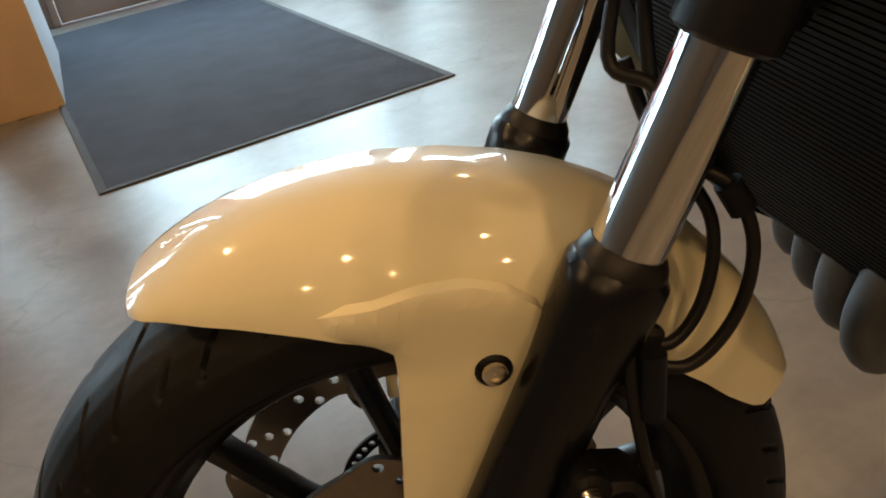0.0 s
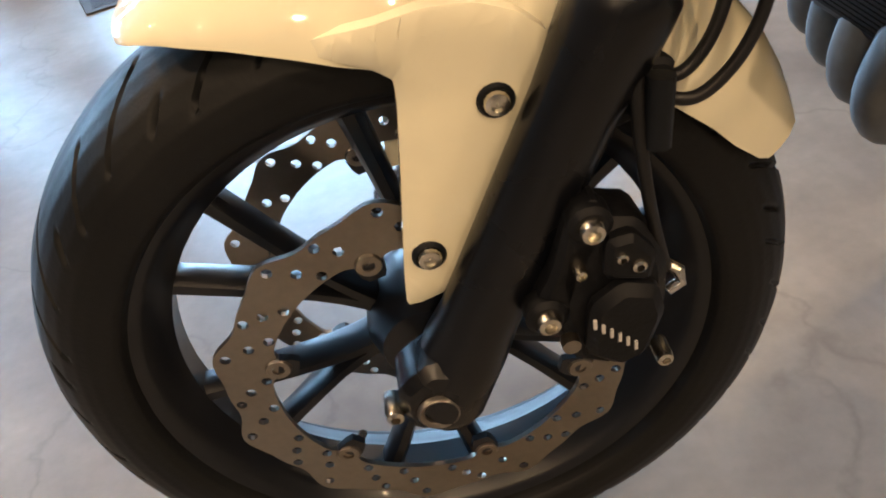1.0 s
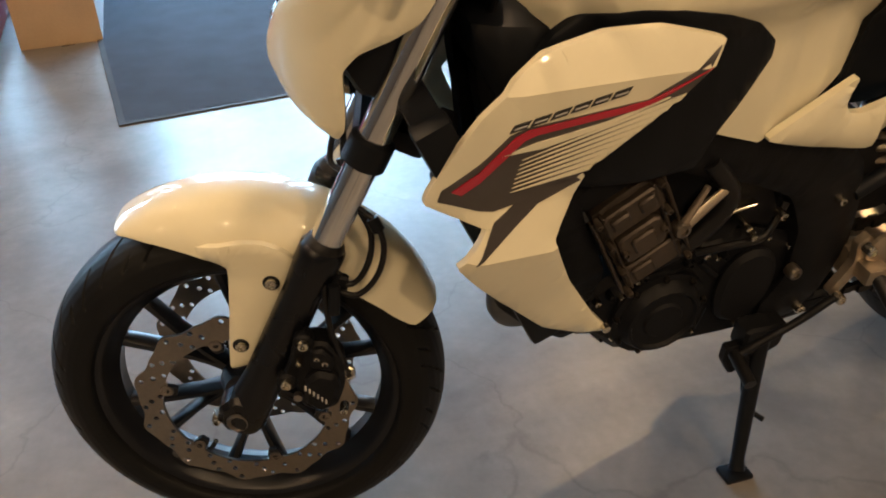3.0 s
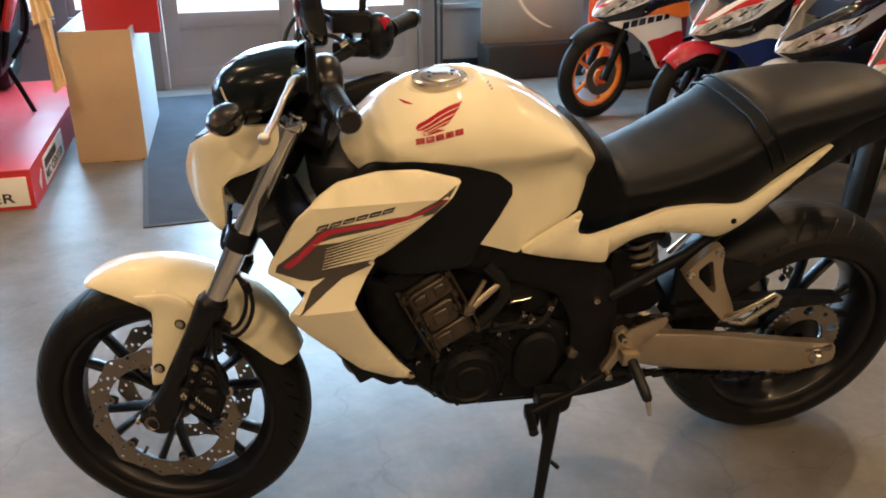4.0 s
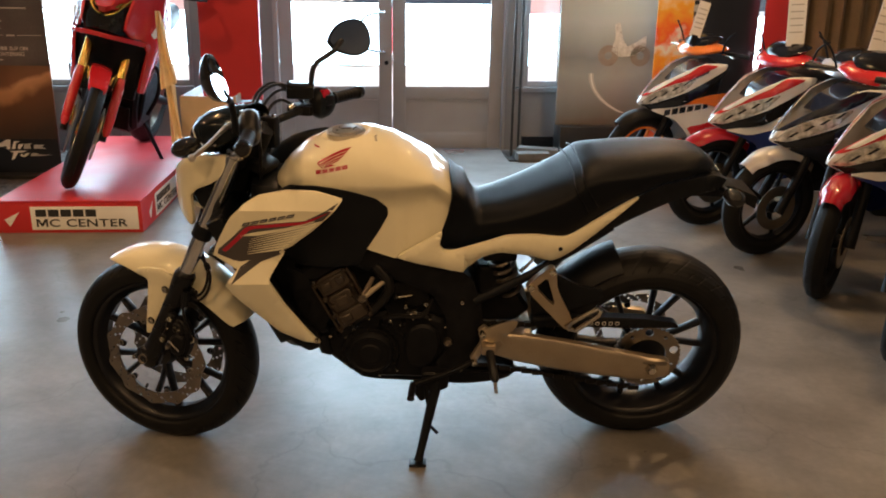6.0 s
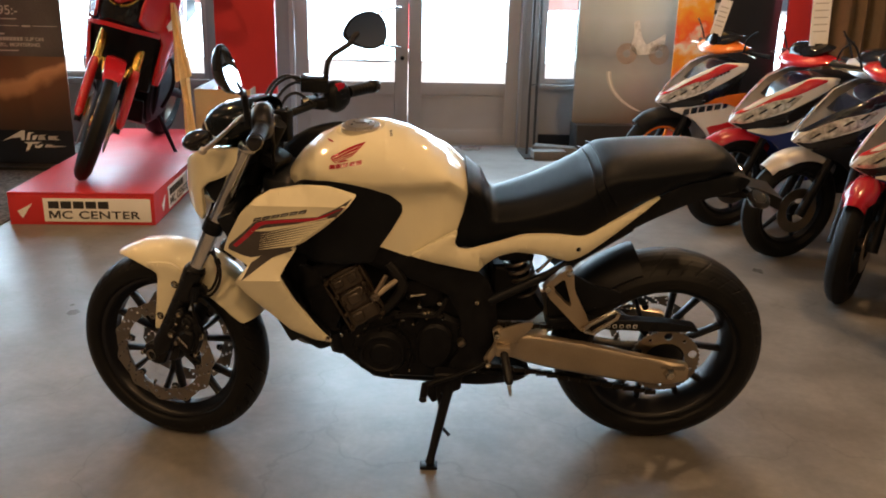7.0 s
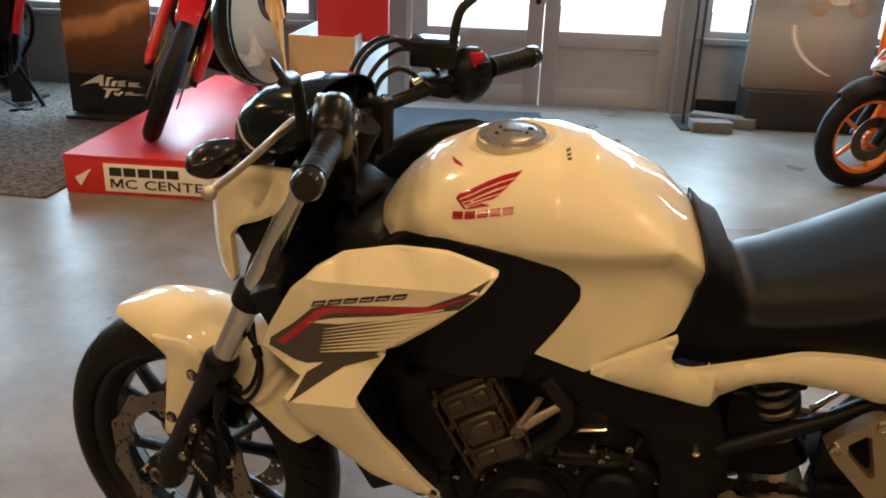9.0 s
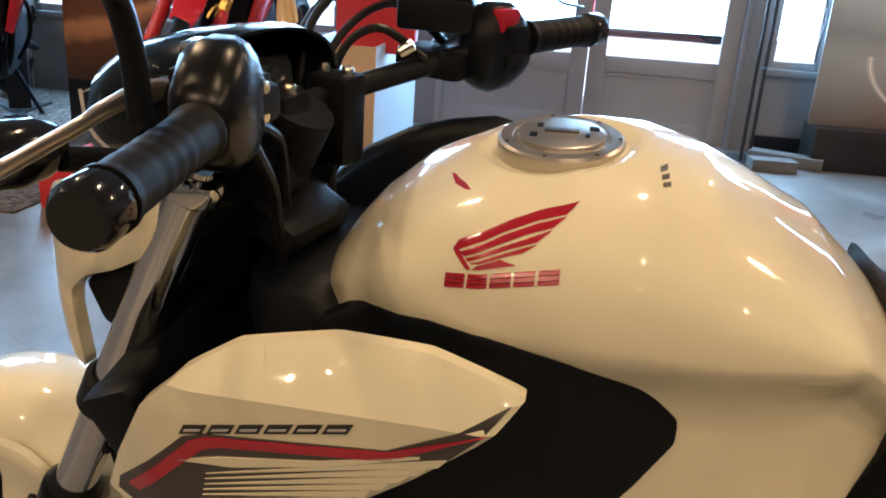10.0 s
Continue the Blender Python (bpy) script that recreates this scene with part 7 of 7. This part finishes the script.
    for s in (-1, 1):
        f = part("side_fairing", panel(side, lambda x, z: 0.13 + 0.42 * min(max(x - 0.05, 0), 0.28) - 0.12 * max(0, 0.85 - z), 0.012, 0.03, s, 0.006, 0.014, 0.1), REDPAINT, b, "red angular side fairing", None, 24)
        part("white_flash", panel([(0.25, 0.93), (0.29, 0.985), (0.40, 0.97), (0.37, 0.935), (0.33, 0.925), (0.28, 0.905)], lambda x, z: 0.13 + 0.42 * min(max(x - 0.05, 0), 0.28), 0.003, 0.03, s, 0, 0, times=0, lift=0.002), WHITE, f)
        part("black_infill", panel([(0.15, 1.05), (0.30, 1.01), (0.45, 0.95), (0.50, 0.80), (0.47, 0.62), (0.36, 0.60), (0.24, 0.76)], lambda x, z: 0.10 + 0.32 * min(max(x - 0.14, 0), 0.36), 0.01, 0.03, s, 0.004, 0.01), SATIN, b)
        part("headlamp", panel([(0.10, 1.13), (0.125, 1.19), (0.165, 1.20), (0.16, 1.14)], lambda x, z: 0.02 + 0.9 * (x - 0.09), 0.02, 0.02, s, 0.004, 0.008), LAMPLENS, b, "clear headlamp")
        part("hand_guard", tube(bmesh.new(), spline([(0.42, s * 0.44, 1.20), (0.32, s * 0.42, 1.20), (0.27, s * 0.33, 1.19), (0.30, s * 0.22, 1.18)], 5), [0.03] * 16, 10, flat=0.35), SATIN, b)
        part("grip", bar((0.42, s * 0.28, 1.20), (0.46, s * 0.42, 1.20), 0.017), RUBBER, b)
        ms = part("mirror", tube(bmesh.new(), spline([(0.36, s * 0.24, 1.21), (0.34, s * 0.28, 1.32), (0.35, s * 0.36, 1.38)], 5), 0.007, 8), SATIN, b)
        bm = bmesh.new()
        bmesh.ops.create_icosphere(bm, subdivisions=3, radius=1, matrix=Matrix.Translation((0.35, s * 0.40, 1.40)) @ Matrix.Diagonal((0.022, 0.085, 0.05, 1)))
        part("mirror_shell", bm, GLOSS, ms)
        part("frame_tube", tube(bmesh.new(), spline([(0.30, s * 0.06, 0.95), (0.45, s * 0.16, 0.80), (0.52, s * 0.17, 0.45), (0.62, s * 0.14, 0.33), (0.90, s * 0.13, 0.33)], 5), 0.019, 10), SATIN, b)
        part("swingarm", tube(bmesh.new(), [(0.98, s * 0.12, 0.45), (1.56, s * 0.12, 0.33)], [0.035, 0.026], 10), CASE, b)
    rings = [[(x, w * t, z0 + (z1 - z0) * q) for t, q in ((-0.8, 0), (0.8, 0), (1, 0.5), (0.7, 1), (-0.7, 1), (-1, 0.5))] for x, w, z0, z1 in ((0.015, 0.05, 0.92, 1.00), (0.05, 0.11, 0.905, 1.04), (0.12, 0.155, 0.895, 1.10), (0.30, 0.19, 0.88, 1.16))]
    part("nose", loft(bmesh.new(), rings), GLOSS, b, "black nose with twin headlamps")
    rings = [[(x0 + 0.17 * t * t, w * t, z) for t in [-1 + k / 6 for k in range(13)]] for z, w, x0 in ((0.54, 0.17, 0.27), (0.60, 0.20, 0.235), (0.70, 0.215, 0.20), (0.80, 0.225, 0.165), (0.88, 0.225, 0.12), (0.91, 0.20, 0.10))]
    bm = loft(bmesh.new(), rings, False, False)
    bmesh.ops.solidify(bm, geom=list(bm.faces), thickness=0.006)
    part("radiator_cowl", bm, SATIN, b, "black radiator cowl", None, 50)
    for s in (-1, 1):
        part("running_lamp", panel([(0.02, 1.045), (0.05, 1.075), (0.13, 1.10), (0.12, 1.085), (0.06, 1.055)], lambda x, z: 0.05 + 0.9 * (x - 0.02), 0.006, 0.02, s, 0, 0), GOLD, b)
    lip = spline([(0.19, 0.205, 0.862), (0.10, 0.14, 0.872), (0.04, 0.05, 0.886), (0.04, -0.05, 0.886), (0.10, -0.14, 0.880), (0.19, -0.205, 0.870)], 5)
    part("nose_lip", loft(bmesh.new(), [[p + Vector((0.0, 0, -0.013)), p + Vector((-0.006, 0, 0.012)), p + Vector((0.012, 0, 0.014)), p + Vector((0.012, 0, -0.013))] for p in lip]), REDPAINT, b, "red lip under the nose", None, 40)
    part("beak", loft(bmesh.new(), [[(x, -w, z), (x, w, z), (x + 0.02, w * 0.8, z - 0.03), (x + 0.02, -w * 0.8, z - 0.03)] for x, w, z in ((-0.03, 0.02, 1.045), (0.05, 0.07, 1.075), (0.14, 0.11, 1.10))]), REDPAINT, b)
    sc = bmesh.new()
    loft(sc, [[(0.12 + 0.10 * q + 0.06 * t * t, 0.13 * t, 1.20 + 0.28 * q) for t in (-1, -0.6, -0.2, 0.2, 0.6, 1)] for q in (0, 0.5, 1)], False, False)
    bmesh.ops.solidify(sc, geom=list(sc.faces), thickness=0.004)
    part("windscreen", sc, SMOKE, b, "smoked windscreen", None, 60)
    part("handlebar", tube(bmesh.new(), spline([(0.46, -0.43, 1.20), (0.36, -0.16, 1.17), (0.36, 0.16, 1.17), (0.46, 0.43, 1.20)], 6), 0.012, 10), SATIN, b)
    part("radiator", box(bmesh.new(), (0.28, -0.17, 0.52), (0.33, 0.17, 0.86), 0.01), CASE, b)
    part("engine", slab([(0.40, 0.62), (0.62, 0.72), (0.95, 0.60), (1.00, 0.42), (0.88, 0.30), (0.55, 0.28), (0.44, 0.40)], -0.16, 0.16, 0.02), CASE, b, "black engine block")
    part("skid_plate", slab([(0.40, 0.44), (0.46, 0.28), (0.86, 0.26), (0.86, 0.29), (0.48, 0.31), (0.42, 0.45)], -0.13, 0.13, 0.006), CASE, b)
    rings = [[(x, w * math.cos(t), z0 + (z1 - z0) * (0.5 + 0.5 * math.sin(t))) for t in [2 * math.pi * k / 16 for k in range(16)]] for x, w, z0, z1 in ((0.36, 0.10, 0.95, 1.08), (0.46, 0.18, 0.84, 1.13), (0.66, 0.17, 0.80, 1.10), (0.84, 0.11, 0.80, 0.95))]
    part("fuel_tank", loft(bmesh.new(), rings), REDPAINT, b)
    rings = [[(x, w * math.cos(t), z + 0.05 * math.sin(t)) for t in [2 * math.pi * k / 14 for k in range(14)]] for x, w, z in ((0.78, 0.10, 0.90), (0.95, 0.14, 0.87), (1.20, 0.15, 0.90), (1.55, 0.12, 0.95), (1.75, 0.06, 0.97))]
    part("seat", loft(bmesh.new(), rings), VINYL, b)
    part("silencer", tube(bmesh.new(), [(1.15, 0.16, 0.55), (1.25, 0.18, 0.60), (1.70, 0.20, 0.78)], [0.035, 0.06, 0.06], 16), HEADER, b)
    part("side_stand", tube(bmesh.new(), [(0.78, -0.14, 0.32), (0.86, -0.30, 0.055)], [0.015, 0.012], 10), SATIN, b)
    part("stand_foot", box(bmesh.new(), (0.83, -0.34, 0.045), (0.90, -0.28, 0.06), 0.003), SATIN, b)
    return b


TRIM = pose(-1.215, 2.42, 0.180, 0, 0, 94) @ pose(0, 0, 0, 14.5)
adv = adventure_bike(TRIM, "red and black adventure motorcycle on a red platform")
copy_thing(adv, pose(-2.50, 2.75, 0.0, 0, 0, 115) @ pose(0, 0, 0, 9))
cl = thing("hanging_cloth", "cream cloth hanging from the red motorcycle's handlebar", "cloth", pose(-0.72, 2.72, 0.36, 0, 0, 8))
for z0, z1, c0, c1, w0, w1, y in ((0.372, 0.80, 0.002, -0.030, 0.046, 0.010, -0.012), (0.045, 0.50, 0.020, -0.004, 0.030, 0.026, 0.010)):
    bm = bmesh.new()
    rows = []
    for k in range(15):
        q = k / 14
        w = w0 + (w1 - w0) * q ** 1.3
        rows.append([(c0 + (c1 - c0) * q + w * t + 0.003 * math.sin(7 * q + 2 * t), y + (0.010 + 0.12 * w) * math.sin(5.5 * t + 3 * q), z0 + (z1 - z0) * q + 0.022 * t * (1 - q)) for t in [-1 + 0.1 * i for i in range(21)]])
    loft(bm, rows, False, False)
    bmesh.ops.solidify(bm, geom=list(bm.faces), thickness=0.003)
    part("fold", bm, CLOTH, cl, "", None, 70)


# ---- scooters ----
def scooter(m, label, cowl_m, apron_m, stripe_m, fender_m, lower_m, rim_m, steer=0.0, body_m=None, lettered=False):
    s_ = thing("scooter", label, "scooter", m, group="row of parked scooters")
    st = Matrix.Translation((0.06, 0, 0)) @ Matrix.Rotation(radians(steer), 4, "Z") @ Matrix.Translation((-0.06, 0, 0))
    F = Vector((0, 0, 0.258))
    cast_wheel(s_, "front_wheel", F, 0.258, 0.042, st, rim_m, 5)
    cast_wheel(s_, "rear_wheel", (1.24, 0, 0.265), 0.265, 0.05, None, rim_m, 5)
    a = Vector((math.sin(radians(26)), 0, math.cos(radians(26))))
    for s in (-1, 1):
        part("fork_leg", tube(bmesh.new(), [F + Vector((0.0, s * 0.075, -0.02)), F + Vector((0, s * 0.075, 0)) + a * 0.34], [0.024, 0.019], 12), CASE, s_, m=st)
    part("brake_disc", lathe(bmesh.new(), [(0.06, -0.002), (0.11, -0.002), (0.11, 0.002), (0.06, 0.002)], 30, F + Vector((0, -0.055, 0)), closed=True), STEEL, s_, m=st)
    ring = []
    for k in range(12):
        t = radians(42 + 8.2 * k)
        w = 0.062 if 1 < k < 10 else 0.044
        ring.append([F + Vector((0, w * q, 0)) + (0.292 - 0.05 * abs(q) ** 3) * Vector((math.cos(t), 0, math.sin(t))) for q in (-1, -0.85, -0.5, 0, 0.5, 0.85, 1)])
    bm = loft(bmesh.new(), ring, False, False)
    bmesh.ops.solidify(bm, geom=list(bm.faces), thickness=0.004)
    part("front_mudguard", bm, fender_m, s_, "", st, 60)
    # pointed front apron
    ap = [(-0.045, 0.575), (-0.02, 0.635), (0.09, 0.755), (0.20, 0.85), (0.30, 0.905), (0.44, 0.905), (0.40, 0.80), (0.30, 0.68), (0.16, 0.585), (0.02, 0.545)]

    def dep(x, z):
        return 0.012 + 0.62 * min(max(x + 0.045, 0), 0.24) - 0.30 * max(0, 0.60 - z) - 0.5 * max(0, z - lerp([(-0.045, 0.60), (0.09, 0.73), (0.3, 0.88), (0.5, 0.9)], x))

    for s in (-1, 1):
        ob = part("front_apron", panel(ap, dep, 0.01, 0.03, s, 0.005, 0.012, 0.1), apron_m, s_, "", None, 40)
        lens = [(-0.030, 0.585), (0.01, 0.645), (0.11, 0.735), (0.235, 0.80), (0.25, 0.79), (0.17, 0.69), (0.08, 0.615), (0.0, 0.572)]
        part("headlamp", panel(lens, dep, 0.006, 0.02, s, 0.003, 0.008, 0.1, 2, 0.004), LAMPLENS, ob, "clear faceted headlamp")
        part("stripe", panel([(-0.03, 0.632), (0.085, 0.757), (0.20, 0.85), (0.29, 0.90), (0.38, 0.892), (0.25, 0.812), (0.11, 0.738), (0.0, 0.645)], dep, 0.004, 0.03, s, 0.002, 0.006, times=1, lift=0.003), stripe_m, ob)
        part("dark_flash", panel([(-0.035, 0.574), (0.02, 0.578), (0.10, 0.628), (0.20, 0.700), (0.31, 0.775), (0.43, 0.865), (0.44, 0.88), (0.395, 0.785), (0.30, 0.676), (0.16, 0.582), (0.03, 0.545)], dep, 0.004, 0.03, s, 0.002, 0.006, times=1, lift=0.003), GLOSS, ob)
        part("ridge", panel([(0.0, 0.662), (0.09, 0.762), (0.19, 0.850), (0.27, 0.896), (0.23, 0.862), (0.12, 0.770), (0.03, 0.675)], dep, 0.004, 0.02, s, 0.002, 0.005, times=1, lift=0.007), INKPAINT if stripe_m is INKPAINT else apron_m, ob)
        # Dark slivers laid on the lens imitate shade between its facets.
        for q in range(4):
            x = 0.015 + 0.052 * q
            z = 0.607 + 0.046 * q
            part("lamp_shadow", panel([(x, z), (x + 0.030, z + 0.040), (x + 0.038, z + 0.036), (x + 0.012, z + 0.003)], dep, 0.003, 0.02, s, 0, 0, times=0, lift=0.0062), GLOSS, ob)
        part("lower_apron", panel([(0.02, 0.545), (0.14, 0.575), (0.30, 0.665), (0.41, 0.60), (0.44, 0.46), (0.40, 0.32), (0.30, 0.30), (0.24, 0.42), (0.16, 0.50)], lambda x, z: 0.05 + 0.42 * min(max(x, 0), 0.3), 0.01, 0.03, s, 0.005, 0.012), lower_m, s_)
        if lettered:
            for k in range(6):
                x = 0.10 + 0.040 * k
                part("letter_bar", panel([(x, 0.517 + 0.30 * (x - 0.10)), (x + 0.030, 0.526 + 0.30 * (x - 0.10)), (x + 0.033, 0.562 + 0.30 * (x - 0.10)), (x + 0.003, 0.553 + 0.30 * (x - 0.10))], lambda x, z: 0.05 + 0.42 * min(max(x, 0), 0.3), 0.004, 0.03, s, 0, 0, times=0, lift=0.004), INKPAINT, s_)
                part("letter_bar", panel([(0.20 + 0.02 * k, 0.775 + 0.012 * k), (0.214 + 0.02 * k, 0.783 + 0.012 * k), (0.216 + 0.02 * k, 0.797 + 0.012 * k), (0.202 + 0.02 * k, 0.789 + 0.012 * k)], dep, 0.004, 0.03, s, 0, 0, times=0, lift=0.0085), INKPAINT, ob)
            part("orange_flash", panel([(0.16, 0.588), (0.30, 0.672), (0.44, 0.70), (0.46, 0.60), (0.40, 0.585), (0.30, 0.622)], lambda x, z: 0.055 + 0.42 * min(max(x, 0), 0.3), 0.004, 0.03, s, 0, 0, times=1, lift=0.003), ORANGE, s_)
            part("red_flash", panel([(0.23, 0.46), (0.42, 0.52), (0.44, 0.46), (0.40, 0.32), (0.31, 0.31), (0.26, 0.41)], lambda x, z: 0.05 + 0.42 * min(max(x, 0), 0.3), 0.004, 0.03, s, 0, 0, times=1, lift=0.003), REDPAINT, s_)
        elif lower_m != SATIN:
            part("white_edge", panel([(0.02, 0.548), (0.14, 0.578), (0.30, 0.668), (0.40, 0.61), (0.41, 0.55), (0.28, 0.585), (0.14, 0.53)], lambda x, z: 0.05 + 0.42 * min(max(x, 0), 0.3), 0.004, 0.03, s, 0, 0, times=1, lift=0.003), WHITE, s_)
        part("floor_side", panel([(0.40, 0.33), (0.42, 0.40), (0.62, 0.36), (0.78, 0.40), (0.80, 0.28), (0.60, 0.24), (0.44, 0.25)], lambda x, z: 0.19, 0.02, 0.04, s, 0.006, 0.012), SATIN, s_)
        part("side_body", panel([(0.66, 0.58), (0.80, 0.70), (1.10, 0.74), (1.45, 0.80), (1.62, 0.82), (1.50, 0.70), (1.20, 0.56), (0.90, 0.42), (0.74, 0.42)], lambda x, z: 0.17 - 0.10 * max(0, x - 1.2), 0.012, 0.04, s, 0.008, 0.016), body_m or apron_m, s_)
        part("body_stripe", panel([(0.74, 0.56), (1.0, 0.64), (1.40, 0.74), (1.30, 0.68), (1.0, 0.56), (0.8, 0.50)], lambda x, z: 0.17 - 0.10 * max(0, x - 1.2), 0.004, 0.04, s, 0, 0, times=1, lift=0.002), stripe_m, s_)
        part("grip", bar((0.42, s * 0.20, 0.965), (0.46, s * 0.33, 0.965), 0.016, 12), RUBBER, s_, m=st)
        part("brake_lever", tube(bmesh.new(), [(0.38, s * 0.18, 0.965), (0.37, s * 0.30, 0.96)], 0.006, 8), BOLT, s_, m=st)
        ms = part("mirror", tube(bmesh.new(), spline([(0.38, s * 0.18, 0.97), (0.37, s * 0.22, 1.08), (0.38, s * 0.28, 1.14)], 5), 0.005, 8), SATIN, s_, m=st)
    rings = [[(x, w * math.cos(t), zc + h * math.sin(t)) for t in [2 * math.pi * k / 18 for k in range(18)]] for x, w, zc, h in ((0.24, 0.05, 0.955, 0.015), (0.27, 0.12, 0.965, 0.035), (0.33, 0.17, 0.985, 0.045), (0.40, 0.18, 0.995, 0.045), (0.47, 0.14, 0.985, 0.03), (0.50, 0.08, 0.975, 0.012))]
    hc = part("handlebar_cowl", loft(bmesh.new(), rings), cowl_m, s_, "", st)
    rings = [[(x, w * math.cos(t), zc + h * math.sin(t)) for t in [2 * math.pi * k / 16 for k in range(16)]] for x, w, zc, h in ((0.285, 0.05, 1.005, 0.012), (0.31, 0.10, 1.02, 0.036), (0.36, 0.125, 1.045, 0.040), (0.42, 0.115, 1.062, 0.030), (0.45, 0.09, 1.068, 0.012))]
    part("visor", loft(bmesh.new(), rings), GLOSS, hc)
    part("handlebar", tube(bmesh.new(), [(0.42, -0.24, 0.965), (0.40, 0, 0.965), (0.42, 0.24, 0.965)], 0.011, 10), SATIN, s_, m=st)
    part("inner_cover", slab([(0.14, 0.735), (0.20, 0.82), (0.30, 0.892), (0.43, 0.897), (0.42, 0.72), (0.30, 0.68)], -0.095, 0.095, 0.012), INKPAINT, s_)
    part("leg_shield", slab([(0.28, 0.88), (0.44, 0.90), (0.42, 0.62), (0.48, 0.40), (0.46, 0.30), (0.36, 0.32), (0.32, 0.60)], -0.13, 0.13, 0.02), SATIN, s_)
    part("engine", slab([(0.70, 0.42), (1.0, 0.46), (1.28, 0.34), (1.26, 0.24), (0.95, 0.20), (0.66, 0.22)], -0.12, 0.11, 0.02), ENGINE, s_)
    rings = [[(x, w * math.cos(t), zc + h * math.sin(t)) for t in [2 * math.pi * k / 14 for k in range(14)]] for x, w, zc, h in ((0.62, 0.06, 0.72, 0.03), (0.70, 0.12, 0.745, 0.04), (0.95, 0.15, 0.77, 0.045), (1.30, 0.14, 0.81, 0.045), (1.52, 0.08, 0.84, 0.03))]
    part("seat", loft(bmesh.new(), rings), VINYL, s_)
    part("side_stand", tube(bmesh.new(), [(0.62, -0.12, 0.24), (0.66, -0.20, 0.035)], 0.010, 8), SATIN, s_)
    part("silencer", tube(bmesh.new(), [(0.95, 0.14, 0.26), (1.45, 0.17, 0.34)], [0.05, 0.055], 14), HEADER, s_)
    # the upper bodywork sits low over the wheel
    for o in s_.children_recursive:
        for v in o.data.vertices:
            v.co.z = min(v.co.z, 0.58 + (v.co.z - 0.58) * 0.80)
    return s_


LEANS = pose(0, 0, 0, 5) @ Matrix.Scale(1.06, 4)
scooter(pose(2.20, 3.20, 0, 0, 0, 7) @ LEANS, "white scooter with orange handlebar cowl and orange wheels", ORANGE, WHITEPAINT, REDPAINT, SATIN, WHITEPAINT, ORANGE, 14, WHITEPAINT, True)
scooter(pose(2.42, 2.42, 0, 0, 0, 7) @ LEANS, "white and red scooter with red handlebar cowl", REDPAINT, WHITEPAINT, REDPAINT, LOGORED, BLUEPAINT, CASE, 10, WHITEPAINT)
scooter(pose(2.55, 1.86, 0, 0, 0, 7) @ LEANS, "black and white scooter with silver front mudguard", SILVER, WHITEPAINT, INKPAINT, SILVER, SATIN, CASE, 12, WHITEPAINT)
scooter(pose(2.57, 1.27, 0, 0, 0, 7) @ LEANS, "red and white scooter with red front mudguard", REDPAINT, WHITEPAINT, REDPAINT, LOGORED, BLUEPAINT, CASE, 46, REDPAINT)
scooter(pose(2.56, 0.58, 0, 0, 0, 7) @ LEANS, "dark grey scooter with black mudguard", SATIN, INKPAINT, SILVER, SATIN, SATIN, CASE, 46, INKPAINT)
for x, y, z, rz, ry, w, h in ((2.50, 3.16, 1.03, 6, 14, 0.075, 0.22), (2.82, 2.38, 1.03, 6, -3, 0.105, 0.28), (2.97, 1.82, 1.03, 6, 10, 0.06, 0.28), (3.06, 1.84, 1.00, 8, 12, 0.16, 0.32)):
    ps = thing("price_sheet", "white price sheet standing on a scooter's handlebar", "paper sheet", pose(x, y, z, 0, ry, rz), group="price sheets")
    part("sheet", box(bmesh.new(), (-w / 2, -0.001, 0), (w / 2, 0.001, h)), PAPER, ps)
    part("clip", box(bmesh.new(), (-0.02, -0.006, -0.06), (0.02, 0.004, 0.01), 0.002), SATIN, ps)
    for k in range(5):
        part("line_bar", box(bmesh.new(), (-w * 0.36, -0.0022, h * (0.25 + 0.13 * k)), (w * 0.36, -0.0009, h * (0.25 + 0.13 * k) + 0.006)), GREYINK, ps)
